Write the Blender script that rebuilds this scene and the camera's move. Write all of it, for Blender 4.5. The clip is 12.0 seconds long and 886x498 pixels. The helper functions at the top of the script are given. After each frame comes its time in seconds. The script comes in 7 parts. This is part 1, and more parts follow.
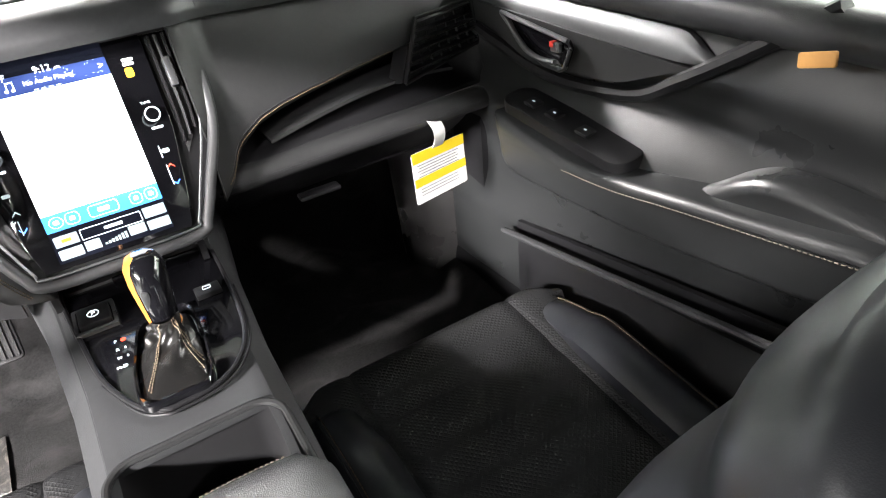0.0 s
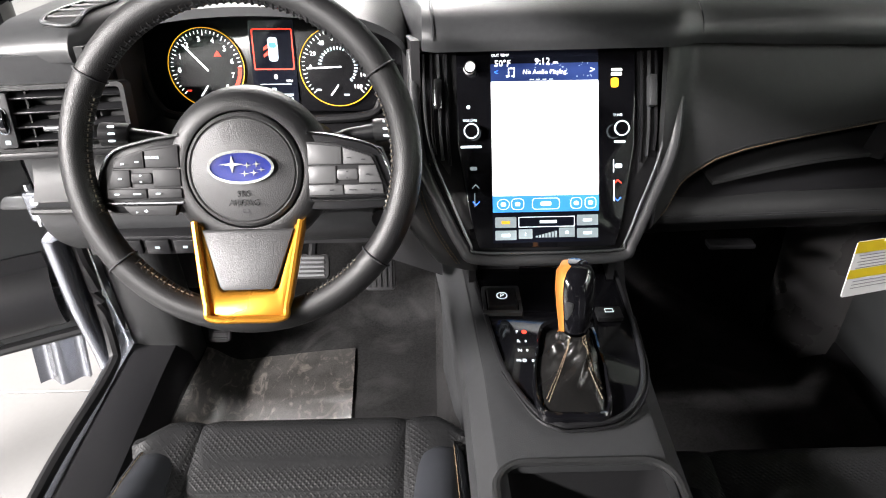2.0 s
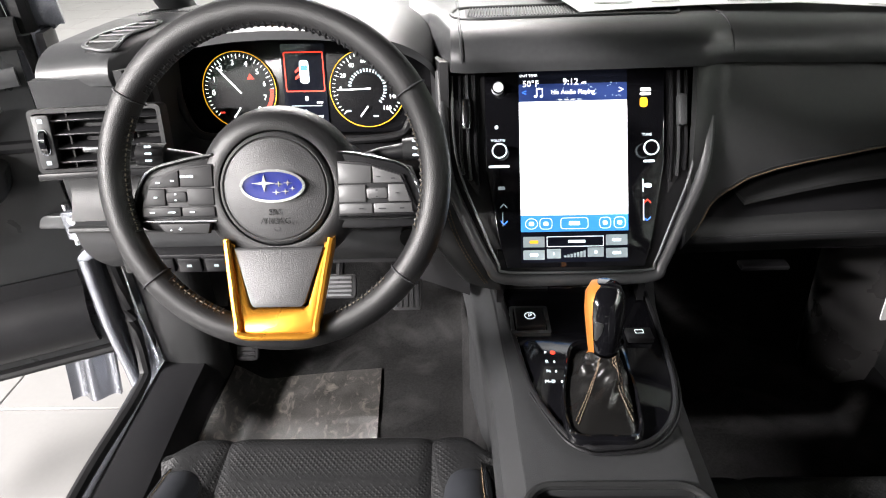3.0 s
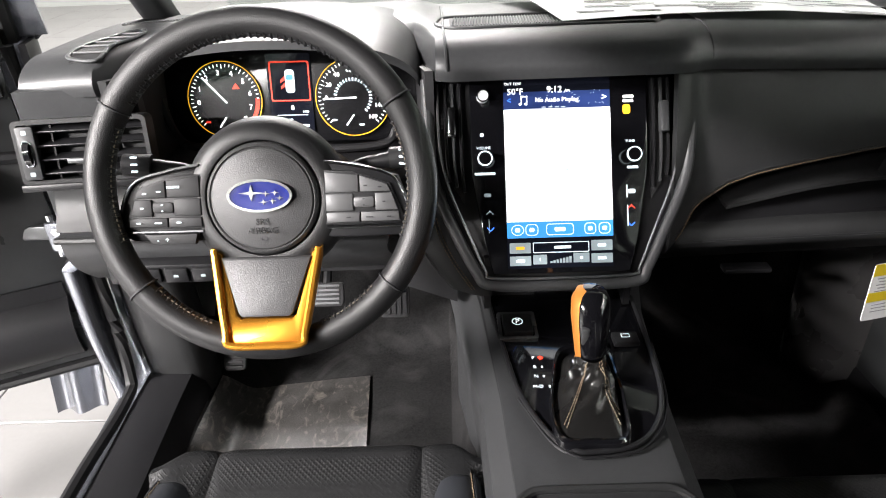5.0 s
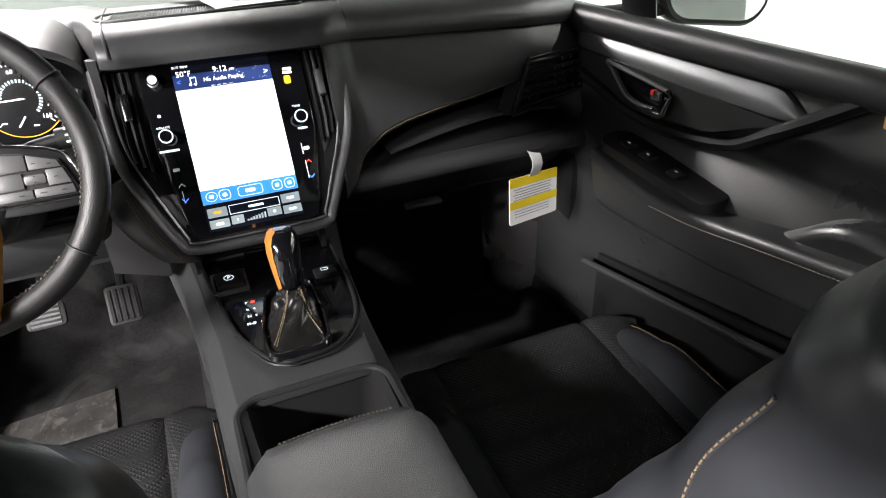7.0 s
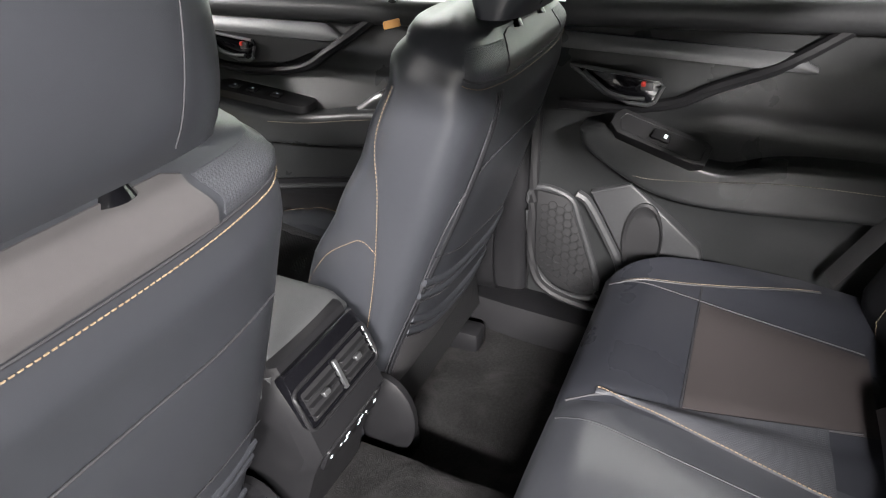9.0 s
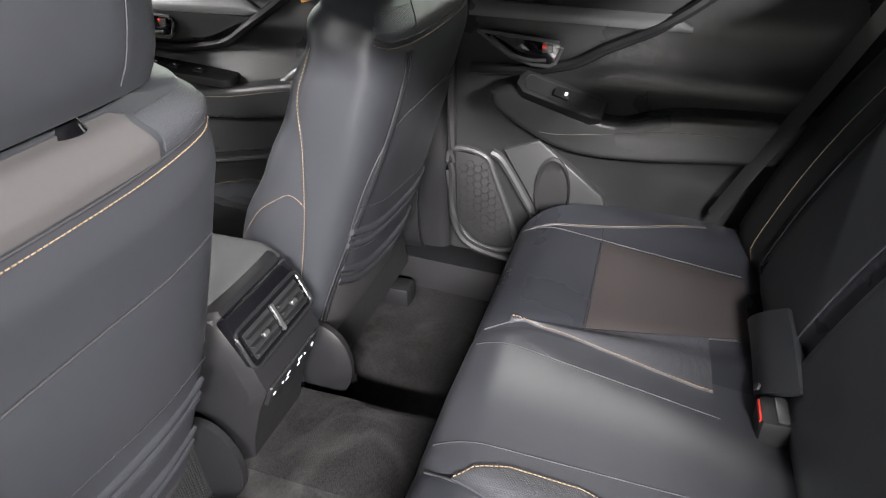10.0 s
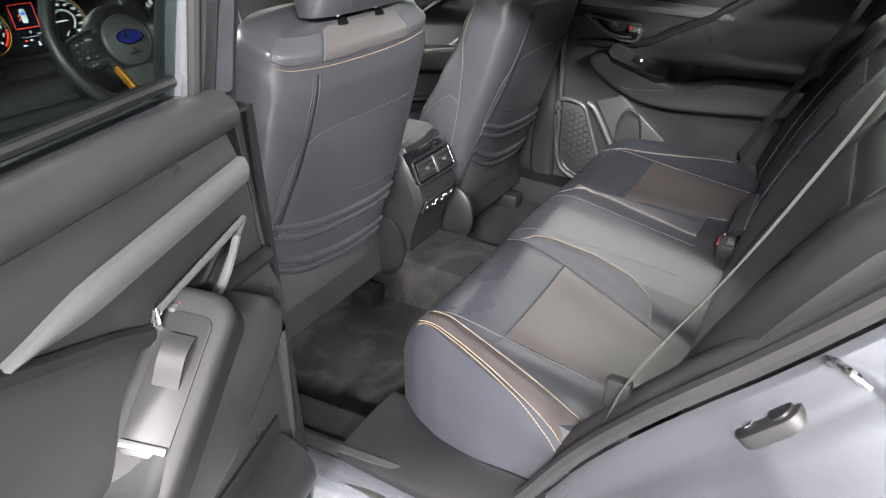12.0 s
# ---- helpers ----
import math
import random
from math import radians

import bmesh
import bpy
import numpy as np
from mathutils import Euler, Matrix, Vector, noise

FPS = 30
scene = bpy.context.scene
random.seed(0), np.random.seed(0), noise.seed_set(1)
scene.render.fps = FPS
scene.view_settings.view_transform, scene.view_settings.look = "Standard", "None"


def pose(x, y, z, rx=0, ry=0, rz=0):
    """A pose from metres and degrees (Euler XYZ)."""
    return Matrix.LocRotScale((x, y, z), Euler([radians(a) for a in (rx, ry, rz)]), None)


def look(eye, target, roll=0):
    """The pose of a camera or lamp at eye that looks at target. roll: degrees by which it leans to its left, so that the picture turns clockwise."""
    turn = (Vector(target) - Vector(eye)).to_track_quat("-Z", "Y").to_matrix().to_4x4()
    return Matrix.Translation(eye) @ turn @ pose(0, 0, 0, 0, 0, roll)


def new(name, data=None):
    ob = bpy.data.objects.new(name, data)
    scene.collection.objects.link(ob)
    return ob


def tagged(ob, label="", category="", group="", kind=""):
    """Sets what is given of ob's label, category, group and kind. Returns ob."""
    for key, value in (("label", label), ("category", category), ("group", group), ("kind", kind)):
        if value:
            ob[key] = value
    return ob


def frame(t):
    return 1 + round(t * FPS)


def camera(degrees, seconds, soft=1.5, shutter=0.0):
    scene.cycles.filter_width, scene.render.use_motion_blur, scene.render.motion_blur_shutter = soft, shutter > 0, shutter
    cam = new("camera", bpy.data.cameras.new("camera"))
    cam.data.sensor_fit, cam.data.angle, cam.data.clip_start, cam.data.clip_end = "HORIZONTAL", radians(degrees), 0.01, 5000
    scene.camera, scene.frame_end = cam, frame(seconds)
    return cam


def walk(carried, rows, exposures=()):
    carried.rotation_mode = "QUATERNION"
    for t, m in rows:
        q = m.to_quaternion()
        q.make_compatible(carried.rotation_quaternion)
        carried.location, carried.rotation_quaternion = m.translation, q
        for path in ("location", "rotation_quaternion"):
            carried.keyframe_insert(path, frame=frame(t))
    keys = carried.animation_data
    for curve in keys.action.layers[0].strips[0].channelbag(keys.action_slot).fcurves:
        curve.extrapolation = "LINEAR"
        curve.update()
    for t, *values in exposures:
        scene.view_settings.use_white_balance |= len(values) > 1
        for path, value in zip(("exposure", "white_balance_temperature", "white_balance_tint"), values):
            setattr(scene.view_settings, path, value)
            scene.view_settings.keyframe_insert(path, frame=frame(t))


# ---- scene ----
cam = camera(69.5, 12.0, soft=1.1)
PATH = [
    (0, (0.026, -1.034, 1.342), (0.82, 0.428, 0.232), -6.2),
    (0.5, (-0.022, -0.97, 1.344), (0.51, 0.612, 0.242), -4.6),
    (1, (-0.082, -0.932, 1.366), (0.254, 0.702, 0.264), -2.9),
    (1.5, (-0.138, -0.911, 1.379), (-0.023, 0.762, 0.288), -1.8),
    (2, (-0.158, -0.914, 1.375), (-0.139, 0.775, 0.304), -0.9),
    (2.5, (-0.157, -0.915, 1.37), (-0.188, 0.812, 0.362), -1.3),
    (3, (-0.162, -0.916, 1.372), (-0.22, 0.809, 0.361), -2.0),
    (5, (-0.162, -0.92, 1.376), (-0.179, 0.814, 0.381), -2.0),
    (5.5, (-0.129, -0.949, 1.379), (-0.026, 0.789, 0.394), -2.1),
    (6, (-0.096, -0.998, 1.38), (0.191, 0.729, 0.413), -1.5),
    (6.5, (-0.077, -1.054, 1.372), (0.392, 0.632, 0.404), -1.2),
    (6.7, (-0.073, -1.079, 1.365), (0.468, 0.582, 0.392), -1.8),
    (8.3, (-0.351, -1.288, 1.335), (0.972, -0.161, 0.345), -0.2),
    (8.5, (-0.412, -1.319, 1.348), (0.983, -0.286, 0.353), -0.9),
    (9, (-0.576, -1.372, 1.364), (0.992, -0.632, 0.367), -1.8),
    (9.5, (-0.636, -1.393, 1.364), (0.973, -0.805, 0.332), -1.0),
    (10, (-0.675, -1.434, 1.362), (0.941, -0.889, 0.316), -1.6),
    (10.5, (-0.793, -1.538, 1.363), (0.813, -0.901, 0.355), -0.9),
    (11, (-0.995, -1.606, 1.376), (0.615, -0.951, 0.387), -0.0),
    (11.5, (-1.223, -1.653, 1.392), (0.385, -0.999, 0.399), 1.2),
    (12, (-1.351, -1.782, 1.391), (0.134, -0.87, 0.41), -0.6),
]
walk(cam, [(t, look(eye, target, roll)) for t, eye, target, roll in PATH], exposures=[(0, 1.95, 6500, 12), (0.6, 1.55, 6500, 12), (1.5, 0.9, 6500, 12), (2.5, 0.65, 6500, 12), (5, 0.52, 6500, 12), (6, 0.4, 6500, 12), (6.5, 0.38, 6500, 12), (8.5, 1.05, 6500, 12), (9.5, 1.0, 6500, 12), (10.5, 1.3, 6500, 12), (11, 1.4, 6500, 12), (12, 1.1, 6500, 12)])

# ---------------- world and lights ----------------
world = bpy.data.worlds.new("showroom_air")
scene.world = world
world.use_nodes = True
world.node_tree.nodes["Background"].inputs[0].default_value = (0.75, 0.8, 0.8, 1)
world.node_tree.nodes["Background"].inputs[1].default_value = 0.006


def ceiling_lamp(x, y, z, w, d, power, colour=(1.0, 0.965, 0.94)):
    data = bpy.data.lights.new("showroom_lamp", "AREA")
    data.shape, data.size, data.size_y, data.energy, data.color = "RECTANGLE", w, d, power, colour
    ob = new("showroom_lamp", data)
    ob.matrix_world = pose(x, y, z)
    return ob


LAMPS = [(-6.0, -3.4, 0.8, 2.2, 3000), (-5.6, -7.4, 3.0, 0.6, 3200), (-10.2, 3.4, 0.6, 3.0, 350), (4.7, -0.5, 0.3, 6.0, 130), (-1.2, 5.2, 3.0, 0.5, 1000)]
for lx, ly, lw, ld, power in LAMPS:
    ceiling_lamp(lx, ly, 4.16, lw, ld, power)

# ---------------- materials ----------------
MATS = {}


def material(name, colour, rough=0.5, metal=0.0, grain=0.0, scale=400.0, vary=0.12, big=6.0, coat=0.0, emit=0.0,
             spec=0.5, pattern="noise", trans=0.0, ior=1.45, rough_vary=0.1):
    """A surface with large and small variation of its colour and gloss, and a fine relief."""
    m = bpy.data.materials.new(name)
    m.use_nodes = True
    nt = m.node_tree
    b = nt.nodes["Principled BSDF"]
    b.inputs["Roughness"].default_value = rough
    b.inputs["Metallic"].default_value = metal
    b.inputs["Specular IOR Level"].default_value = spec
    b.inputs["Coat Weight"].default_value = coat
    b.inputs["Coat Roughness"].default_value = 0.08
    b.inputs["IOR"].default_value = ior
    b.inputs["Transmission Weight"].default_value = trans
    col = (*colour, 1)
    co = nt.nodes.new("ShaderNodeTexCoord")
    if vary > 0:
        n1 = nt.nodes.new("ShaderNodeTexNoise")
        n1.inputs["Scale"].default_value, n1.inputs["Detail"].default_value = big, 5
        n2 = nt.nodes.new("ShaderNodeTexNoise")
        n2.inputs["Scale"].default_value, n2.inputs["Detail"].default_value = big * 22, 3
        nt.links.new(co.outputs["Object"], n1.inputs["Vector"])
        nt.links.new(co.outputs["Object"], n2.inputs["Vector"])
        add = nt.nodes.new("ShaderNodeMath")
        add.operation = "ADD"
        nt.links.new(n1.outputs["Fac"], add.inputs[0])
        nt.links.new(n2.outputs["Fac"], add.inputs[1])
        ramp = nt.nodes.new("ShaderNodeMapRange")
        ramp.inputs["From Min"].default_value, ramp.inputs["From Max"].default_value = 0.6, 1.4
        ramp.inputs["To Min"].default_value, ramp.inputs["To Max"].default_value = 1 - vary, 1 + vary
        nt.links.new(add.outputs[0], ramp.inputs["Value"])
        mul = nt.nodes.new("ShaderNodeVectorMath")
        mul.operation = "SCALE"
        mul.inputs[0].default_value = colour
        nt.links.new(ramp.outputs["Result"], mul.inputs["Scale"])
        nt.links.new(mul.outputs[0], b.inputs["Base Color"])
        r2 = nt.nodes.new("ShaderNodeMapRange")
        r2.inputs["From Min"].default_value, r2.inputs["From Max"].default_value = 0.3, 0.7
        r2.inputs["To Min"].default_value, r2.inputs["To Max"].default_value = max(0.02, rough - rough_vary), min(1, rough + rough_vary)
        nt.links.new(n1.outputs["Fac"], r2.inputs["Value"])
        nt.links.new(r2.outputs["Result"], b.inputs["Roughness"])
    else:
        b.inputs["Base Color"].default_value = col
    if grain > 0:
        bump = nt.nodes.new("ShaderNodeBump")
        bump.inputs["Strength"].default_value = grain
        bump.inputs["Distance"].default_value = 0.002
        if pattern == "leather":
            tex = nt.nodes.new("ShaderNodeTexVoronoi")
            tex.inputs["Scale"].default_value = scale
            out = tex.outputs["Distance"]
        elif pattern == "weave":
            tex = nt.nodes.new("ShaderNodeTexChecker")
            rot = nt.nodes.new("ShaderNodeMapping")
            rot.inputs["Rotation"].default_value = (0, 0, 0.785)
            nt.links.new(co.outputs["Object"], rot.inputs["Vector"])
            tex = nt.nodes.new("ShaderNodeTexVoronoi")
            tex.distance = "CHEBYCHEV"
            tex.inputs["Randomness"].default_value = 0.12
            tex.inputs["Scale"].default_value = scale
            nt.links.new(rot.outputs["Vector"], tex.inputs["Vector"])
            out = tex.outputs["Distance"]
        else:
            tex = nt.nodes.new("ShaderNodeTexNoise")
            tex.inputs["Scale"].default_value, tex.inputs["Detail"].default_value = scale, 4
            out = tex.outputs["Fac"]
        if pattern != "weave":
            nt.links.new(co.outputs["Object"], tex.inputs["Vector"])
        nt.links.new(out, bump.inputs["Height"])
        nt.links.new(bump.outputs["Normal"], b.inputs["Normal"])
    if emit:
        b.inputs["Emission Color"].default_value = col
        b.inputs["Emission Strength"].default_value = emit
    MATS[name] = m
    return m


def glass(name, colour, rough=0.0):
    m = bpy.data.materials.new(name)
    m.use_nodes = True
    nt = m.node_tree
    nt.nodes.remove(nt.nodes["Principled BSDF"])
    clear = nt.nodes.new("ShaderNodeBsdfTransparent")
    clear.inputs[0].default_value = (*colour, 1)
    gloss = nt.nodes.new("ShaderNodeBsdfGlossy")
    gloss.inputs["Roughness"].default_value = rough
    facing = nt.nodes.new("ShaderNodeLayerWeight")
    facing.inputs["Blend"].default_value = 0.5
    power = nt.nodes.new("ShaderNodeMath")
    power.operation = "POWER"
    power.inputs[1].default_value = 4.0
    nt.links.new(facing.outputs["Facing"], power.inputs[0])
    fres = nt.nodes.new("ShaderNodeMath")
    fres.operation = "MULTIPLY_ADD"
    fres.inputs[1].default_value, fres.inputs[2].default_value = 0.5, 0.03
    nt.links.new(power.outputs[0], fres.inputs[0])
    mix = nt.nodes.new("ShaderNodeMixShader")
    nt.links.new(fres.outputs[0], mix.inputs[0])
    nt.links.new(clear.outputs[0], mix.inputs[1])
    nt.links.new(gloss.outputs[0], mix.inputs[2])
    nt.links.new(mix.outputs[0], nt.nodes["Material Output"].inputs[0])
    return m


leather = material("seat_leather", (0.031, 0.033, 0.038), 0.33, grain=0.045, scale=1600, pattern="leather", vary=0.05, rough_vary=0.03)
leather_rear = material("rear_seat_leather", (0.024, 0.0255, 0.031), 0.29, grain=0.045, scale=1600, pattern="leather", vary=0.05, rough_vary=0.03, spec=0.26)
insert_mat = material("seat_insert_leather", (0.042, 0.037, 0.037), 0.33, grain=0.04, scale=1400, pattern="leather", vary=0.05, rough_vary=0.03, spec=0.28)
perf = material("perforated_leather", (0.042, 0.044, 0.05), 0.42, grain=0.5, scale=330, pattern="weave", vary=0.05, rough_vary=0.03)
weave = material("textured_seat_cloth", (0.013, 0.0133, 0.014), 0.55, grain=1.0, scale=165, pattern="weave")
soft = material("soft_dash_plastic", (0.034, 0.035, 0.0365), 0.42, grain=0.14, scale=700, spec=0.42)
soft_dark = material("dark_soft_plastic", (0.021, 0.0215, 0.022), 0.42, grain=0.14, scale=700, spec=0.3)
hard = material("hard_black_plastic", (0.011, 0.011, 0.012), 0.4, grain=0.07, scale=900, spec=0.3)
door_soft = material("door_skin", (0.018, 0.019, 0.0195), 0.33, grain=0.1, scale=650)
piano = material("piano_black", (0.004, 0.004, 0.005), 0.06, coat=0.6, vary=0)
satin = material("satin_grey_trim", (0.1, 0.103, 0.106), 0.32, metal=0.6, vary=0.05)
brushed = material("brushed_grey_trim", (0.105, 0.107, 0.11), 0.36, metal=0.5, vary=0.08)
chrome = material("chrome", (0.75, 0.76, 0.78), 0.12, metal=1.0, vary=0)
gold = material("copper_gold_trim", (0.62, 0.27, 0.03), 0.3, metal=0.75, vary=0.05)
orange_knob = material("orange_knob_side", (0.55, 0.2, 0.04), 0.35, metal=0.4, vary=0.05)
wheel_leather = material("wheel_leather", (0.011, 0.011, 0.0115), 0.46, grain=0.16, scale=760, pattern="leather")
hub_mat = material("hub_plastic", (0.045, 0.045, 0.046), 0.45, grain=0.3, scale=760)
carpet = material("black_carpet", (0.019, 0.0187, 0.019), 0.95, grain=1.0, scale=700, vary=0.55, big=9, spec=0.1)
mat_film = material("protective_floor_film", (0.045, 0.043, 0.041), 0.42, grain=0.5, scale=60, vary=0.7, big=22)
paint = material("silver_blue_paint", (0.17, 0.18, 0.205), 0.27, metal=0.7, coat=0.8, vary=0.01, rough_vary=0.0)
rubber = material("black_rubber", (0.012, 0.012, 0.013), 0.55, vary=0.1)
thread = material("cream_orange_thread", (0.17, 0.125, 0.08), 0.7, vary=0.1)
thread_pale = material("pale_thread", (0.17, 0.145, 0.11), 0.7, vary=0.1)
seam_mat = material("seam_shadow", (0.022, 0.022, 0.025), 0.7, vary=0)
piping_mat = material("grey_piping", (0.03, 0.031, 0.034), 0.5, vary=0.05, spec=0.25)
paper = material("white_paper", (0.82, 0.83, 0.82), 0.6, vary=0.02)
ink = material("grey_ink", (0.25, 0.25, 0.26), 0.7, vary=0)
yellow = material("yellow_print", (0.8, 0.6, 0.02), 0.55, vary=0)
orange_tag = material("orange_sticker", (0.6, 0.3, 0.08), 0.5, vary=0.05)
red = material("red_plastic", (0.5, 0.03, 0.02), 0.4, vary=0)
mesh_mat = material("speaker_mesh", (0.012, 0.012, 0.013), 0.6, vary=0.1)
belt = material("seat_belt_webbing", (0.04, 0.042, 0.042), 0.7, grain=0.4, scale=1200)
belt_dark = material("dark_belt_webbing", (0.03, 0.03, 0.031), 0.7, grain=0.4, scale=1200)
floor_mat = material("showroom_tile", (0.16, 0.158, 0.155), 0.3, vary=0.04, big=3, rough_vary=0.02)
grout = material("tile_grout", (0.3, 0.3, 0.29), 0.8, vary=0.05)
# grey chosen for the unseen walls so that less light bounces into the car
dim_wall = material("bounce_cut_wall_grey", (0.2, 0.21, 0.2), 0.7, vary=0.03, big=2)
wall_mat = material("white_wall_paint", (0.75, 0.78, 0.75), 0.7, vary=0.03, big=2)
# ceiling darkened to grey to hold down fill light and raise contrast
ceiling_mat = material("bounce_cut_ceiling_grey", (0.32, 0.32, 0.31), 0.8, vary=0.03, big=2)
lining = material("black_roof_lining", (0.02, 0.02, 0.021), 0.9, vary=0.05)
glow_white = material("lit_white", (1, 1, 1), emit=1.6, vary=0)
glow_map = material("lit_map_display", (0.93, 0.97, 1.0), emit=0.8, vary=0)
glow_navy = material("lit_navy_header", (0.012, 0.03, 0.13), emit=0.35, vary=0)
glow_blue = material("lit_blue_bar", (0.03, 0.22, 0.6), emit=0.9, vary=0)
glow_pale = material("lit_pale_icons", (0.75, 0.85, 0.9), emit=0.8, vary=0)
glow_grey = material("lit_grey_buttons", (0.25, 0.3, 0.32), emit=0.5, vary=0)
glow_dark = material("lit_dark_display", (0.006, 0.007, 0.012), 0.1, emit=0.3, vary=0)
glow_red = material("lit_red", (1.0, 0.06, 0.03), emit=0.8, vary=0)
glow_amber = material("lit_amber", (1.0, 0.5, 0.02), emit=0.5, vary=0)
glow_sky = material("lit_blue", (0.05, 0.2, 1.0), emit=1.2, vary=0)
badge_blue = material("blue_badge_enamel", (0.006, 0.012, 0.132), 0.15, coat=0.8, vary=0.3, big=40)
gauge_face = material("gauge_face", (0.006, 0.006, 0.007), 0.25, vary=0)
clear_glass = glass("window_glass", (0.93, 0.97, 0.95))
tint_glass = glass("tinted_window_glass", (0.42, 0.47, 0.45))
mirror_mat = material("mirror_silver", (0.85, 0.88, 0.87), 0.02, metal=1.0, vary=0)
lamp_glow = material("ceiling_light_panel", (1, 0.98, 0.95), emit=6, vary=0)
white_plastic = material("white_plastic", (0.8, 0.8, 0.8), 0.4, vary=0)
privacy_glass = glass("privacy_glass", (0.06, 0.065, 0.065))


def scuffed(m, colour, scale, low, high, stretch=(1, 1, 1), turn=0.0):
    """Lays irregular pale scuffs over a material's own colour."""
    nt = m.node_tree
    b = nt.nodes["Principled BSDF"]
    co = nt.nodes.new("ShaderNodeTexCoord")
    mp = nt.nodes.new("ShaderNodeMapping")
    mp.inputs["Scale"].default_value, mp.inputs["Rotation"].default_value = stretch, (0, 0, turn)
    n = nt.nodes.new("ShaderNodeTexNoise")
    n.inputs["Scale"].default_value, n.inputs["Detail"].default_value, n.inputs["Distortion"].default_value = scale, 7, 1.6
    r = nt.nodes.new("ShaderNodeMapRange")
    r.inputs["From Min"].default_value, r.inputs["From Max"].default_value = low, high
    mix = nt.nodes.new("ShaderNodeMix")
    mix.data_type = "RGBA"
    old = b.inputs["Base Color"].links[0].from_socket
    nt.links.new(co.outputs["Object"], mp.inputs["Vector"])
    nt.links.new(mp.outputs["Vector"], n.inputs["Vector"])
    nt.links.new(n.outputs["Fac"], r.inputs["Value"])
    nt.links.new(r.outputs["Result"], mix.inputs["Factor"])
    nt.links.new(old, mix.inputs["A"])
    mix.inputs["B"].default_value = (*colour, 1)
    nt.links.new(mix.outputs["Result"], b.inputs["Base Color"])


scuffed(mat_film, (0.16, 0.145, 0.128), 38, 0.53, 0.72, (1.0, 0.6, 1.0), 0.6)
scuffed(carpet, (0.05, 0.049, 0.049), 7, 0.5, 0.85)
thread_dark = material("dull_tan_thread", (0.15, 0.1, 0.055), 0.7, vary=0.1)
thread_cream = material("cream_thread", (0.19, 0.145, 0.1), 0.7, vary=0.1)
leather_black = material("black_bolster_leather", (0.013, 0.0135, 0.015), 0.45, grain=0.09, scale=1600, pattern="leather", vary=0.05, rough_vary=0.03, spec=0.25)

# ---------------- building tools ----------------
V = Vector


def finish(name, bm, mat, smooth=True):
    bmesh.ops.recalc_face_normals(bm, faces=bm.faces[:])
    me = bpy.data.meshes.new(name)
    bm.to_mesh(me)
    bm.free()
    me.materials.append(mat)
    if smooth:
        me.polygons.foreach_set("use_smooth", [True] * len(me.polygons))
        me.set_sharp_from_angle(angle=radians(38))
    return me


def part(name, bm, mat, parent, label="", smooth=True):
    ob = new(name, finish(name, bm, mat, smooth))
    ob.parent = parent
    if parent:
        ob.matrix_parent_inverse = parent.matrix_world.inverted()
    if label:
        ob["label"] = label
    return ob


def thing(name, at, label, category, group="", kind=""):
    ob = new(name)
    ob.location = at
    ob.empty_display_size = 0.05
    bpy.context.view_layer.update()
    return tagged(ob, label, category, group, kind)


def setting(name, bm, mat, label, category="", smooth=True):
    return tagged(part(name, bm, mat, None, "", smooth), label, category or name.split("_")[0], kind="structure")


def box(bm, x0, x1, y0, y1, z0, z1, bevel=0.0, seg=2, m=None):
    r = bmesh.ops.create_cube(bm, size=1)
    vs = r["verts"]
    for v in vs:
        v.co = V(((x0 + x1) / 2 + v.co.x * (x1 - x0), (y0 + y1) / 2 + v.co.y * (y1 - y0), (z0 + z1) / 2 + v.co.z * (z1 - z0)))
    if bevel:
        edges = {e for v in vs for e in v.link_edges}
        r = bmesh.ops.bevel(bm, geom=list(edges), offset=bevel, segments=seg, profile=0.5, affect="EDGES")
        vs = list({v for f in r["faces"] for v in f.verts} | {v for v in vs if v.is_valid})
    if m:
        bmesh.ops.transform(bm, matrix=m, verts=[v for v in vs if v.is_valid])
    return vs


def box_bm(*args, **kw):
    bm = bmesh.new()
    box(bm, *args, **kw)
    return bm


def loft(rings, closed=True, caps=True, bm=None):
    """A skin over rings of equal length."""
    bm = bm or bmesh.new()
    rows = [[bm.verts.new(p) for p in ring] for ring in rings]
    n = len(rings[0])
    for a, b in zip(rows, rows[1:]):
        for i in range(n if closed else n - 1):
            j = (i + 1) % n
            bm.faces.new((a[i], a[j], b[j], b[i]))
    if caps and closed:
        bm.faces.new(rows[0][::-1])
        bm.faces.new(rows[-1])
    return bm


def grid(fn, nu, nv, thick=0.0, back=None):
    """A sheet fn(u, v) with u, v from 0 to 1; thick > 0 gives it depth along back (a vector)."""
    front = [[fn(i / nu, j / nv) for i in range(nu + 1)] for j in range(nv + 1)]
    if not thick:
        return loft(front, closed=False, caps=False)
    bm = bmesh.new()
    off = V(back).normalized() * thick
    a = [[bm.verts.new(p) for p in row] for row in front]
    b = [[bm.verts.new(p + off) for p in row] for row in front]
    for j in range(nv):
        for i in range(nu):
            bm.faces.new((a[j][i], a[j][i + 1], a[j + 1][i + 1], a[j + 1][i]))
            bm.faces.new((b[j][i], b[j + 1][i], b[j + 1][i + 1], b[j][i + 1]))
    for i in range(nu):
        bm.faces.new((a[0][i], b[0][i], b[0][i + 1], a[0][i + 1]))
        bm.faces.new((a[nv][i], a[nv][i + 1], b[nv][i + 1], b[nv][i]))
    for j in range(nv):
        bm.faces.new((a[j][0], a[j + 1][0], b[j + 1][0], b[j][0]))
        bm.faces.new((a[j][nu], b[j][nu], b[j + 1][nu], a[j + 1][nu]))
    return bm


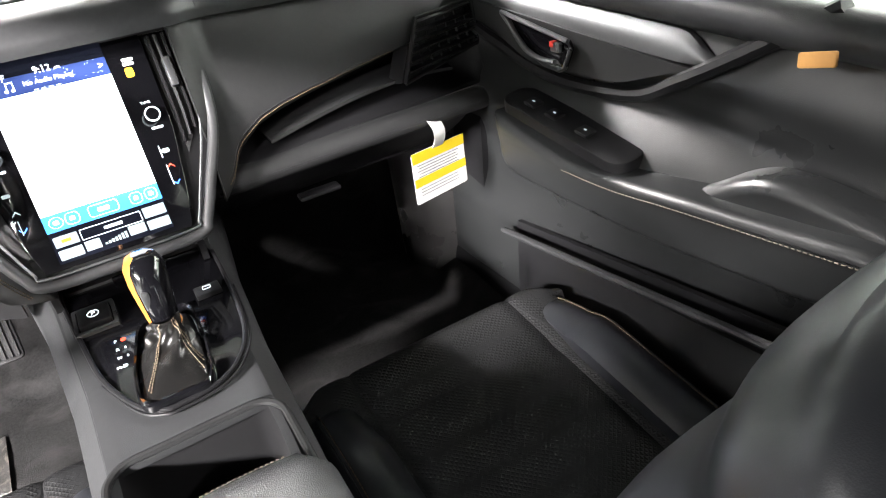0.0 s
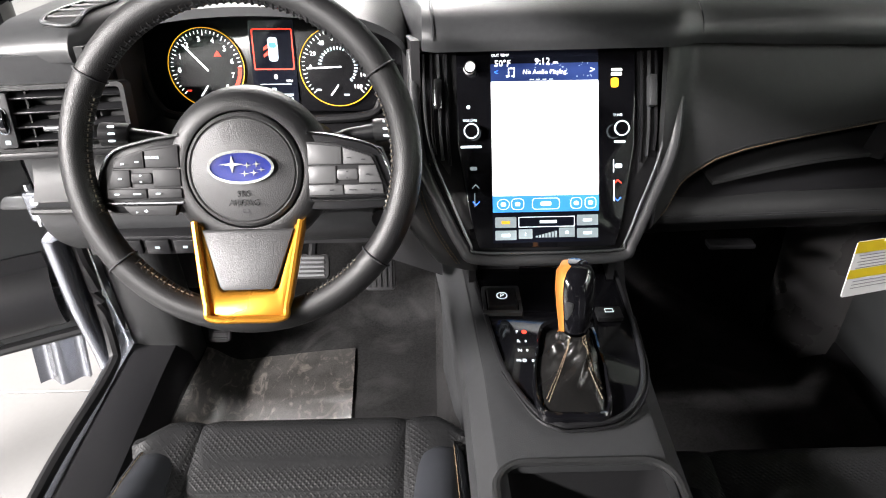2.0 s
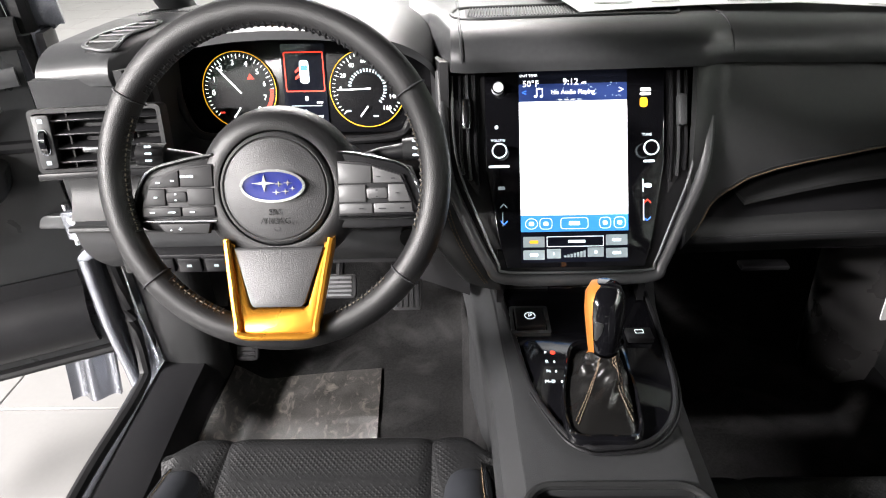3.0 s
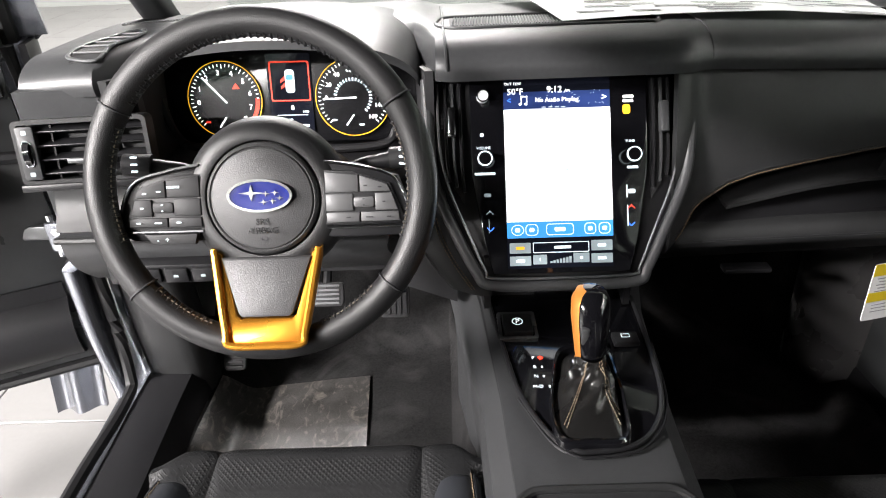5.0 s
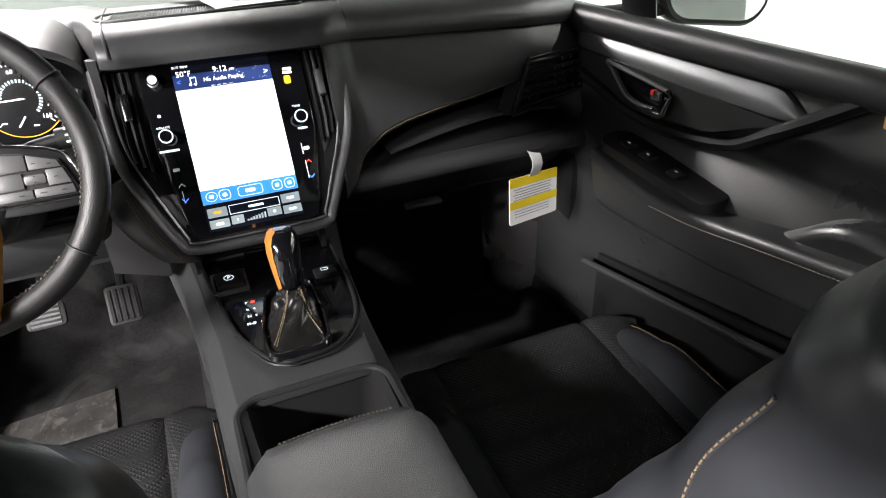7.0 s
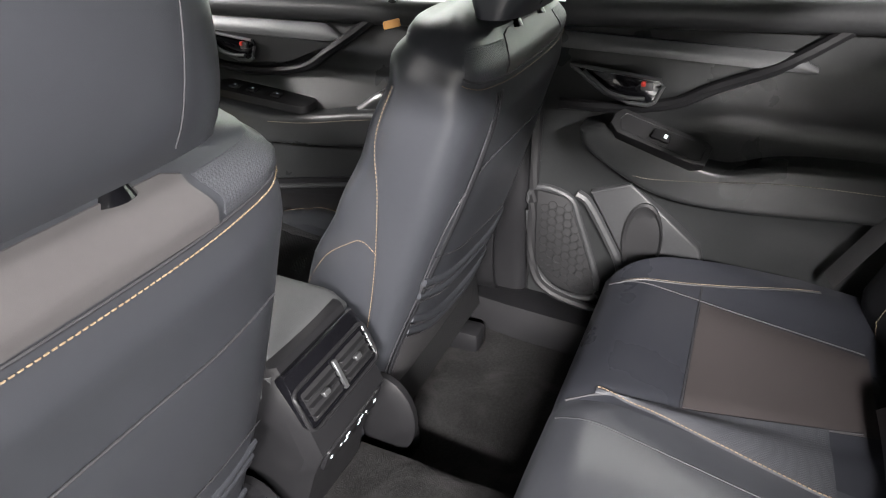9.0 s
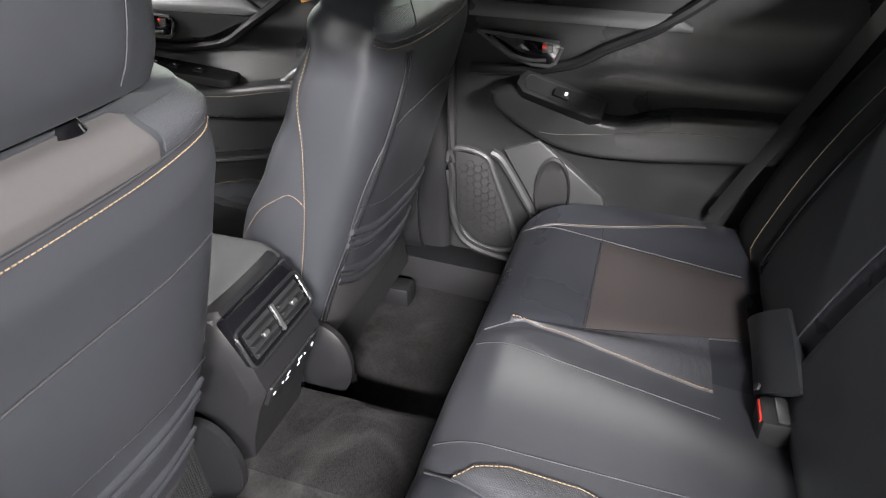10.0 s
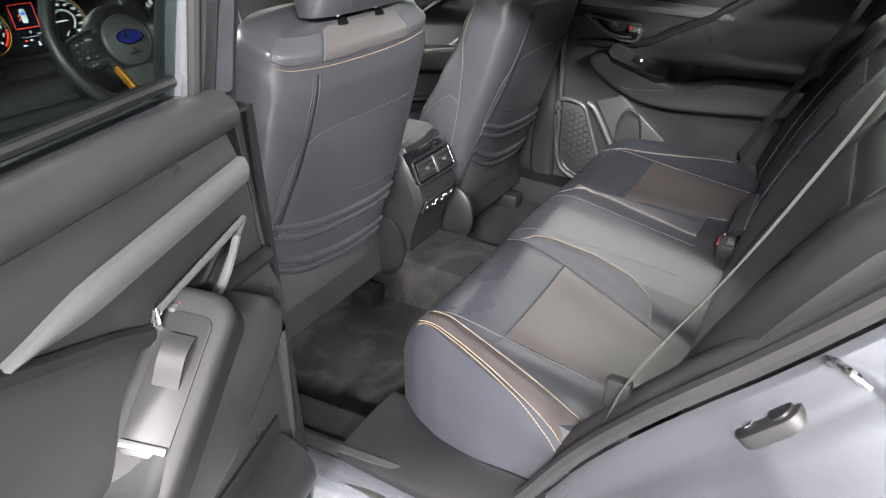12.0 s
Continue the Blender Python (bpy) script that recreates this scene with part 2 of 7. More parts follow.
def smooth_path(pts, n=8, closed=False):
    """Catmull-Rom through the points."""
    pts = [V(p) for p in pts]
    out = []
    k = len(pts)
    for i in range(k if closed else k - 1):
        if closed:
            p0, p1, p2, p3 = pts[i - 1], pts[i], pts[(i + 1) % k], pts[(i + 2) % k]
        else:
            p1, p2 = pts[i], pts[i + 1]
            p0 = pts[i - 1] if i else p1 * 2 - p2
            p3 = pts[i + 2] if i + 2 < k else p2 * 2 - p1
        for s in range(n):
            t = s / n
            out.append(0.5 * ((2 * p1) + (p2 - p0) * t + (2 * p0 - 5 * p1 + 4 * p2 - p3) * t * t + (3 * p1 - p0 - 3 * p2 + p3) * t ** 3))
    if not closed:
        out.append(pts[-1])
    return out


def tube(path, r, seg=8, closed=False, flat=1.0, up=(0, 0, 1), bm=None, taper=None):
    """A round or flattened rod along the path."""
    path = [V(p) for p in path]
    k = len(path)
    rings = []
    for i, p in enumerate(path):
        d = (path[(i + 1) % k] - path[i - 1]) if closed else (path[min(i + 1, k - 1)] - path[max(i - 1, 0)])
        d.normalize()
        side = d.cross(V(up))
        if side.length < 1e-4:
            side = d.cross(V((1, 0, 0)))
        side.normalize()
        n = side.cross(d)
        rr = r * (taper(i / max(1, k - 1)) if taper else 1)
        rings.append([p + side * math.cos(a) * rr + n * math.sin(a) * rr * flat for a in (2 * math.pi * s / seg for s in range(seg))])
    if closed:
        return loft(rings + [rings[0]], caps=False, bm=bm)
    return loft(rings, bm=bm)


def slab(pts, depth, m=None, bevel=0.0, seg=2):
    """A flat outline (x, y) drawn out to z from -depth to 0, with rounded front edges, put at m."""
    bm = bmesh.new()
    vs = [bm.verts.new((x, y, 0)) for x, y in pts]
    f = bm.faces.new(vs)
    f.normal_update()
    if f.normal.z < 0:
        f.normal_flip()
    r = bmesh.ops.extrude_face_region(bm, geom=[f])
    low = [e for e in r["geom"] if isinstance(e, bmesh.types.BMVert)]
    bmesh.ops.translate(bm, vec=(0, 0, -depth), verts=low)
    if bevel:
        bm.edges.ensure_lookup_table()
        edges = [e for e in bm.edges if all(abs(v.co.z) < 1e-7 for v in e.verts)]
        bmesh.ops.bevel(bm, geom=edges, offset=bevel, segments=seg, profile=0.5, affect="EDGES")
    if m:
        bmesh.ops.transform(bm, matrix=m, verts=bm.verts[:])
    return bm


def round_rect(w, h, r, n=4, cx=0.0, cy=0.0):
    out = []
    for sx, sy, a0 in ((1, 1, 0), (-1, 1, 90), (-1, -1, 180), (1, -1, 270)):
        for i in range(n + 1):
            a = radians(a0 + 90 * i / n)
            out.append((cx + sx * (w / 2 - r) + r * math.cos(a), cy + sy * (h / 2 - r) + r * math.sin(a)))
    return out


def oval(a, b, n=24, cx=0.0, cy=0.0):
    return [(cx + a * math.cos(2 * math.pi * i / n), cy + b * math.sin(2 * math.pi * i / n)) for i in range(n)]


def ring(outer, inner, depth, m=None):
    """A flat frame between two outlines of equal length."""
    bm = bmesh.new()
    rows = [[bm.verts.new((x, y, z)) for x, y in pts] for pts, z in ((outer, -depth), (outer, 0), (inner, 0), (inner, -depth))]
    n = len(outer)
    for a, b in zip(rows, rows[1:] + rows[:1]):
        for i in range(n):
            j = (i + 1) % n
            bm.faces.new((a[i], a[j], b[j], b[i]))
    if m:
        bmesh.ops.transform(bm, matrix=m, verts=bm.verts[:])
    return bm


def stitches(path, normal, length=0.006, gap=0.003, width=0.0018, lift=0.001, bm=None):
    """Short raised threads along a path. normal: one vector or a function of the place."""
    length, gap, width = length * 0.8, gap * 0.75, width * 0.72
    bm = bm or bmesh.new()
    path = [V(p) for p in path]
    run = length
    for a, b in zip(path, path[1:]):
        d = b - a
        far = d.length
        if far < 1e-6:
            continue
        d.normalize()
        while run < far:
            c = a + d * run
            n = V(normal(c) if callable(normal) else normal).normalized()
            s = d.cross(n).normalized() * width / 2
            h, c = n * width * 0.6, c + n * lift
            e0, e1 = c - d * length / 2, c + d * length / 2
            lo = [bm.verts.new(p) for p in (e0 - s - h, e0 + s - h, e1 + s - h, e1 - s - h)]
            hi = [bm.verts.new(p) for p in (e0 - s + h * 0.2, e0 + s + h * 0.2, e1 + s + h * 0.2, e1 - s + h * 0.2)]
            top = [bm.verts.new(p) for p in (c - d * length * 0.3 + h, c + d * length * 0.3 + h)]
            for i in range(4):
                j = (i + 1) % 4
                bm.faces.new((lo[i], lo[j], hi[j], hi[i]))
            bm.faces.new((hi[0], hi[1], top[0]))
            bm.faces.new((hi[2], hi[3], top[1]))
            bm.faces.new((hi[1], hi[2], top[1], top[0]))
            bm.faces.new((hi[3], hi[0], top[0], top[1]))
            run += length + gap
        run -= far
    return bm


def words(text, size, m, mat, parent, name="lettering", align="CENTER", lift=0.0004):
    cu = bpy.data.curves.new(name, "FONT")
    cu.body, cu.size, cu.align_x, cu.align_y, cu.extrude = text, size, align, "CENTER", 0.0002
    cu.resolution_u = 2
    tmp = bpy.data.objects.new("tmp_text", cu)
    scene.collection.objects.link(tmp)
    me = bpy.data.meshes.new_from_object(tmp)
    bpy.data.objects.remove(tmp)
    me.transform(m @ Matrix.Translation((0, 0, lift)))
    me.materials.clear()
    me.materials.append(mat)
    ob = new(name, me)
    ob.parent = parent
    if parent:
        ob.matrix_parent_inverse = parent.matrix_world.inverted()
    return ob


def axes(origin, xdir, ydir):
    """The matrix of a flat frame: its x and y ways, and the normal x cross y."""
    x = V(xdir).normalized()
    n = x.cross(V(ydir)).normalized()
    y = n.cross(x)
    m = Matrix((x, y, n)).transposed().to_4x4()
    m.translation = V(origin)
    return m


def lerp(a, b, t):
    return a + (b - a) * t


def step(a, b, t):
    t = max(0.0, min(1.0, (t - a) / (b - a)))
    return t * t * (3 - 2 * t)


def table(pairs, t):
    """A smooth value from (place, value) pairs."""
    if t <= pairs[0][0]:
        return pairs[0][1]
    for (a, va), (b, vb) in zip(pairs, pairs[1:]):
        if t <= b:
            return va + (vb - va) * step(a, b, t)
    return pairs[-1][1]


def line(pairs, t):
    if t <= pairs[0][0]:
        return pairs[0][1]
    for (a, va), (b, vb) in zip(pairs, pairs[1:]):
        if t <= b:
            return va + (vb - va) * (t - a) / (b - a)
    return pairs[-1][1]

# ---------------- showroom ----------------
bm = bmesh.new()
box(bm, -11, 6, -9, 9, -0.2, -0.02)
setting("floor", bm, grout, "pale grey tiled showroom floor with thin grout joints", "floor", False)
TILE_AT = [(-11.2 + 0.6 * (i + 0.5), -9.1 + 0.6 * (j + 0.5)) for i in range(28) for j in range(30)]
setting("wall_east", box_bm(5.2, 5.4, -9, 9, 0, 4.4), wall_mat, "plain white showroom wall", "wall", False)
# these three walls are out of view and greyed to lessen bounced light
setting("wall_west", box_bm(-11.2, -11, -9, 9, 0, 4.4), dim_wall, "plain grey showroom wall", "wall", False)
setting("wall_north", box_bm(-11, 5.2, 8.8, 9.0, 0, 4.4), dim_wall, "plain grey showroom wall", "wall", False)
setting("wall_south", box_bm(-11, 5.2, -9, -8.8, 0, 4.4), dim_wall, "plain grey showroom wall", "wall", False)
setting("ceiling", box_bm(-11.2, 5.4, -9, 9, 4.3, 4.4), ceiling_mat, "unseen showroom ceiling with light panels, greyed to cut bounced light", "ceiling", False)
for lx, ly, lw, ld, power in LAMPS:
    panel_light = thing("ceiling_light", (lx, ly, 4.3), "flat white showroom ceiling light panel", "ceiling light", "ceiling lights")
    part("frame", ring(round_rect(lw + 0.06, ld + 0.06, 0.01), round_rect(lw, ld, 0.01), 0.13, pose(lx, ly, 4.17, 180)), white_plastic, panel_light)
    part("diffuser", box_bm(lx - lw / 2, lx + lw / 2, ly - ld / 2, ly + ld / 2, 4.2, 4.29), lamp_glow, panel_light)

# ---------------- car shell ----------------


def floor_z(x, y):
    z = line([(-1.4, 0.4), (-0.9, 0.4), (-0.3, 0.375), (0.35, 0.35), (0.5, 0.46), (0.72, 0.85)], y)
    top = line([(-1.4, 0.49), (-0.9, 0.505), (0.3, 0.56), (0.72, 0.86)], y)
    z = lerp(z, max(z, top), 1 - step(0.09, 0.17, abs(x)))
    z += 0.05 * step(0.62, 0.7, abs(x))
    z += 0.004 * noise.noise(V((x * 9, y * 9, 0)))
    return z


setting("car_floor", grid(lambda u, v: V((-0.76 + 1.52 * u, -1.4 + 2.12 * v, floor_z(-0.76 + 1.52 * u, -1.4 + 2.12 * v))), 92, 110, 0.02, (0, 0, -1)),
        carpet, "dusty black carpeted car floor with centre tunnel", "car floor")


# black sill plastic, darkened further for the shade that falls on the sill
sill_mat = material("sill_scuff_plastic", (0.008, 0.008, 0.009), 0.55, grain=0.25, scale=800, spec=0.22)


def sill(sign):
    def prof(y):
        lift = 0.0
        o = line([(-1.3, 0.71), (-0.95, 0.742), (-0.5, 0.8), (0.1, 0.825)], y)
        i = o - 0.1
        return [(i - 0.03, 0.38), (i - 0.02, 0.44), (i, 0.47), (o - 0.02, 0.475), (o - 0.003, 0.465), (o, 0.44)]
    rows = [[V((sign * x, y, z)) for x, z in prof(y)] for y in np.linspace(-1.28, 0.36, 30)]
    return loft(rows, closed=False, caps=False)


def painted_sill(sign):
    prof = [(-0.01, 0.40), (0.0, 0.452), (0.02, 0.456), (0.045, 0.448), (0.06, 0.425), (0.07, 0.38), (0.09, 0.34), (0.09, 0.2), (-0.1, 0.18)]
    rows = [[V((sign * (x + line([(-1.3, 0.71), (-0.95, 0.742), (-0.5, 0.8), (0.1, 0.825)], y)), y, z)) for x, z in prof] for y in np.linspace(-1.5, 0.6, 30)]
    return loft(rows, closed=False, caps=False)


for sign, side in ((-1, "west"), (1, "east")):
    s1 = setting("sill_" + side, sill(sign), sill_mat, "black plastic scuff plate on the door sill", "sill")
    setting("painted_sill_" + side, painted_sill(sign), paint, "silver-blue painted outer door sill", "sill")
    for y in (-0.4,):
        for k in range(3):
            x = sign * (0.735 + 0.014 * k)
            part("ridge", tube([(x, y - 0.13, 0.478), (x + 0.004 * sign, y, 0.48), (x, y + 0.13, 0.478)], 0.0016, 6), sill_mat, s1)

# roof, pillars, glass
# roof mostly out of view, added to block light from above
setting("roof", grid(lambda u, v: V((lerp(-0.62, 0.62, u), lerp(-2.2, 0.1, v), 1.58 - 0.08 * (2 * u - 1) ** 2 - 0.05 * (2 * v - 1) ** 2)), 16, 20, 0.05, (0, 0, 1)),
        lining, "black fabric roof lining", "roof")


def pillar(name, path, w, d, mat, label):
    rows = []
    for p in path:
        p = V(p)
        rows.append([p + V((d * x, w * y, 0)) for x, y in round_rect(1, 1, 0.3, 3)])
    return setting(name, loft(rows), mat, label, "pillar")


for sign, side in ((-1, "west"), (1, "east")):
    pillar("b_pillar_" + side, smooth_path([(sign * 0.735, -0.93, 0.44), (sign * 0.74, -0.93, 0.8), (sign * 0.73, -0.94, 1.1), (sign * 0.635, -0.97, 1.5)], 6),
           0.11, 0.06, hard, "black plastic lined centre pillar of the car")
    pillar("b_pillar_paint_" + side, smooth_path([(sign * 0.765, -0.95, 0.42), (sign * 0.77, -0.95, 0.8), (sign * 0.75, -0.965, 1.1), (sign * 0.665, -1.0, 1.5)], 6),
           0.085, 0.03, paint, "silver-blue painted outer centre pillar")
    pillar("a_pillar_" + side, smooth_path([(sign * 0.74, 0.62, 1.02), (sign * 0.7, 0.3, 1.25), (sign * 0.62, 0.02, 1.5)], 6),
           0.07, 0.06, soft, "dark grey windscreen pillar lining")
    pillar("c_pillar_" + side, smooth_path([(sign * 0.66, -2.04, 0.95), (sign * 0.64, -2.05, 1.2), (sign * 0.58, -2.05, 1.5)], 6),
           0.3, 0.05, soft_dark, "dark plastic rear pillar lining")
setting("windscreen", grid(lambda u, v: V((lerp(-0.7, 0.7, u), lerp(0.95, 0.1, v) + 0.06 * (1 - (2 * u - 1) ** 2), lerp(1.04, 1.52, v))), 10, 6, 0.005, (0, 0, 1)),
        clear_glass, "clear raked windscreen", "windscreen").visible_shadow = False
setting("wall_engine_bay", grid(lambda u, v: V((lerp(-0.76, 0.76, u), lerp(0.74, 0.98, v), lerp(0.3, 1.05, v))), 8, 8, 0.03, (0, 1, 0)),
        hard, "black bulkhead behind the dashboard", "bulkhead")
setting("wall_tailgate", box_bm(-0.7, 0.7, -2.75, -2.7, 0.4, 1.02, bevel=0.02), soft_dark, "dark tailgate lining behind the seats", "tailgate")

for sign, side in ((-1, "west"), (1, "east")):
    pillar("kick_panel_" + side, [(sign * 0.76, 0.2, 0.4), (sign * 0.765, 0.19, 0.7), (sign * 0.77, 0.17, 0.98)], 0.1, 0.13, soft_dark, "black kick panel beside the footwell")
    pillar("a_post_" + side, smooth_path([(sign * 0.862, 0.15, 0.38), (sign * 0.87, 0.16, 0.47), (sign * 0.875, 0.15, 0.6), (sign * 0.87, 0.14, 0.77)], 5), 0.1, 0.035, paint, "silver-blue painted door post with hinges")
    setting("post_seal_" + side, tube(smooth_path([(sign * 0.84, 0.12, 1.05), (sign * 0.84, 0.13, 0.7), (sign * 0.84, 0.12, 0.5), (sign * 0.83, 0.05, 0.475), (sign * 0.83, -0.2, 0.475), (sign * 0.79, -0.7, 0.475), (sign * 0.755, -0.9, 0.5), (sign * 0.755, -0.93, 0.8), (sign * 0.735, -0.95, 1.1), (sign * 0.66, -0.98, 1.48)], 8), 0.012, 8), rubber, "black rubber door seal", "seal")
setting("seal_rear_west", tube(smooth_path([(-0.66, -1.06, 1.48), (-0.735, -1.03, 1.1), (-0.755, -1.0, 0.8), (-0.75, -1.0, 0.55), (-0.735, -1.05, 0.485), (-0.71, -1.3, 0.485)], 8), 0.014, 8), rubber, "black rubber rear door seal", "seal")
setting("rear_window", grid(lambda u, v: V((lerp(-0.6, 0.6, u), lerp(-2.72, -2.35, v), lerp(1.03, 1.5, v))), 8, 4, 0.005, (0, -1, 0)), privacy_glass, "dark tinted rear window", "window")
setting("load_floor", box_bm(-0.7, 0.7, -2.7, -1.95, 0.6, 0.64), carpet, "black carpeted load floor", "floor")

for sign, side in ((-1, "west"), (1, "east")):
    setting("wall_load_side_" + side, grid(lambda u, v: V((sign * (0.72 - 0.02 * v), lerp(-1.93, -2.7, u), lerp(0.5, 1.1, v))), 8, 8, 0.04, (sign, 0, 0)), soft_dark, "dark plastic side lining of the load space", "lining")
    setting("window_quarter_" + side, grid(lambda u, v: V((sign * lerp(0.72, 0.62, v), lerp(-1.95, -2.65 + 0.25 * v, u), lerp(1.1, 1.5, v))), 6, 4, 0.004, (sign, 0, 0)), privacy_glass, "dark tinted quarter window", "window")

# curved footwell side trims
trim_mat = material("smooth_footwell_plastic", (0.035, 0.034, 0.034), 0.28, grain=0.1, scale=900, vary=0.05)
for sign, side in ((1, "east"),):
    setting("footwell_trim_" + side, grid(lambda u, v: V((sign * (0.7 + 0.02 * v + 0.1 * math.cos(radians(lerp(120, 285, u)))), 0.24 + 0.1 * math.sin(radians(lerp(120, 285, u))), lerp(0.84, 0.38, v))), 28, 14, 0.008, (0, 1, 0)), trim_mat, "curved dark plastic footwell side trim", "trim")
for sign, side in ((-1, "west"), (1, "east")):
    setting("footwell_wall_" + side, grid(lambda u, v: V((sign * (0.775 - 0.03 * v), lerp(0.22, 0.78, u), lerp(0.34, 1.05, v))), 8, 8, 0.02, (sign, 0, 0)), carpet, "black carpeted side of the footwell", "wall")

# ---------------- front seats ----------------
BACK_BASE, BACK_UP, BACK_FWD = V((0, -0.795, 0.45)), V((0, -0.335, 0.942)), V((0, 0.942, 0.335))


def half_width(s):
    return table([(0.0, 0.235), (0.12, 0.252), (0.36, 0.258), (0.58, 0.251), (0.69, 0.245), (0.735, 0.236), (0.76, 0.208), (0.77, 0.16)], s)


def thickness(s):
    return table([(0.0, 0.13), (0.2, 0.16), (0.45, 0.165), (0.6, 0.168), (0.7, 0.158), (0.745, 0.135), (0.77, 0.075)], s)


def back_off(s):
    return table([(0.0, 0.03), (0.1, 0.0), (0.5, 0.0), (0.66, 0.004), (0.73, 0.02), (0.77, 0.05)], s)


def back_point(a, s, cx=-0.368):
    """A place on the rear skin of a front seat's backrest: a from -1 to 1 across, s metres up."""
    w, t = half_width(s), thickness(s)
    bulge = back_off(s) + t / 2 * (1 - max(0.0, 1 - a ** 4) ** 0.21)
    return BACK_BASE + V((cx + a * w, 0, 0)) + BACK_UP * s + BACK_FWD * bulge


def flank(sg, s, f, cx):
    """A place on the side of a backrest: f from -1 (rear) to 1 (front)."""
    c = math.sqrt(1 - abs(f) ** (2 / (0.66 if f > 0 else 0.42)))
    x = c ** 0.5
    fwd = back_off(s) + thickness(s) * (0.5 + f / 2)
    if f > 0:
        bol = step(0.5, 0.85, x) * (1 - step(0.9, 1.0, x) * 0.6)
        fwd += 0.08 * bol * table([(0, 0.4), (0.15, 0.75), (0.32, 0.7), (0.45, 0.38), (0.57, 0.12), (0.68, 0.03), (0.77, 0)], s)
    return BACK_BASE + V((cx + sg * x * half_width(s), 0, 0)) + BACK_UP * s + BACK_FWD * fwd


def front_seat(cx, inboard, nose_y=-0.2):
    seat = thing("front_seat", (cx, -0.5, 0.4), "dark grey leatherette front seat with contrast stitching", "car seat", "front seats")
    rings = []
    ss = list(np.linspace(0, 0.6, 22)) + list(np.linspace(0.615, 0.77, 18))
    n = 56
    for s in ss:
        w, t, o = half_width(s), thickness(s), back_off(s)
        row = []
        for k in range(n):
            a = 2 * math.pi * k / n
            c, sn = math.cos(a), math.sin(a)
            x = math.copysign(abs(c) ** 0.5, c)
            f = math.copysign(abs(sn) ** (0.66 if sn > 0 else 0.42), sn)
            fwd = o + t / 2 + f * t / 2
            if f > 0:
                bol = step(0.5, 0.85, abs(x)) * (1 - step(0.9, 1.0, abs(x)) * 0.6)
                fwd += 0.08 * bol * table([(0, 0.4), (0.15, 0.75), (0.32, 0.7), (0.45, 0.38), (0.57, 0.12), (0.68, 0.03), (0.77, 0)], s)
            row.append(BACK_BASE + V((cx + x * w, 0, 0)) + BACK_UP * s + BACK_FWD * fwd)
        rings.append(row)
    part("backrest", loft(rings), leather, seat)
    part("back_board", grid(lambda u, v: back_point(lerp(-0.84, 0.84, u), lerp(-0.05, lerp(0.262, 0.1, u), v), cx) - BACK_FWD * 0.002, 16, 10, 0.012, BACK_FWD), board_mat, seat, "brownish grey lower back panel")
    # seams, pocket folds
    def on_back(pts, lift=0.003):
        return [back_point(a, s, cx) - BACK_FWD * lift for a, s in pts]
    top_seam = smooth_path(on_back([(-0.97, 0.727), (-0.93, 0.724), (-0.8, 0.72), (-0.45, 0.716), (0, 0.714), (0.45, 0.716), (0.8, 0.72), (0.93, 0.724), (0.97, 0.727)], 0.0005), 8)
    part("seam", tube(top_seam, 0.0016, 6), seam_mat, seat)
    part("stitching", stitches(smooth_path(on_back([(-0.97, 0.719), (-0.93, 0.716), (-0.8, 0.712), (-0.45, 0.708), (0, 0.706), (0.45, 0.708), (0.8, 0.712), (0.93, 0.716), (0.97, 0.719)], 0.0012), 8), lambda p: -BACK_FWD, 0.005, 0.0022, 0.0016, 0.0006), thread, seat, "tan contrast stitching")["kind"] = "stuff"
    for sg in (-1, 1):
        edge = smooth_path([flank(sg, s, f, cx) for s, f in ((0.06, -0.35), (0.236, -0.3), (0.385, -0.12), (0.517, 0.15), (0.6, 0.5), (0.68, 0.55))], 10)
        part("stitching", stitches(edge, V((sg, 0, 0)), 0.005, 0.003, 0.0018, 0.0024), thread, seat)["kind"] = "stuff"
        part("seam", tube(edge, 0.002, 6), seam_mat, seat)
        for df, lift in ((0.0, 0.0024),):
            bol = smooth_path([flank(sg, s - df * 0.12, min(0.93, f + df), cx) for s, f in ((0.43, -0.05), (0.44, 0.15), (0.42, 0.4), (0.36, 0.6), (0.25, 0.74), (0.12, 0.8))], 8)
            part("stitching", stitches(bol, V((sg, 0, 0)), 0.005, 0.003, 0.0017, lift), thread, seat)["kind"] = "stuff"
    # seat-back pocket: a stretched panel with a curved upper edge, gathered folds and seams
    rim_line = [(-0.84, 0.38), (-0.81, 0.47), (-0.74, 0.53), (-0.62, 0.563), (-0.43, 0.58), (0.1, 0.582), (0.5, 0.58), (0.86, 0.578)]
    def pocket_top(a):
        return line(rim_line, a)
    def pocket(u, v):
        a = lerp(-0.82, 0.84, u)
        s = lerp(lerp(0.25, 0.09, u), pocket_top(a), v)
        return back_point(a, s, cx) - BACK_FWD * (0.0015 + 0.006 * math.sin(math.pi * u) ** 0.5 * math.sin(math.pi * v) ** 0.6)
    part("map_pocket", grid(pocket, 36, 30, 0.006, BACK_FWD), leather, seat, "stretched dark grey map pocket")
    part("seam", tube(smooth_path(on_back(rim_line, 0.002), 6), 0.0015, 6), seam_mat, seat)
    def band(s0, s1, s2, r, mat, nm, lift=0.009):
        pth = smooth_path(on_back([(-0.84, s0), (-0.45, lerp(s0, s1, 0.62)), (0.0, s1), (0.45, lerp(s1, s2, 0.6)), (0.86, s2)], lift), 8)
        part(nm, tube(pth, r, 10, flat=0.75, up=tuple(-BACK_FWD), taper=lambda t: 0.55 + 0.45 * math.sin(math.pi * t) ** 0.4), mat, seat)
    band(0.445, 0.39, 0.36, 0.0014, seam_mat, "seam", 0.0075)
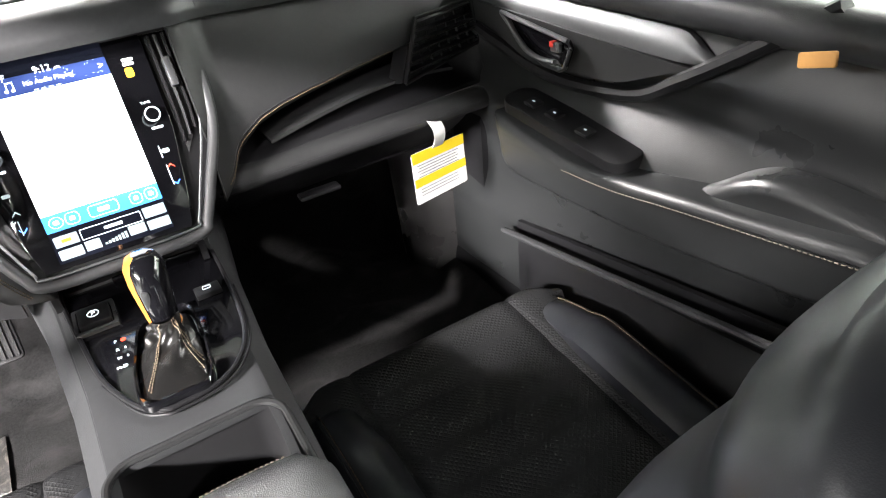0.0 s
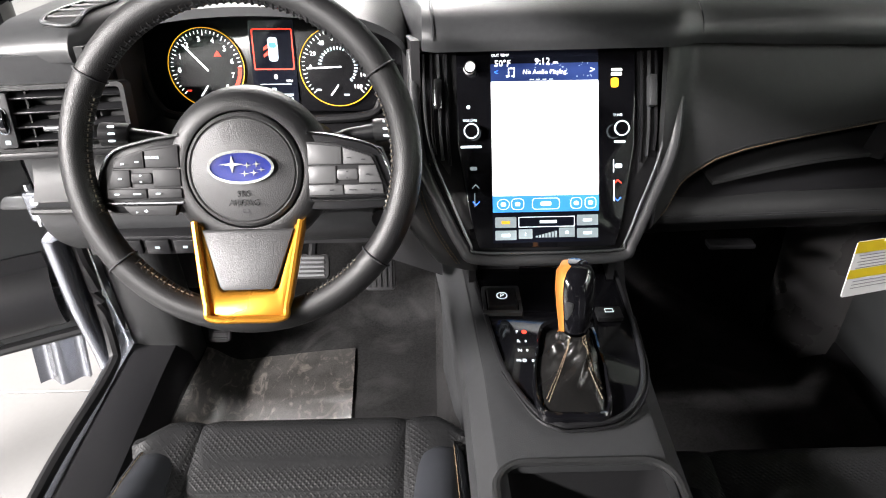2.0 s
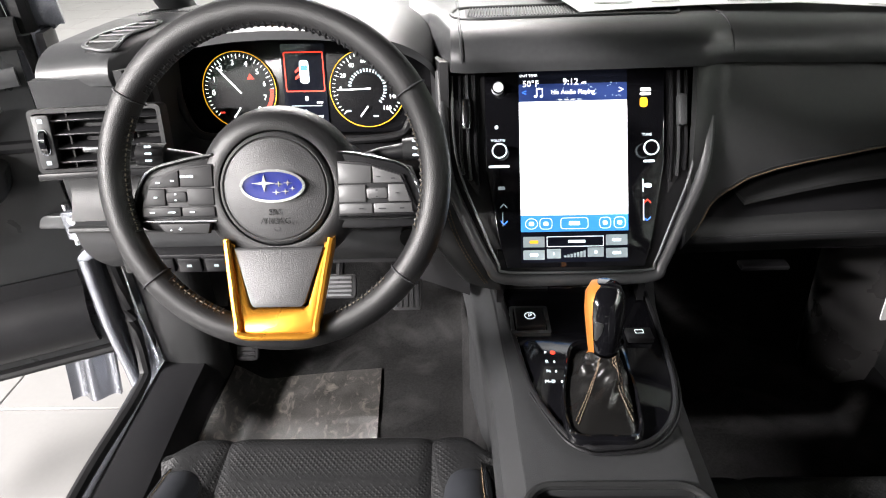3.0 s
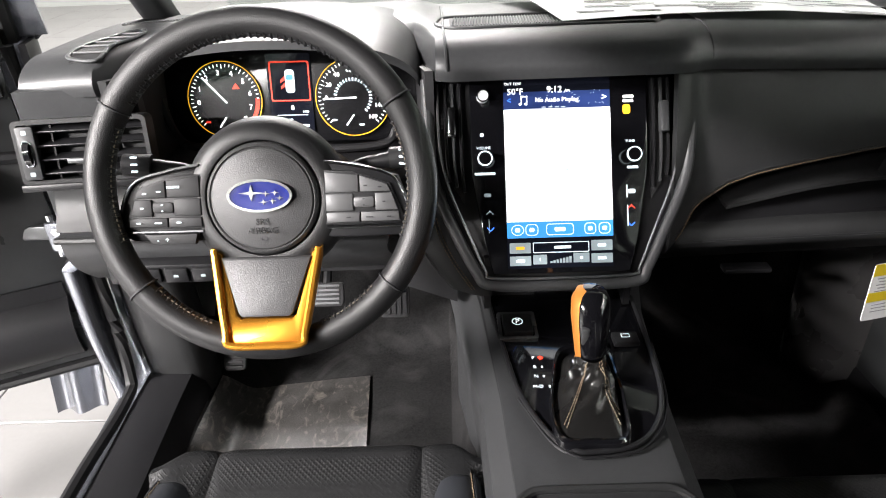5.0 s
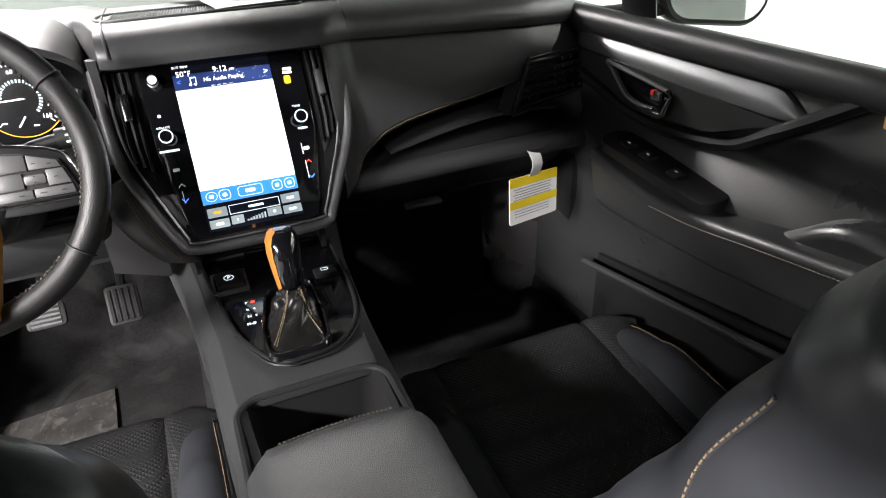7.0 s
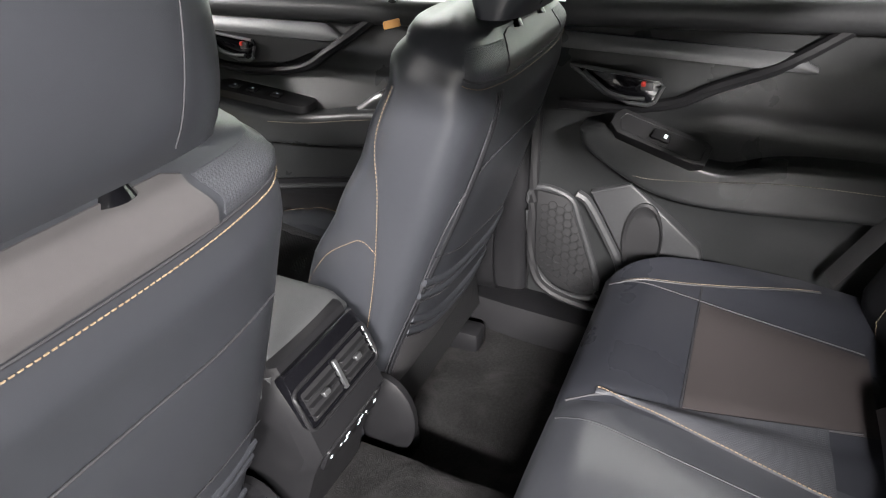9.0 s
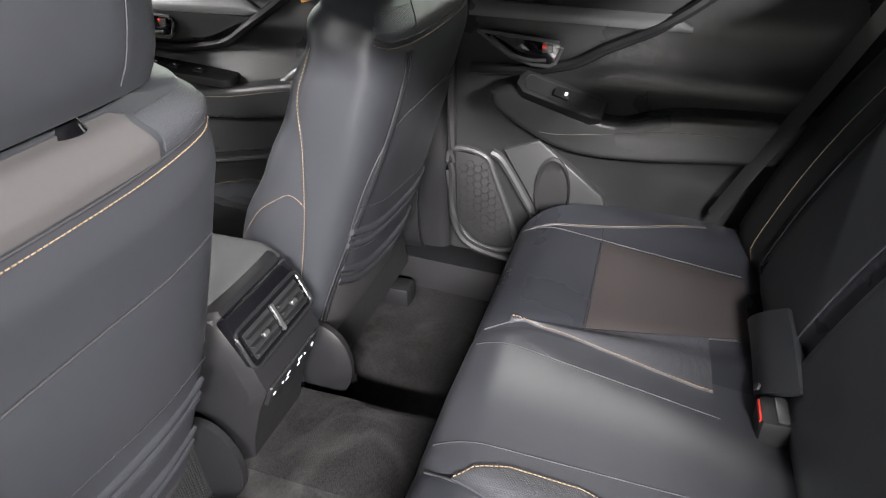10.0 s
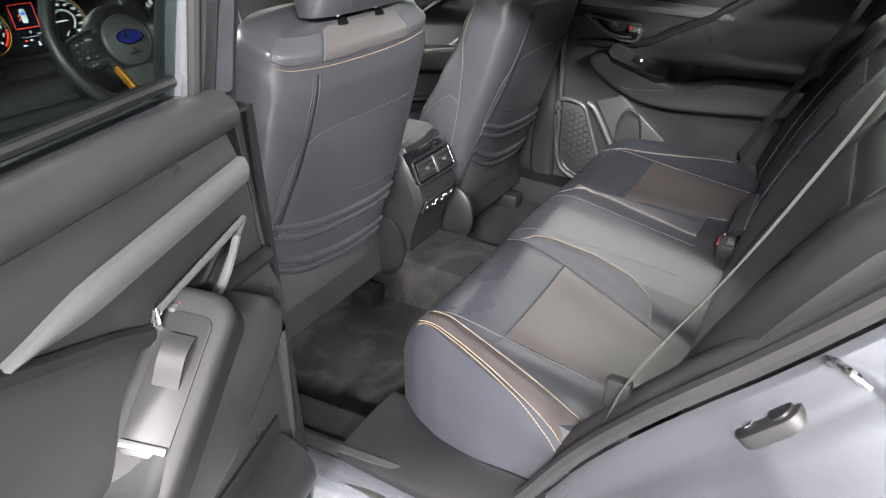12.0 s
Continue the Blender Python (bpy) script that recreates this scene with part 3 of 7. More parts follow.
    for dz, r in ((0.0, 0.011), (-0.03, 0.009)):
        band(0.392 + dz, 0.332 + dz, 0.312 + dz, r, leather, "fold", 0.005)
        band(0.379 + dz, 0.319 + dz, 0.3 + dz, 0.002, seam_mat, "fold_crease", 0.0072)
        band(0.31 + dz, 0.222 + dz, 0.2 + dz, r, leather, "fold", 0.005)
        band(0.297 + dz, 0.209 + dz, 0.188 + dz, 0.002, seam_mat, "fold_crease", 0.0072)
    # dark gathered bands that frame the back panel
    for sg in (-1,):
        strip_line = [(sg * 0.6, 0.7), (sg * 0.62, 0.64), (sg * 0.68, 0.52), (sg * 0.78, 0.38), (sg * 0.86, 0.24), (sg * 0.89, 0.1), (sg * 0.9, 0.02)]
        part("edge_band", tube(smooth_path(on_back(strip_line, 0.003), 8), 0.0075, 10, flat=0.45, up=tuple(-BACK_FWD), taper=lambda t: 0.3 + 0.7 * min(1, t * 4)), leather_black, seat, "dark folded leather band")
        for da in (-0.035, 0.035):
            part("seam", tube(smooth_path(on_back([(a + sg * da, s) for a, s in strip_line], 0.0022), 8), 0.0014, 6), seam_mat, seat)
        part("seam", tube(smooth_path(on_back([(sg * 0.8, 0.345), (sg * 0.72, 0.352), (sg * 0.64, 0.372)], 0.004), 6), 0.0014, 6), seam_mat, seat)
    # shoulder pieces under the headrest and its guides
    part("shoulder_panel", grid(lambda u, v: back_point(lerp(-0.53, 0.53, u), lerp(0.719, 0.766, v), cx) - BACK_FWD * 0.0022, 16, 8, 0.004, BACK_FWD), shoulder_mat, seat)
    for sg in (-1, 1):
        part("shoulder_patch", grid(lambda u, v: back_point(sg * lerp(0.57, 0.97, u), lerp(0.722, 0.757, v), cx) - BACK_FWD * 0.0016, 10, 8, 0.004, BACK_FWD), perf, seat)
    top = BACK_BASE + BACK_UP * 0.768 + BACK_FWD * 0.06 + V((cx, 0, 0))
    for dx in (-0.055, 0.055):
        bmg = bmesh.new()
        bmesh.ops.create_cone(bmg, cap_ends=True, segments=20, radius1=0.02, radius2=0.014, depth=0.012, matrix=Matrix.Translation(top + V((dx, 0, -0.004))))
        part("post_guide", bmg, piano, seat)
        part("post", tube([top + V((dx, 0, -0.02)), top + V((dx, 0.003, 0.07))], 0.006, 10), chrome, seat)
    hr = []
    for k, s in enumerate(np.linspace(0, 1, 15)):
        e = math.sin(math.pi * min(max(s, 0.02), 0.98)) ** 0.35
        z = top.z + 0.012 + 0.2 * s
        yy = top.y - 0.004 - 0.03 * s
        w, d = 0.162 * (0.86 + 0.14 * e) * (1 - 0.3 * s), 0.062 * (0.35 + 0.65 * e)
        hr.append([V((cx + w * math.copysign(abs(math.cos(a)) ** 0.55, math.cos(a)), yy + d * math.copysign(abs(math.sin(a)) ** 0.75, math.sin(a)), z)) for a in (2 * math.pi * i / 32 for i in range(32))])
    head = part("headrest", loft(hr), leather, seat, "dark grey padded headrest")
    for sg in (-1, 1):
        seam = [V((cx + sg * 0.078, top.y - 0.004 - 0.03 * s - 0.0635 * (0.35 + 0.65 * math.sin(math.pi * min(max(s, 0.02), 0.98)) ** 0.35) * 0.985, top.z + 0.012 + 0.2 * s)) for s in np.linspace(0.06, 0.9, 12)]
        part("seam", tube(seam, 0.0007, 6), seam_mat, head)
    # cushion
    def cush_z(x, y):
        t = (y + 0.8) / (nose_y + 0.8)
        z = 0.575 + 0.055 * t
        a = abs(x - cx) / 0.25
        z += 0.02 * step(0.62, 0.86, a) * (1 - 0.8 * step(0.92, 1.0, a)) * (1 - step(0.6, 1.0, t))
        z -= 0.006 * math.exp(-((a - 0.62) / 0.035) ** 2) + 0.005 * math.exp(-((t - 0.74) / 0.02) ** 2) * (a < 0.64)
        return z
    rows = []
    for k in range(49):
        u = k / 48
        x = cx + 0.25 * (2 * u - 1)
        edge = 1 - step(0.9, 1.0, abs(2 * u - 1))
        n = nose_y - 0.03 * step(0.8, 1.0, abs(2 * u - 1))
        row = [V((x, n - 0.02, 0.46)), V((x, n + 0.005, 0.52))]
        row += [V((x, n - 0.03 + 0.033 * math.cos(b), cush_z(x, n - 0.03) - 0.04 + 0.04 * math.sin(b))) for b in np.linspace(0, math.pi / 2, 7)]
        row += [V((x, y, cush_z(x, y) - 0.03 * (1 - edge))) for y in np.linspace(n - 0.045, -0.82, 34)]
        row += [V((x, -0.83, 0.46))]
        rows.append(row)
    part("cushion", loft(rows, closed=False, caps=False), weave, seat, "seat cushion in dark textured cloth")
    for sg in (-1, 1):
        def wing(u, v):
            y = lerp(nose_y - 0.05, -0.8, v)
            nose = (1 - step(0.0, 0.3, v))
            x = cx + sg * lerp(0.168 + 0.012 * nose, 0.264 - 0.012 * nose, u)
            crown = math.sin(math.pi * min(1, 0.12 + u * 0.88)) ** 0.7
            return V((x, y, cush_z(cx + sg * 0.15, y) + 0.004 + 0.05 * crown * (1 - 0.55 * nose) - 0.016 * nose - 0.05 * step(0.82, 1.0, u) - 0.05 * (1 - step(0.0, 0.045, v))))
        part("bolster", grid(wing, 18, 30, 0.09, (0, 0, -1)), leather, seat, "raised leatherette side bolster")
        ln = [wing(0.68, v) + V((0, 0, 0.001)) for v in np.linspace(0, 0.9, 26)]
        part("stitching", stitches(ln, V((0, 0, 1)), 0.006, 0.003, 0.0022, 0.001), thread, seat)["kind"] = "stuff"
        part("piping", tube([wing(0.74, v) + V((0, 0, 0.0008)) for v in np.linspace(0, 0.9, 26)], 0.002, 6), leather, seat)
    part("base_cover", box_bm(cx - 0.25, cx + 0.25, -0.8, -0.25, 0.42, 0.56, bevel=0.03), hard, seat)
    for dx in (-0.19, 0.165):
        part("rail", box_bm(cx + dx - 0.025, cx + dx + 0.025, -0.86, -0.2, 0.385, 0.43, bevel=0.006), hard, seat)
        part("rail_cover", box_bm(cx + dx - 0.03, cx + dx + 0.03, -0.87, -0.79, 0.39, 0.45, bevel=0.012), hard, seat, "black plastic rail end cover")
    part("hinge_cover", loft([[V((cx + inboard * (0.235 + dx), -0.84 + 0.065 * r * math.cos(a), 0.54 + 0.09 * r * math.sin(a))) for a in (2 * math.pi * i / 24 for i in range(24))] for dx, r in ((0, 1), (0.012, 1), (0.02, 0.85), (0.022, 0.5))]), hard, seat)
    return seat


shoulder_mat = material("shoulder_leather", (0.06, 0.057, 0.058), 0.4, grain=0.04, scale=1600, pattern="leather", vary=0.05, rough_vary=0.03)
board_mat = material("seat_back_board", (0.04, 0.039, 0.041), 0.55, grain=0.3, scale=700)
driver_seat = front_seat(-0.368, 1)
passenger_seat = front_seat(0.368, -1, -0.215)
passenger_seat.location.y -= 0.065
passenger_seat.location.x += 0.018
passenger_seat["label"] = "dark grey leatherette passenger seat with contrast stitching"

# ---------------- rear bench ----------------


def bench_edge(y):
    """Half the bench's width: its front corners are rounded off."""
    return line([(-1.7, 0.69), (-1.55, 0.688), (-1.42, 0.66), (-1.32, 0.625), (-1.25, 0.59), (-1.2, 0.555)], y)


def bench_z(x, y):
    """Height of the rear cushion's top."""
    t = (y + 1.27) / -0.4
    a = abs(x)
    z = 0.698 - 0.06 * t
    z += 0.022 * step(0.5, 0.62, a) - 0.012 * math.exp(-((a - 0.335) / 0.12) ** 2) * step(0.1, 0.5, t)
    z += 0.008 * math.exp(-(a / 0.1) ** 2)
    z -= 0.005 * math.exp(-((a - lerp(0.16, 0.27, t)) / 0.012) ** 2)
    z -= 0.06 * step(bench_edge(y) - 0.035, bench_edge(y) + 0.008, a)
    if y > -1.3:
        z -= 0.03 * ((y + 1.3) / 0.08) ** 2
    return z


def bench_top(x, y, lift=0.0):
    return V((x, y, bench_z(x, y) + lift))


bench = thing("rear_bench", (0, -1.5, 0.45), "dark grey leatherette rear bench seat with tan stitching", "rear seat")


def bench_block(x0, x1, mat, name, label):
    rows = []
    for k in range(29):
        def wide(y):
            a, b = (math.copysign(min(abs(e), bench_edge(y)), e) for e in (x0, x1))
            return lerp(a, b, k / 28)
        row = [V((wide(y), y, z)) for y, z in ((-1.215, 0.41), (-1.2, 0.5), (-1.2, 0.58), (-1.207, bench_z(wide(-1.207), -1.22) - 0.02))]
        row += [bench_top(wide(y), y) for y in np.linspace(-1.222, -1.32, 9)] + [bench_top(wide(y), y) for y in np.linspace(-1.34, -1.7, 18)]
        rows.append(row)
    rows = [[V((p.x, p.y, 0.41)) for p in rows[0]]] + rows + [[V((p.x, p.y, 0.41)) for p in rows[-1]]]
    return part(name, loft(rows, closed=False, caps=False), mat, bench, label)


bench_block(-0.69, -0.156, leather_rear, "cushion", "outer rear seat cushion in dark blue-grey leatherette")
bench_block(-0.156, 0.156, leather, "centre_cushion", "dark centre cushion of the rear bench")
bench_block(0.156, 0.69, leather_rear, "cushion", "outer rear seat cushion in dark blue-grey leatherette")
for sg in (-1, 1):
    def ins(u, v):
        y = lerp(-1.388, -1.665, v)
        return bench_top(sg * lerp(lerp(0.205, 0.305, v), lerp(0.495, 0.49, v), u), y, 0.004 - 0.003 * max(abs(2 * u - 1), abs(2 * v - 1)) ** 8)
    part("insert", grid(ins, 16, 16, 0.006, (0, 0, -1)), insert_mat, bench, "brownish grey leather seat insert")
    def wedge(u, v):
        y = lerp(-1.265, -1.592, v)
        inner = lerp(0.177, 0.132, min(1.0, (-1.276 - y) / 0.292)) if sg > 0 else line([(-1.592, 0.262), (-1.585, 0.225), (-1.566, 0.19), (-1.518, 0.15), (-1.425, 0.126), (-1.33, 0.13), (-1.29, 0.145), (-1.265, 0.166)], y)
        outer = line([(-1.592, 0.278), (-1.5, 0.241), (-1.39, 0.2), (-1.265, 0.168)], y)
        return bench_top(sg * lerp(inner, outer, u), y, 0.004 + 0.008 * math.sin(math.pi * u) * math.sin(math.pi * v))
    part("perforated_wedge", grid(wedge, 8, 30, 0.008, (0, 0, -1)), perf, bench, "perforated grey leather wedge")
    part("seam", tube([bench_top(sg * x, y, 0.001) for x, y in ((0.155, -1.225), (0.168, -1.265), (0.2, -1.39), (0.241, -1.5), (0.3, -1.64))], 0.0022, 6), seam_mat, bench)
    path = [wedge(0, v) + V((0, 0, 0.001)) for v in np.linspace(0, 1, 30)]
    part("stitching", stitches(path, V((0, 0, 1)), 0.0055, 0.0025, 0.002, 0.0008), thread, bench)["kind"] = "stuff"
    part("piping", tube([bench_top(sg * lerp(0.11, 0.078, t), lerp(-1.222, -1.6, t), 0.0) for t in np.linspace(0, 1, 24)], 0.0013, 6), piping_mat, bench)
    part("seam", tube([bench_top(sg * lerp(0.18, 0.54, t), -1.385, 0.0005) for t in np.linspace(0, 1, 20)], 0.002, 6), seam_mat, bench)
    part("seam", tube([bench_top(sg * 0.5, y, 0.0005) for y in np.linspace(-1.22, -1.66, 24)], 0.002, 6), seam_mat, bench)
    def arc(off):
        pts = smooth_path([(sg * (0.497 + off), -1.235, 0), (sg * (0.527 + off * 1.05), -1.34, 0), (sg * (0.565 + off * 1.1), -1.45, 0), (sg * (0.602 + off * 1.1), -1.54, 0), (sg * (0.622 + off * 1.1), -1.59, 0)], 10)
        return [bench_top(math.copysign(min(abs(p.x), bench_edge(p.y) - 0.004), p.x), p.y, 0.001) for p in pts]
    part("piping", tube(arc(0), 0.002, 6), piping_mat, bench)
    if sg < 0:
        inner_arc, outer_arc = arc(0.006), arc(0.05)
        part("edge_band", grid(lambda u, v: inner_arc[round(v * 40)].lerp(outer_arc[round(v * 40)], u) + V((0, 0, 0.0012 + 0.005 * math.sin(math.pi * u))), 8, 40, 0.004, (0, 0, -1)), insert_mat, bench, "brownish leather edge band")
    for off in ((0.003, 0.05, 0.058) if sg < 0 else (0.003,)):
        part("stitching", stitches(arc(off), V((0, 0, 1)), 0.0055, 0.003, 0.0018, 0.0008), thread_cream, bench)["kind"] = "stuff"

def bench_trim(u, v):
    y = lerp(-1.17, -1.68, u)
    top = 0.49 + 0.1 * step(0.1, 0.9, u)
    return V((-lerp(bench_edge(y) + 0.004, 0.738, step(0, 0.85, v)), y, lerp(top, 0.474 + 0.11 * step(0.55, 1, u), v) + 0.015 * math.sin(math.pi * v)))


setting("rear_sill_trim_west", grid(bench_trim, 26, 12, 0.01, (1, 0, 0)), sill_mat, "black plastic trim beside the rear cushion", "trim")

RB_BASE, RB_UP, RB_FWD = V((0, -1.715, 0.6)), V((0, -0.42, 0.908)), V((0, 0.908, 0.42))


def rear_back(x, s, lift=0.0):
    a = abs(x)
    f = 0.05 + 0.03 * math.sin(math.pi * min(1, max(0, s / 0.6))) + 0.035 * step(0.5, 0.62, a) * (1 - step(0.62, 0.7, a)) - 0.012 * math.exp(-((a - 0.17) / 0.012) ** 2)
    f -= 0.06 * step(0.5, 0.62, s) + 0.03 * (1 - step(0.0, 0.06, s))
    return RB_BASE + V((x, 0, 0)) + RB_UP * s + RB_FWD * (f + lift)


for x0, x1, mat, nm in ((-0.68, -0.49, leather_black, "back_bolster"), (-0.49, -0.165, leather_rear, "backrest"), (-0.165, 0.165, leather, "centre_backrest"), (0.165, 0.49, leather_rear, "backrest"), (0.49, 0.68, leather_black, "back_bolster")):
    part(nm, grid(lambda u, v: rear_back(lerp(x0, x1, u), lerp(-0.03, 0.63, v)), 24, 30, 0.1, -RB_FWD), mat, bench)
for sg in (-1, 1):
    part("back_insert", grid(lambda u, v: rear_back(sg * lerp(0.2, 0.46, u), lerp(0.02, 0.45, v), 0.003), 12, 16, 0.005, -RB_FWD), leather, bench, "dark leather backrest insert")
    part("seam", tube([rear_back(sg * 0.49, s, 0.001) for s in np.linspace(0, 0.55, 20)], 0.002, 6), seam_mat, bench)
    part("stitching", stitches([rear_back(sg * 0.55, s, 0.001) for s in np.linspace(0, 0.5, 30)], RB_FWD, 0.0055, 0.003, 0.0018, 0.0008), thread_cream, bench)["kind"] = "stuff"
    rows = []
    for s in np.linspace(0, 1, 10):
        e = math.sin(math.pi * min(max(s, 0.03), 0.97)) ** 0.35
        c = RB_BASE + RB_UP * (0.63 + 0.15 * s) + V((sg * 0.33, 0, 0))
        rows.append([c + V((0.13 * e * math.copysign(abs(math.cos(a)) ** 0.6, math.cos(a)), 0.05 * e * math.sin(a), 0)) for a in (2 * math.pi * i / 24 for i in range(24))])
    part("headrest", loft(rows), leather, bench)

# ---------------- steering wheel ----------------
wheel = thing("steering_wheel", (-0.37, -0.25, 1.06), "black leather steering wheel with copper-gold lower spoke", "steering wheel")
WM = axes((-0.367, -0.277, 1.078), (1, 0, 0), (0, 0.37, 0.93))


def wp(x, y, z=0.0):
    return WM @ V((x, y, z))


RX, RY, RISE = 0.1785, 0.1785, 0.0115
rim_path = [wp(RX * math.cos(a), RY * math.sin(a) + RISE) for a in (2 * math.pi * i / 72 for i in range(72))]
part("rim", tube(rim_path, 0.0165, 20, closed=True, up=tuple(WM.to_3x3() @ V((0, 0, 1)))), wheel_leather, wheel)
for deg in (31, 149, 218, 322):
    a = radians(deg)
    d = V((-math.sin(a), math.cos(a), 0))
    c = V((RX * math.cos(a), RY * math.sin(a) + RISE, 0))
    e = V((math.cos(a), math.sin(a), 0))
    loop = [WM @ (c + e * 0.0178 * math.cos(b) + V((0, 0, 0.0178 * math.sin(b)))) for b in (2 * math.pi * i / 16 for i in range(16))]
    part("rim_seam", tube(loop, 0.0011, 6, closed=True), seam_mat, wheel)
for a0, a1 in ((35, 145), (222, 248), (292, 318), (155, 200), (-20, 25)):
    pth = [wp((RX - 0.0158) * math.cos(radians(a)), (RY - 0.0158) * math.sin(radians(a)) + RISE, 0.0055) for a in np.linspace(a0, a1, 40)]
    part("stitching", stitches(pth, WM.to_3x3() @ V((0, 0, 1)), 0.004, 0.003, 0.0018, 0.001), seam_mat if a0 == 35 else thread_pale, wheel)["kind"] = "stuff"
    # gathered leather along the lacing
    bm = bmesh.new()
    for a in np.arange(a0, a1, 2.6):
        e = V((math.cos(radians(a)), math.sin(radians(a)), 0))
        c = V((RX * e.x, RY * e.y + RISE, 0))
        tube([WM @ (c - e * 0.0165 * math.cos(b) + V((0, 0, 0.0165 * math.sin(b)))) for b in (0.05, 0.25, 0.45, 0.62)], 0.0021, 6, bm=bm, taper=lambda t: 1 - 0.6 * t)
    part("lacing", bm, wheel_leather, wheel, "gathered black leather lacing")["kind"] = "stuff"
# hub and airbag cover
def turned(profile):
    return loft([[wp(r * math.cos(a), r * 0.99 * math.sin(a), z) for a in (2 * math.pi * i / 48 for i in range(48))] for r, z in profile])


part("hub_ring", turned(((0.084, -0.065), (0.092, -0.047), (0.0935, -0.029), (0.091, -0.018), (0.081, -0.008), (0.07, -0.005), (0.0655, -0.006), (0.064, -0.012), (0.02, -0.013))), wheel_leather, wheel, "black outer ring of the hub")
hub = part("hub", turned(((0.0635, -0.02), (0.0635, -0.007), (0.062, -0.003), (0.059, -0.001), (0.0575, -0.0025), (0.056, -0.0005), (0.04, 0.0038), (0.02, 0.006), (0.002, 0.0065))), hub_mat, wheel, "round grained grey airbag cover")
BM_ = WM @ Matrix.Translation((0, 0.004, 0.0065))
badge = part("badge", slab(oval(0.034, 0.0165, 32), 0.006, BM_ @ Matrix.Translation((0, 0, 0.0015))), badge_blue, wheel, "oval blue enamel badge with chrome rim")
part("badge_rim", ring(oval(0.036, 0.0182, 32), oval(0.033, 0.0155, 32), 0.004, BM_ @ Matrix.Translation((0, 0, 0.003))), chrome, badge)


def star(cx, cy, r):
    pts = []
    for i in range(8):
        rr = r if i % 2 == 0 else r * 0.22
        a = math.pi / 4 * i
        pts.append((cx + rr * math.cos(a) * 1.5, cy + rr * math.sin(a)))
    return pts


for cx, cy, r in ((-0.009, 0.003, 0.0095), (0.007, 0.002, 0.0035), (0.017, 0.003, 0.0035), (0.004, -0.007, 0.0035), (0.014, -0.006, 0.0035), (0.022, -0.003, 0.0028)):
    part("star", slab(star(cx, cy, r), 0.001, BM_ @ Matrix.Translation((0, 0, 0.003))), chrome, badge)
words("SRS\nAIRBAG", 0.0098, WM @ Matrix.Translation((0.001, -0.03, 0.0064)), gauge_face, hub)
part("horn_mark", ring(oval(0.004, 0.003, 10, 0.001, -0.044), oval(0.003, 0.002, 10, 0.001, -0.044), 0.001, WM @ Matrix.Translation((0, 0, 0.0032))), seam_mat, hub)
SPK = WM @ Matrix.Translation((0, 0, -0.016)) @ Matrix.Diagonal((1.0, 0.985, 1, 1))
satin_key = material("satin_grey_keys", (0.11, 0.11, 0.112), 0.4, metal=0.3, vary=0.03)
key_black = material("matt_black_keys", (0.008, 0.008, 0.009), 0.62, vary=0.03)
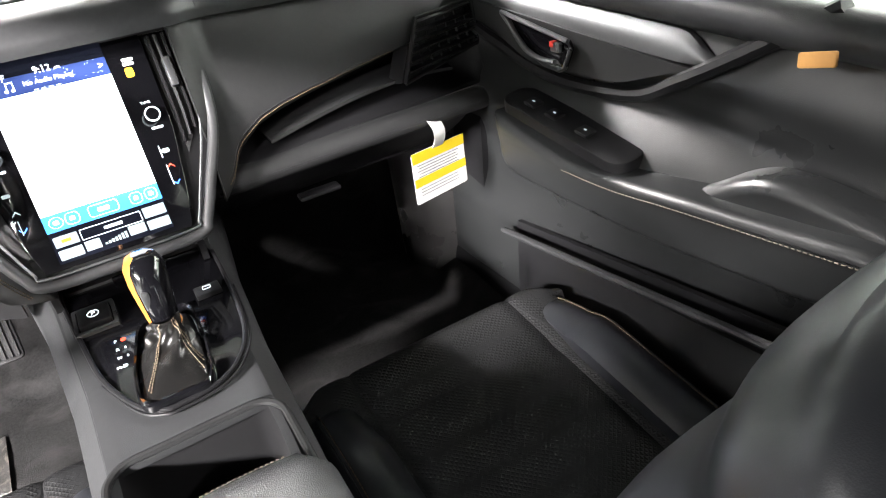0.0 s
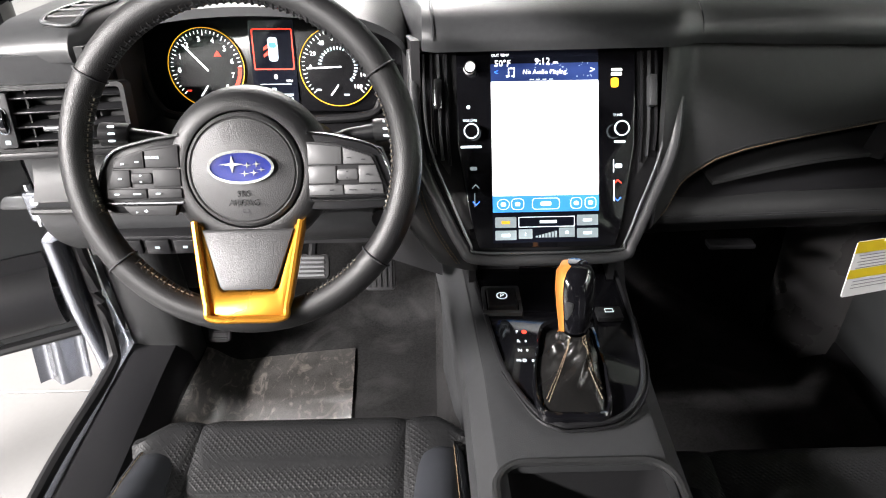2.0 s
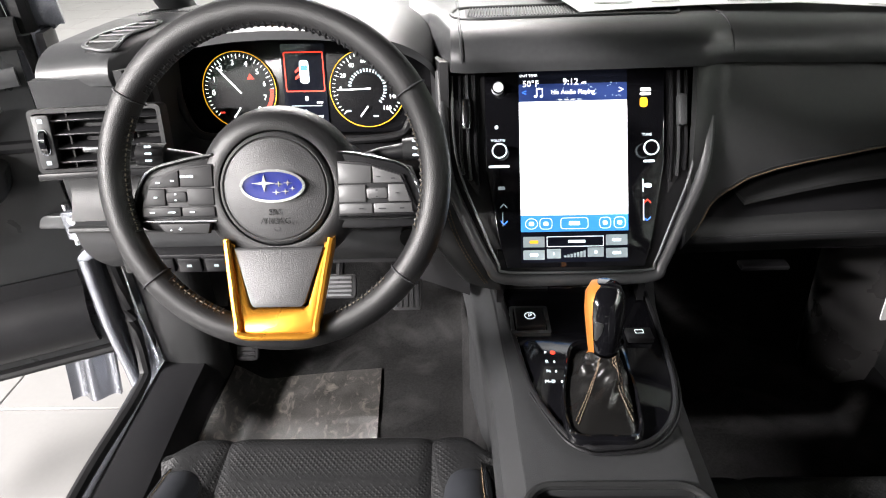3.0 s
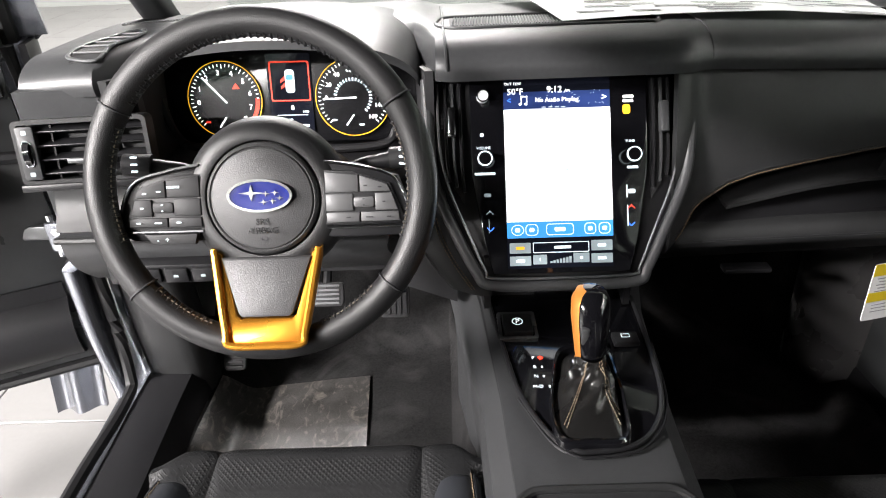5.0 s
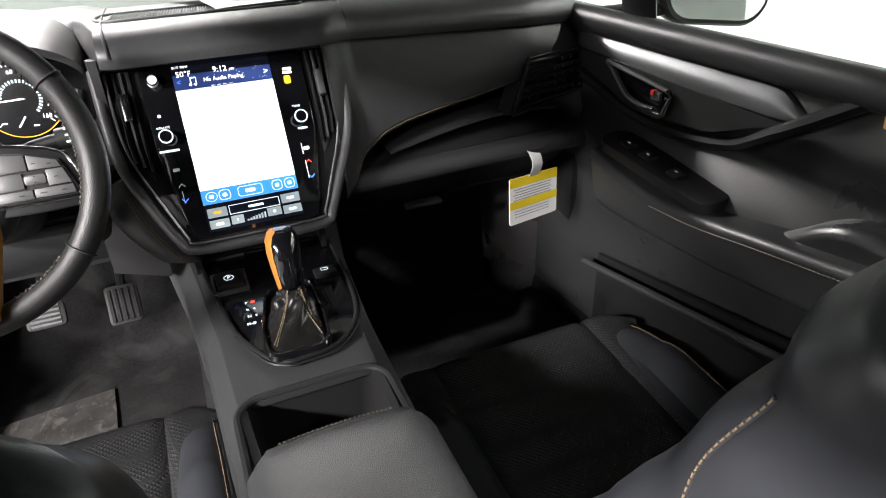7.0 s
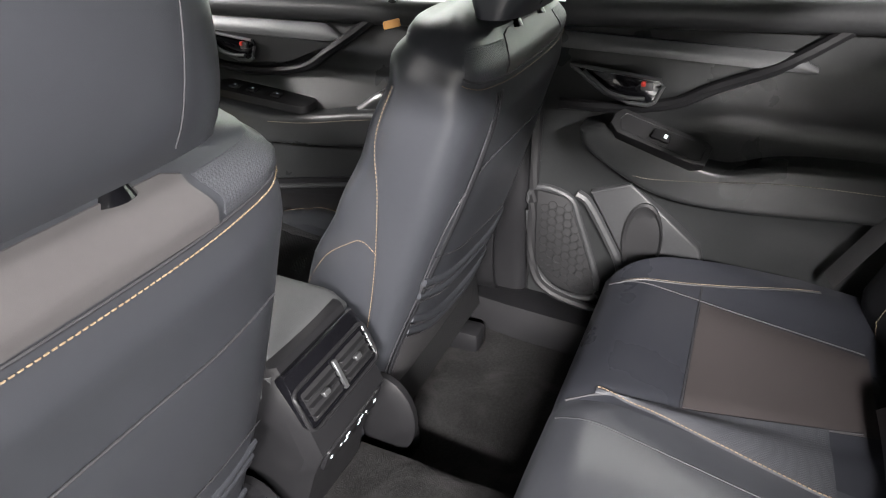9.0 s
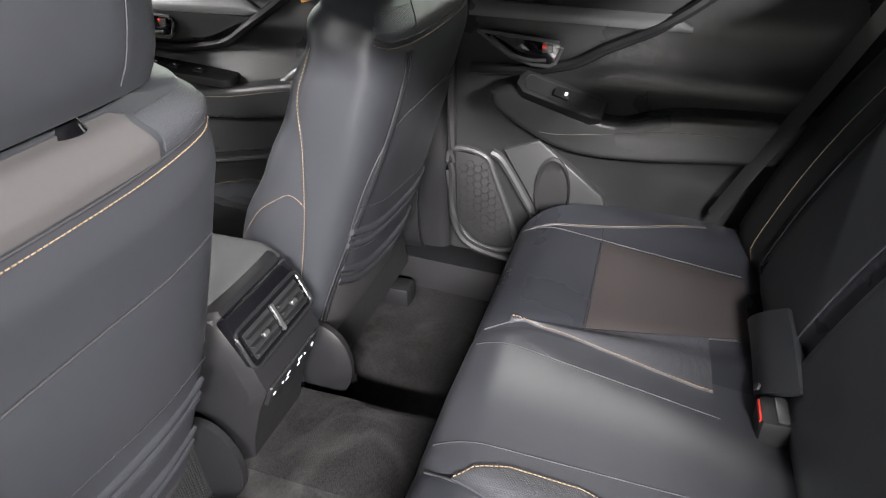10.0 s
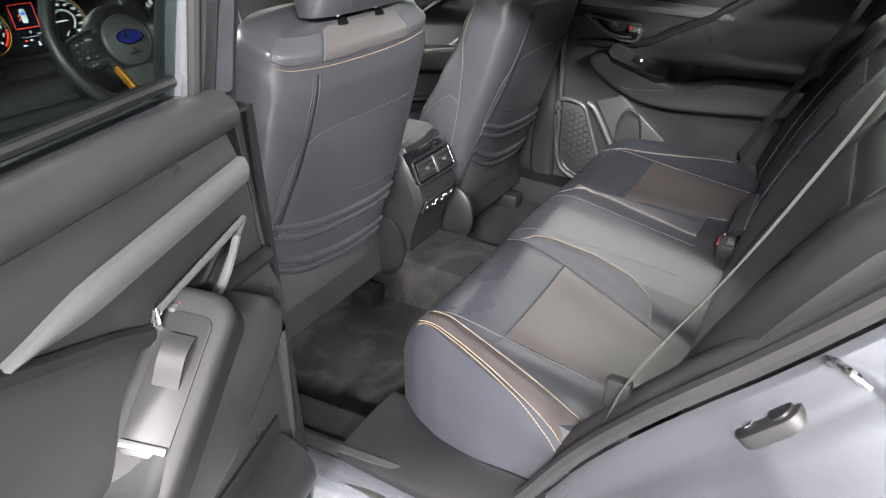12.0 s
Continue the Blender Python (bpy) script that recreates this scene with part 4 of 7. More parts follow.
# side spokes with switches
for sg in (-1, 1):
    def mir(pts):
        return [(sg * x, y) for x, y in pts]
    sp = part("spoke", slab(mir([(0.055, 0.042), (0.105, 0.037), (0.15, 0.022), (0.168, -0.024), (0.166, -0.038), (0.15, -0.046), (0.1, -0.048), (0.055, -0.046)]), 0.022, SPK @ Matrix.Translation((0, 0, 0.006)), 0.003), hard, wheel)
    tr = smooth_path([(sg * x, y, 0.009) for x, y in ((0.07, 0.04), (0.105, 0.034), (0.147, 0.019), (0.165, -0.027), (0.16, -0.034), (0.07, -0.035))], 6)
    part("chrome_trim", tube([SPK @ q for q in tr], 0.0017, 6), satin if sg < 0 else chrome, sp)
    pan = part("switch_panel", slab(mir([(0.068, 0.03), (0.1, 0.028), (0.142, 0.014), (0.157, -0.026), (0.153, -0.031), (0.068, -0.032)]), 0.006, SPK @ Matrix.Translation((0, 0, 0.01)), 0.0015), key_black, sp)
    face = key_black if sg < 0 else satin_key
    # three rows of flush keys round a rocker
    for pts in ([(0.07, 0.0045), (0.107, 0.0045), (0.107, 0.0235), (0.07, 0.028)], [(0.1085, 0.0045), (0.1425, 0.0045), (0.139, 0.0125), (0.1085, 0.023)],
                [(0.07, -0.0165), (0.1, -0.0165), (0.1, 0.0025), (0.07, 0.0025)], [(0.125, -0.0165), (0.15, -0.0165), (0.1435, 0.0025), (0.125, 0.0025)],
                [(0.07, -0.0295), (0.107, -0.0295), (0.107, -0.0185), (0.07, -0.0185)], [(0.1085, -0.029), (0.152, -0.029), (0.1507, -0.0185), (0.1085, -0.0185)]):
        part("button", slab(mir(pts), 0.004, SPK @ Matrix.Translation((0, 0, 0.0125)), 0.0008), face, pan)
    part("rocker", slab(round_rect(0.023, 0.012, 0.003, 3, sg * 0.1125, -0.007), 0.005, SPK @ Matrix.Translation((0, 0, 0.0125)), 0.001), face, pan)
    marks = ((0.115, 0.0115, 0.006), (0.131, 0.0095, 0.006), (0.135, -0.007, 0.005), (0.1125, -0.0035, 0.003), (0.1125, -0.0105, 0.003), (0.095, -0.024, 0.007), (0.118, -0.024, 0.011), (0.14, -0.024, 0.007))
    for mx, my, mw in marks:
        part("mark", slab(round_rect(mw * 0.75, 0.0013, 0.0006, 2, sg * mx, my), 0.0006, SPK @ Matrix.Translation((0, 0, 0.0148))), glow_pale if sg < 0 else seam_mat, pan)
    if sg < 0:
        key2 = part("volume_bar", slab([(sg * x, y) for x, y in ((0.075, -0.037), (0.135, -0.037), (0.126, -0.048), (0.078, -0.049))], 0.008, SPK @ Matrix.Translation((0, 0, 0.0155)), 0.001), key_black, sp)
        words("-   +", 0.008, SPK @ Matrix.Translation((-0.112, -0.043, 0.0198)), glow_pale, key2)
        words("SOURCE", 0.004, SPK @ Matrix.Translation((-0.098, 0.016, 0.0148)), glow_pale, pan)
# lower spoke with its gold frame
SPL = SPK @ Matrix(((1.02, 0, 0, 0), (0, 0.95, 0, 0), (0, -0.26, 1, -0.0166), (0, 0, 0, 1)))
low = part("lower_spoke", slab([(-0.05, -0.07), (0.05, -0.07), (0.03, -0.135), (0.026, -0.139), (-0.026, -0.139), (-0.03, -0.135)], 0.02, SPL @ Matrix.Translation((0, 0, 0.015)), 0.003), hub_mat, wheel)
outer_l = [(-0.062, -0.058), (-0.05, -0.066), (-0.0325, -0.137), (-0.028, -0.142), (0.028, -0.142), (0.0325, -0.137), (0.05, -0.066), (0.062, -0.058), (0.044, -0.166), (0.036, -0.173), (-0.036, -0.173), (-0.044, -0.166)]
part("gold_trim", slab(outer_l, 0.016, SPL @ Matrix.Translation((0, 0, 0.012)), 0.003), gold, wheel, "satin copper-gold spoke trim")
part("gold_lip", tube([SPL @ V(p) for p in smooth_path([(-0.058, -0.06, 0.014), (-0.052, -0.1, 0.015), (-0.0435, -0.155, 0.015), (-0.038, -0.17, 0.015), (0, -0.1715, 0.015), (0.038, -0.17, 0.015), (0.0435, -0.155, 0.015), (0.052, -0.1, 0.015), (0.058, -0.06, 0.014)], 6)], 0.0042, 8), gold, wheel)
# column, shroud and stalks
column = thing("steering_column", (-0.373, -0.1, 1.0), "black plastic steering column shroud with stalks", "steering column")
part("shroud", loft([[WM @ V((w * math.copysign(abs(math.cos(a)) ** 0.7, math.cos(a)), h * math.copysign(abs(math.sin(a)) ** 0.7, math.sin(a)) - 0.012, z)) for a in (2 * math.pi * i / 32 for i in range(32))] for z, w, h in ((-0.03, 0.07, 0.055), (-0.045, 0.078, 0.062), (-0.12, 0.08, 0.066), (-0.24, 0.075, 0.07))]), hard, column)
for sg in (-1, 1):
    st = part("stalk", tube([WM @ V(p) for p in ((sg * 0.06, 0.02, -0.06), (sg * 0.11, 0.035, -0.055), (sg * 0.165, 0.042, -0.05))], 0.008, 10, taper=lambda t: 0.8 + 0.5 * t), hard, column)
    part("stalk_end", tube([WM @ V((sg * 0.14, 0.04, -0.05)), WM @ V((sg * 0.172, 0.042, -0.048))], 0.0135, 12), hard if sg < 0 else soft_dark, st)
    for k in range(3):
        part("mark", slab(round_rect(0.008, 0.0025, 0.001, 2), 0.0005, WM @ pose(sg * 0.155, 0.034 + 0.008 * (k - 1) + 0.008, -0.034)), glow_pale, st)
part("start_button", tube([V((-0.232, -0.115, 0.92)), V((-0.23, -0.09, 0.925))], 0.019, 24), hard, column, "round black start button")

# ---------------- dashboard ----------------
dash = thing("dashboard", (0, 0.2, 0.9), "dark grey soft-touch dashboard with stitched panels", "dashboard")


def lip(x):
    """Front edge of the dash top: y, z."""
    y = line([(-0.8, 0.02), (-0.66, 0.0), (-0.62, 0.12), (-0.21, 0.12), (-0.17, -0.045), (0.177, -0.045), (0.21, -0.02), (0.6, 0.03), (0.76, 0.09)], x)
    z = line([(-0.8, 1.12), (-0.7, 1.13), (-0.2, 1.148), (0.177, 1.15), (0.6, 1.125), (0.76, 1.11)], x)
    return y, z


def top_pad(u, v):
    x = lerp(-0.79, 0.755, u)
    y0, z0 = lip(x)
    s = v * 1.0
    if s < 0.35:
        t = s / 0.35
        # rolled front edge
        yy = y0 + 0.075 * (1 - math.cos(t * math.pi / 2))
        zz = z0 + 0.042 * math.sin(t * math.pi / 2)
        return V((x, yy, zz))
    t = (s - 0.35) / 0.65
    y1, z1 = y0 + 0.075, z0 + 0.042
    return V((x, lerp(y1, 0.8, t), lerp(z1, 1.10, t) + 0.02 * math.sin(math.pi * t)))


part("top_pad", grid(top_pad, 90, 26, 0.012, (0, 0.3, -1)), soft, dash, "soft grey dash top")
# black strip that puts the shade under the dash lip into colour
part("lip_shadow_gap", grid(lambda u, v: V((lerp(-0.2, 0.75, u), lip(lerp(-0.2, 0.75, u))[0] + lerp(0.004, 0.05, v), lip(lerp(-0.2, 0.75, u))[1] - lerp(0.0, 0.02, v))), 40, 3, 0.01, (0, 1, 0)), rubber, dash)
part("seam", tube([top_pad((0.215 + 0.79) / 1.545, v) + V((0, 0, 0.0006)) for v in np.linspace(0.02, 0.8, 40)], 0.0013, 6), seam_mat, dash)
# hood above the instruments
def hood(u, v):
    a = math.pi * u
    x = -0.415 + 0.222 * math.cos(math.pi - a) * lerp(1.0, 1.06, v)
    ht = 0.1 * math.sin(a) ** 0.6
    return V((x, lerp(-0.02, 0.26, v) + 0.04 * (1 - math.sin(a) ** 0.5) * (1 - v), lerp(1.084, 1.1, v) + ht * lerp(1.0, 0.92, v) + 0.01 * math.sin(math.pi * v)))
part("instrument_hood", grid(hood, 48, 14, 0.012, (0, 0, 1)), soft, dash, "arched grey hood over the instruments")


def pas_face(u, v):
    """The stitched leather face in front of the passenger."""
    x = lerp(0.165, 0.735, u)
    y0, z0 = lip(x)
    zb = line([(0.165, 0.872), (0.19, 0.888), (0.205, 0.915), (0.222, 0.936), (0.258, 0.961), (0.3, 0.974), (0.35, 0.983), (0.43, 0.994), (0.54, 1.008), (0.735, 1.02)], x)
    yb = line([(0.165, -0.1), (0.21, -0.06), (0.35, -0.04), (0.53, -0.015), (0.735, 0.03)], x)
    z = lerp(z0 - 0.004, zb, v)
    y = lerp(y0 + 0.016, yb, v) - 0.012 * math.sin(math.pi * v)
    if v > 0.9:
        y += 0.02 * ((v - 0.9) / 0.1) ** 2
    return V((x, y, z))


part("passenger_panel", grid(pas_face, 50, 24, 0.02, (0, 1, 0)), soft_dark, dash, "stitched dark leather dash panel")
for dv, m in ((0.925, thread_dark), (0.89, seam_mat)):
    part("stitching", stitches([pas_face(u, dv) + V((0, -0.001, 0.001)) for u in np.linspace(0.02, 0.62, 60)], V((0, -0.9, 0.4)), 0.005, 0.0025, 0.0018, 0.0006), m, dash)["kind"] = "stuff"
# open shelf below it
def shelf(u, v):
    x = lerp(0.16, 0.73, u)
    yb = line([(0.165, -0.075), (0.21, -0.035), (0.35, -0.015), (0.53, 0.01), (0.735, 0.05)], x)
    zt = line([(0.16, 0.88), (0.19, 0.895), (0.222, 0.94), (0.258, 0.965), (0.35, 0.988), (0.53, 1.01), (0.735, 1.024)], x)
    deep = 0.1 * math.sin(math.pi * min(1, v * 1.1)) ** 0.6 * step(0.0, 0.25, u) * (1 - step(0.9, 1, u))
    return V((x, lerp(yb, -0.055 + 0.06 * u, v) + deep, lerp(zt, 0.903, v)))
part("shelf", grid(shelf, 40, 16, 0.01, (0, 1, 0)), hard, dash, "open black shelf recess")
part("shelf_tongue", grid(lambda u, v: V((lerp(0.27, 0.66, u), lerp(-0.035, 0.05, v) + 0.05 * u, 0.93 + 0.045 * math.sin(math.pi * u * 0.8) * 0.6 + 0.004 * v)), 24, 6, 0.006, (0, 0, -1)), soft_dark, dash, "thin dark ledge inside the shelf")
def shelf_lip(u, v):
    x = lerp(0.155, 0.69, u)
    y = lerp(-0.055, -0.045, u)
    return V((x, y - 0.016 * math.sin(math.pi * v) ** 0.7, lerp(0.906, 0.866, v) + 0.005 * u))
part("lower_band", grid(shelf_lip, 40, 10, 0.02, (0, 1, 0)), soft_dark, dash, "padded dark lower dash band")
for dv in (0.42, 0.5):
    part("stitching", stitches([shelf_lip(u, dv) + V((0, -0.0005, 0)) for u in np.linspace(0.03, 0.97, 60)], V((0, -1, 0.2)), 0.005, 0.0025, 0.0014, 0.0004), seam_mat, dash)["kind"] = "stuff"
glovebox = part("glovebox", grid(lambda u, v: V((lerp(0.15, 0.67, u), lerp(-0.045, 0.14, v) - 0.02 * math.sin(math.pi * v * 0.8) + 0.025 * u, lerp(0.864, 0.74, v))), 24, 16, 0.03, (0, 1, 0)), hard, dash, "black glovebox lid")
part("latch", box_bm(0.3, 0.38, -0.015, 0.01, 0.79, 0.8, bevel=0.004), hard, glovebox)
part("kick_panel", grid(lambda u, v: V((lerp(0.72, 0.74, u), lerp(0.02, 0.5, u), lerp(0.86, 0.4, v))), 8, 10, 0.02, (1, 0, 0)), hard, dash)
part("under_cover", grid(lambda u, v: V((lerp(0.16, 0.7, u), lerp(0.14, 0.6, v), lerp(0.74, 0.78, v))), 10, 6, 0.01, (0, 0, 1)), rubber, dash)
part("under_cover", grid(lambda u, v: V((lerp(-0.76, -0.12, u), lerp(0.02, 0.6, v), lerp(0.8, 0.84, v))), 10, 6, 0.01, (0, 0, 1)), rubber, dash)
# driver's lower panels
def knee(u, v):
    x = lerp(-0.77, -0.15, u)
    return V((x, lerp(-0.045, 0.02, v) - 0.02 * math.sin(math.pi * v), lerp(0.915, 0.8, v) + 0.01 * u))
part("knee_panel", grid(knee, 30, 12, 0.02, (0, 1, 0)), soft, dash, "grey knee panel under the steering wheel")
part("knee_band", tube([V((x, -0.052, 0.912)) for x in np.linspace(-0.77, -0.2, 20)], 0.006, 8), soft_dark, dash)
part("driver_face", grid(lambda u, v: V((lerp(-0.78, -0.15, u), lerp(0.0, -0.03, v) + 0.01 * math.sin(math.pi * v), lerp(0.99, 0.915, v))), 30, 8, 0.02, (0, 1, 0)), soft_dark, dash)
part("driver_side_face", grid(lambda u, v: V((lerp(-0.79, -0.62, u), lerp(0.0, 0.02, u), lerp(1.13, 0.92, v))), 10, 12, 0.02, (0, 1, 0)), soft, dash)
for sx in (-1, 1):
    part("binnacle_cheek", grid(lambda u, v: V((-0.41 + sx * lerp(0.222, 0.2, u), lerp(-0.03, 0.12, u), lerp(1.15 - 0.02 * u, 0.985, v))), 8, 10, 0.012, (sx, 0, 0)), rubber, dash, "black cheek of the instrument binnacle")
part("binnacle_floor", grid(lambda u, v: V((lerp(-0.63, -0.19, u), lerp(-0.03, 0.12, v), 0.99 + 0.015 * v)), 8, 6, 0.01, (0, 0, -1)), hard, dash)
sw = part("switch_strip", box_bm(-0.7, -0.52, -0.062, -0.03, 0.835, 0.87, bevel=0.004), hard, dash)
for k in range(4):
    b = part("button", box_bm(-0.695 + 0.043 * k, -0.658 + 0.043 * k, -0.068, -0.055, 0.84, 0.865, bevel=0.003), hard, sw)
    part("mark", box_bm(-0.68 + 0.043 * k, -0.673 + 0.043 * k, -0.0692, -0.0685, 0.851, 0.855), glow_grey, b)


def louvre(name, at, xdir, ydir, w, h, rows, cols, group_label, frame_mat=satin, knob=True):
    """An air vent: a frame, its dark throat, and its slats."""
    m = axes(at, xdir, ydir)
    v = thing(name, at, group_label, "air vent", "air vents")
    part("housing", ring(round_rect(w + 0.012, h + 0.012, 0.008), round_rect(w, h, 0.005), 0.03, m), frame_mat, v)
    part("throat", slab(round_rect(w, h, 0.004), 0.01, m @ Matrix.Translation((0, 0, -0.03))), rubber, v)
    for k in range(rows):
        y = -h / 2 + h * (k + 0.5) / rows
        bm = bmesh.new()
        box(bm, -w / 2, w / 2, -0.0016, 0.0016, -0.018, 0.004, 0.001, 1, m @ pose(0, y, -0.004, 18))
        part("slat", bm, hard, v)
    for k in range(cols):
        x = -w / 2 + w * (k + 0.5) / cols
        bm = bmesh.new()
        box(bm, -0.0012, 0.0012, -h / 2, h / 2, -0.026, -0.01, 0, 1, m @ pose(x, 0, 0))
        part("vane", bm, hard, v)
    if knob:
        bm = bmesh.new()
        box(bm, -0.009, 0.009, -0.006, 0.006, -0.01, 0.009, 0.002, 2, m)
        part("knob", bm, chrome, v)
    return v


dv = louvre("driver_vent", (-0.672, -0.066, 1.064), (1, 0.1, 0), (0, 0.22, 1), 0.17, 0.078, 4, 2, "slatted black driver air vent with dark frame", soft_dark, False)
DV = axes((-0.672, -0.066, 1.064), (1, 0.1, 0), (0, 0.22, 1))
part("wheel_plate", slab(round_rect(0.024, 0.074, 0.003, 2, -0.072, 0), 0.012, DV @ Matrix.Translation((0, 0, 0.005)), 0.001), soft, dv, "grey plate beside the slats")
part("thumb_wheel", loft([[DV @ V((-0.072 + w, 0.016 * math.sin(a), 0.004 + 0.009 * math.cos(a))) for a in (2 * math.pi * i / 20 for i in range(20))] for w in (-0.004, 0.004)]), piano, dv)
part("thumb_wheel_edge", ring(round_rect(0.013, 0.036, 0.005, 3, -0.072, 0), round_rect(0.01, 0.033, 0.004, 3, -0.072, 0), 0.002, DV @ Matrix.Translation((0, 0, 0.0066))), chrome, dv)
for my in (0.029, -0.029):
    part("mark", slab(round_rect(0.007, 0.006, 0.001, 2, -0.072, my), 0.0004, DV @ Matrix.Translation((0, 0, 0.0056))), glow_grey, dv)
part("slider", box_bm(-0.02, 0.03, -0.004, 0.003, 0.0, 0.012, bevel=0.002, m=DV @ Matrix.Translation((0, -0.012, 0))), satin, dv, "satin slider on the slats")
part("vent_sill", box_bm(-0.092, 0.09, -0.054, -0.044, -0.02, 0.006, bevel=0.002, m=DV), hard, dv)


def gtop(x, y, lift):
    """A place on the dash top."""
    u = (x + 0.79) / 1.545
    best = min((abs(top_pad(u, v).y - y), v) for v in np.linspace(0.0, 1, 120))[1]
    return V((x, y, top_pad(u, best).z + lift))


leaf = thing("windscreen_side_vent", (-0.69, 0.12, 1.17), "narrow leaf-shaped side window demist vent with satin rim", "air vent", "air vents")
LEAF_IN = [(-0.668, 0.028), (-0.664, 0.075), (-0.655, 0.13), (-0.656, 0.18), (-0.672, 0.215)]
LEAF_OUT = [(-0.69, 0.2), (-0.706, 0.15), (-0.718, 0.09), (-0.716, 0.045)]
part("rim", tube(smooth_path([gtop(x, y, 0.003) for x, y in LEAF_IN + LEAF_OUT], 5, True), 0.004, 8, True, flat=0.6), satin, leaf, "satin grey rim")
part("throat", grid(lambda u, v: gtop(lerp(line([(0.028, -0.712), (0.09, -0.717), (0.15, -0.706), (0.215, -0.674)], lerp(0.035, 0.21, v)), line([(0.028, -0.668), (0.075, -0.664), (0.13, -0.655), (0.18, -0.656), (0.215, -0.672)], lerp(0.035, 0.21, v)), u), lerp(0.035, 0.21, v), 0.0015), 4, 12, 0.002, (0, 0, -1)), rubber, leaf)
for k in range(5):
    y = 0.055 + 0.032 * k
    part("slat", tube([gtop(-0.714 + 0.1 * max(0, y - 0.12), y + 0.004, 0.003), gtop(-0.658, y - 0.004, 0.003)], 0.002, 6), soft, leaf)
pv = thing("passenger_vent", (0.62, -0.01, 1.01), "black slatted passenger air vent", "air vent", "air vents")
PV = axes((0.64, 0.0, 1.012), (1, 0.22, 0), (0.0, 0.2, 1))
part("housing", slab([(-0.115, -0.055), (0.082, -0.03), (0.084, 0.048), (-0.06, 0.045)], 0.04, PV @ Matrix.Translation((0, 0, -0.012)), 0.003), rubber, pv)
part("surround", tube([PV @ V(p) for p in ((-0.115, -0.055, 0.0), (0.08, -0.032, 0.0), (0.086, 0.0, 0.0), (0.084, 0.048, 0.0), (-0.06, 0.046, 0.0), (-0.115, -0.055, 0.0))], 0.004, 8), hard, pv)
for k in range(6):
    y = -0.036 + 0.015 * k
    x0 = -0.1 + 0.008 * k
    bm = bmesh.new()
    box(bm, x0, 0.078, -0.0018, 0.0018, -0.014, 0.004, 0.001, 1, PV @ pose(0, y, 0, 15, 0, 1.5))
    part("slat", bm, hard, pv)
for k in range(6):
    bm = bmesh.new()
    box(bm, -0.001, 0.001, -0.045 + 0.002 * k, 0.042, -0.02, -0.006, 0, 1, PV @ pose(-0.06 + 0.025 * k, 0, 0))
    part("vane", bm, satin, pv)
    for j in (0, 1):
        bm = bmesh.new()
        box(bm, -0.004, 0.004, -0.003, 0.003, 0, 0.006, 0.001, 1, PV @ pose(0.075, 0.03 - 0.05 * j, 0.002))
    part("tab", bm, chrome, pv)

def screen_wing(u, v):
    left = V((-0.225, -0.055, 0.955)).lerp(V((-0.16, -0.105, 0.842)), v)
    right = V((-0.165, -0.075, 0.985)).lerp(V((-0.098, -0.128, 0.838)), v)
    return left.lerp(right, u) + V((0, -0.014, 0.004)) * math.sin(math.pi * u) ** 0.6 + V((-0.012, 0, 0)) * math.sin(math.pi * v)


part("screen_wing", grid(screen_wing, 14, 18, 0.012, (0, 1, 0)), soft_dark, dash, "stitched leather pad beside the centre screen")
for off in (0.6, 0.68):
    part("stitching", stitches([screen_wing(off, v) + V((0, -0.0008, 0.0006)) for v in np.linspace(0.18, 0.95, 30)], V((0, -0.9, 0.4)), 0.0048, 0.002, 0.0017, 0.0006), thread_dark, dash)["kind"] = "stuff"
part("column_filler", grid(lambda u, v: V((lerp(-0.24, -0.15, u), lerp(-0.03, -0.085, u), lerp(0.955 - 0.05 * u, 0.8, v))), 8, 8, 0.01, (0, 1, 0)), hard, dash)

# speaker grille and demister on the dash top
gr = thing("dash_speaker", (0.0, 0.2, 1.19), "black speaker grille set in the dash top", "speaker grille")
part("rim", tube(smooth_path([gtop(x, y, 0.001) for x, y in ((-0.163, 0.15), (-0.158, 0.056), (-0.05, 0.05), (0.1, 0.05), (0.155, 0.056), (0.16, 0.15), (0.1, 0.165), (-0.1, 0.165))], 6, True), 0.003, 8, True), soft, gr)
part("mesh", grid(lambda u, v: gtop(lerp(-0.15, 0.15, u), lerp(0.06, 0.152, v), 0.0015), 20, 6, 0.003, (0, 0, -1)), mesh_mat, gr)
bm = bmesh.new()
for k in range(66):
    x = -0.148 + 0.0045 * k
    tube([gtop(x, 0.062, 0.0025), gtop(x + 0.006, 0.15, 0.0025)], 0.001, 4, bm=bm)
part("ribs", bm, soft, gr)["kind"] = "stuff"
part("seam", tube([top_pad((-0.168 + 0.012 * (1 - v) + 0.79) / 1.545, v) + V((0, 0, 0.0006)) for v in np.linspace(0.02, 0.62, 40)], 0.0022, 6), soft, dash)
strip = thing("demist_grille", (-0.62, 0.36, 1.18), "long pale ribbed demist grille at the windscreen foot", "air vent", "air vents")
bm = bmesh.new()
for k in range(70):
    x = -0.76 + 0.0055 * k
    tube([gtop(x, 0.33, 0.003), gtop(x + 0.004, 0.42, 0.003)], 0.0015, 4, bm=bm)
part("ribs", bm, soft, strip)["kind"] = "stuff"
part("backing", grid(lambda u, v: gtop(lerp(-0.76, -0.37, u), lerp(0.33, 0.42, v), 0.001), 12, 3, 0.002, (0, 0, -1)), mesh_mat, strip)
dm = thing("demist_vent", (0.64, 0.25, 1.14), "slotted black demist vent at the dash corner", "air vent", "air vents")
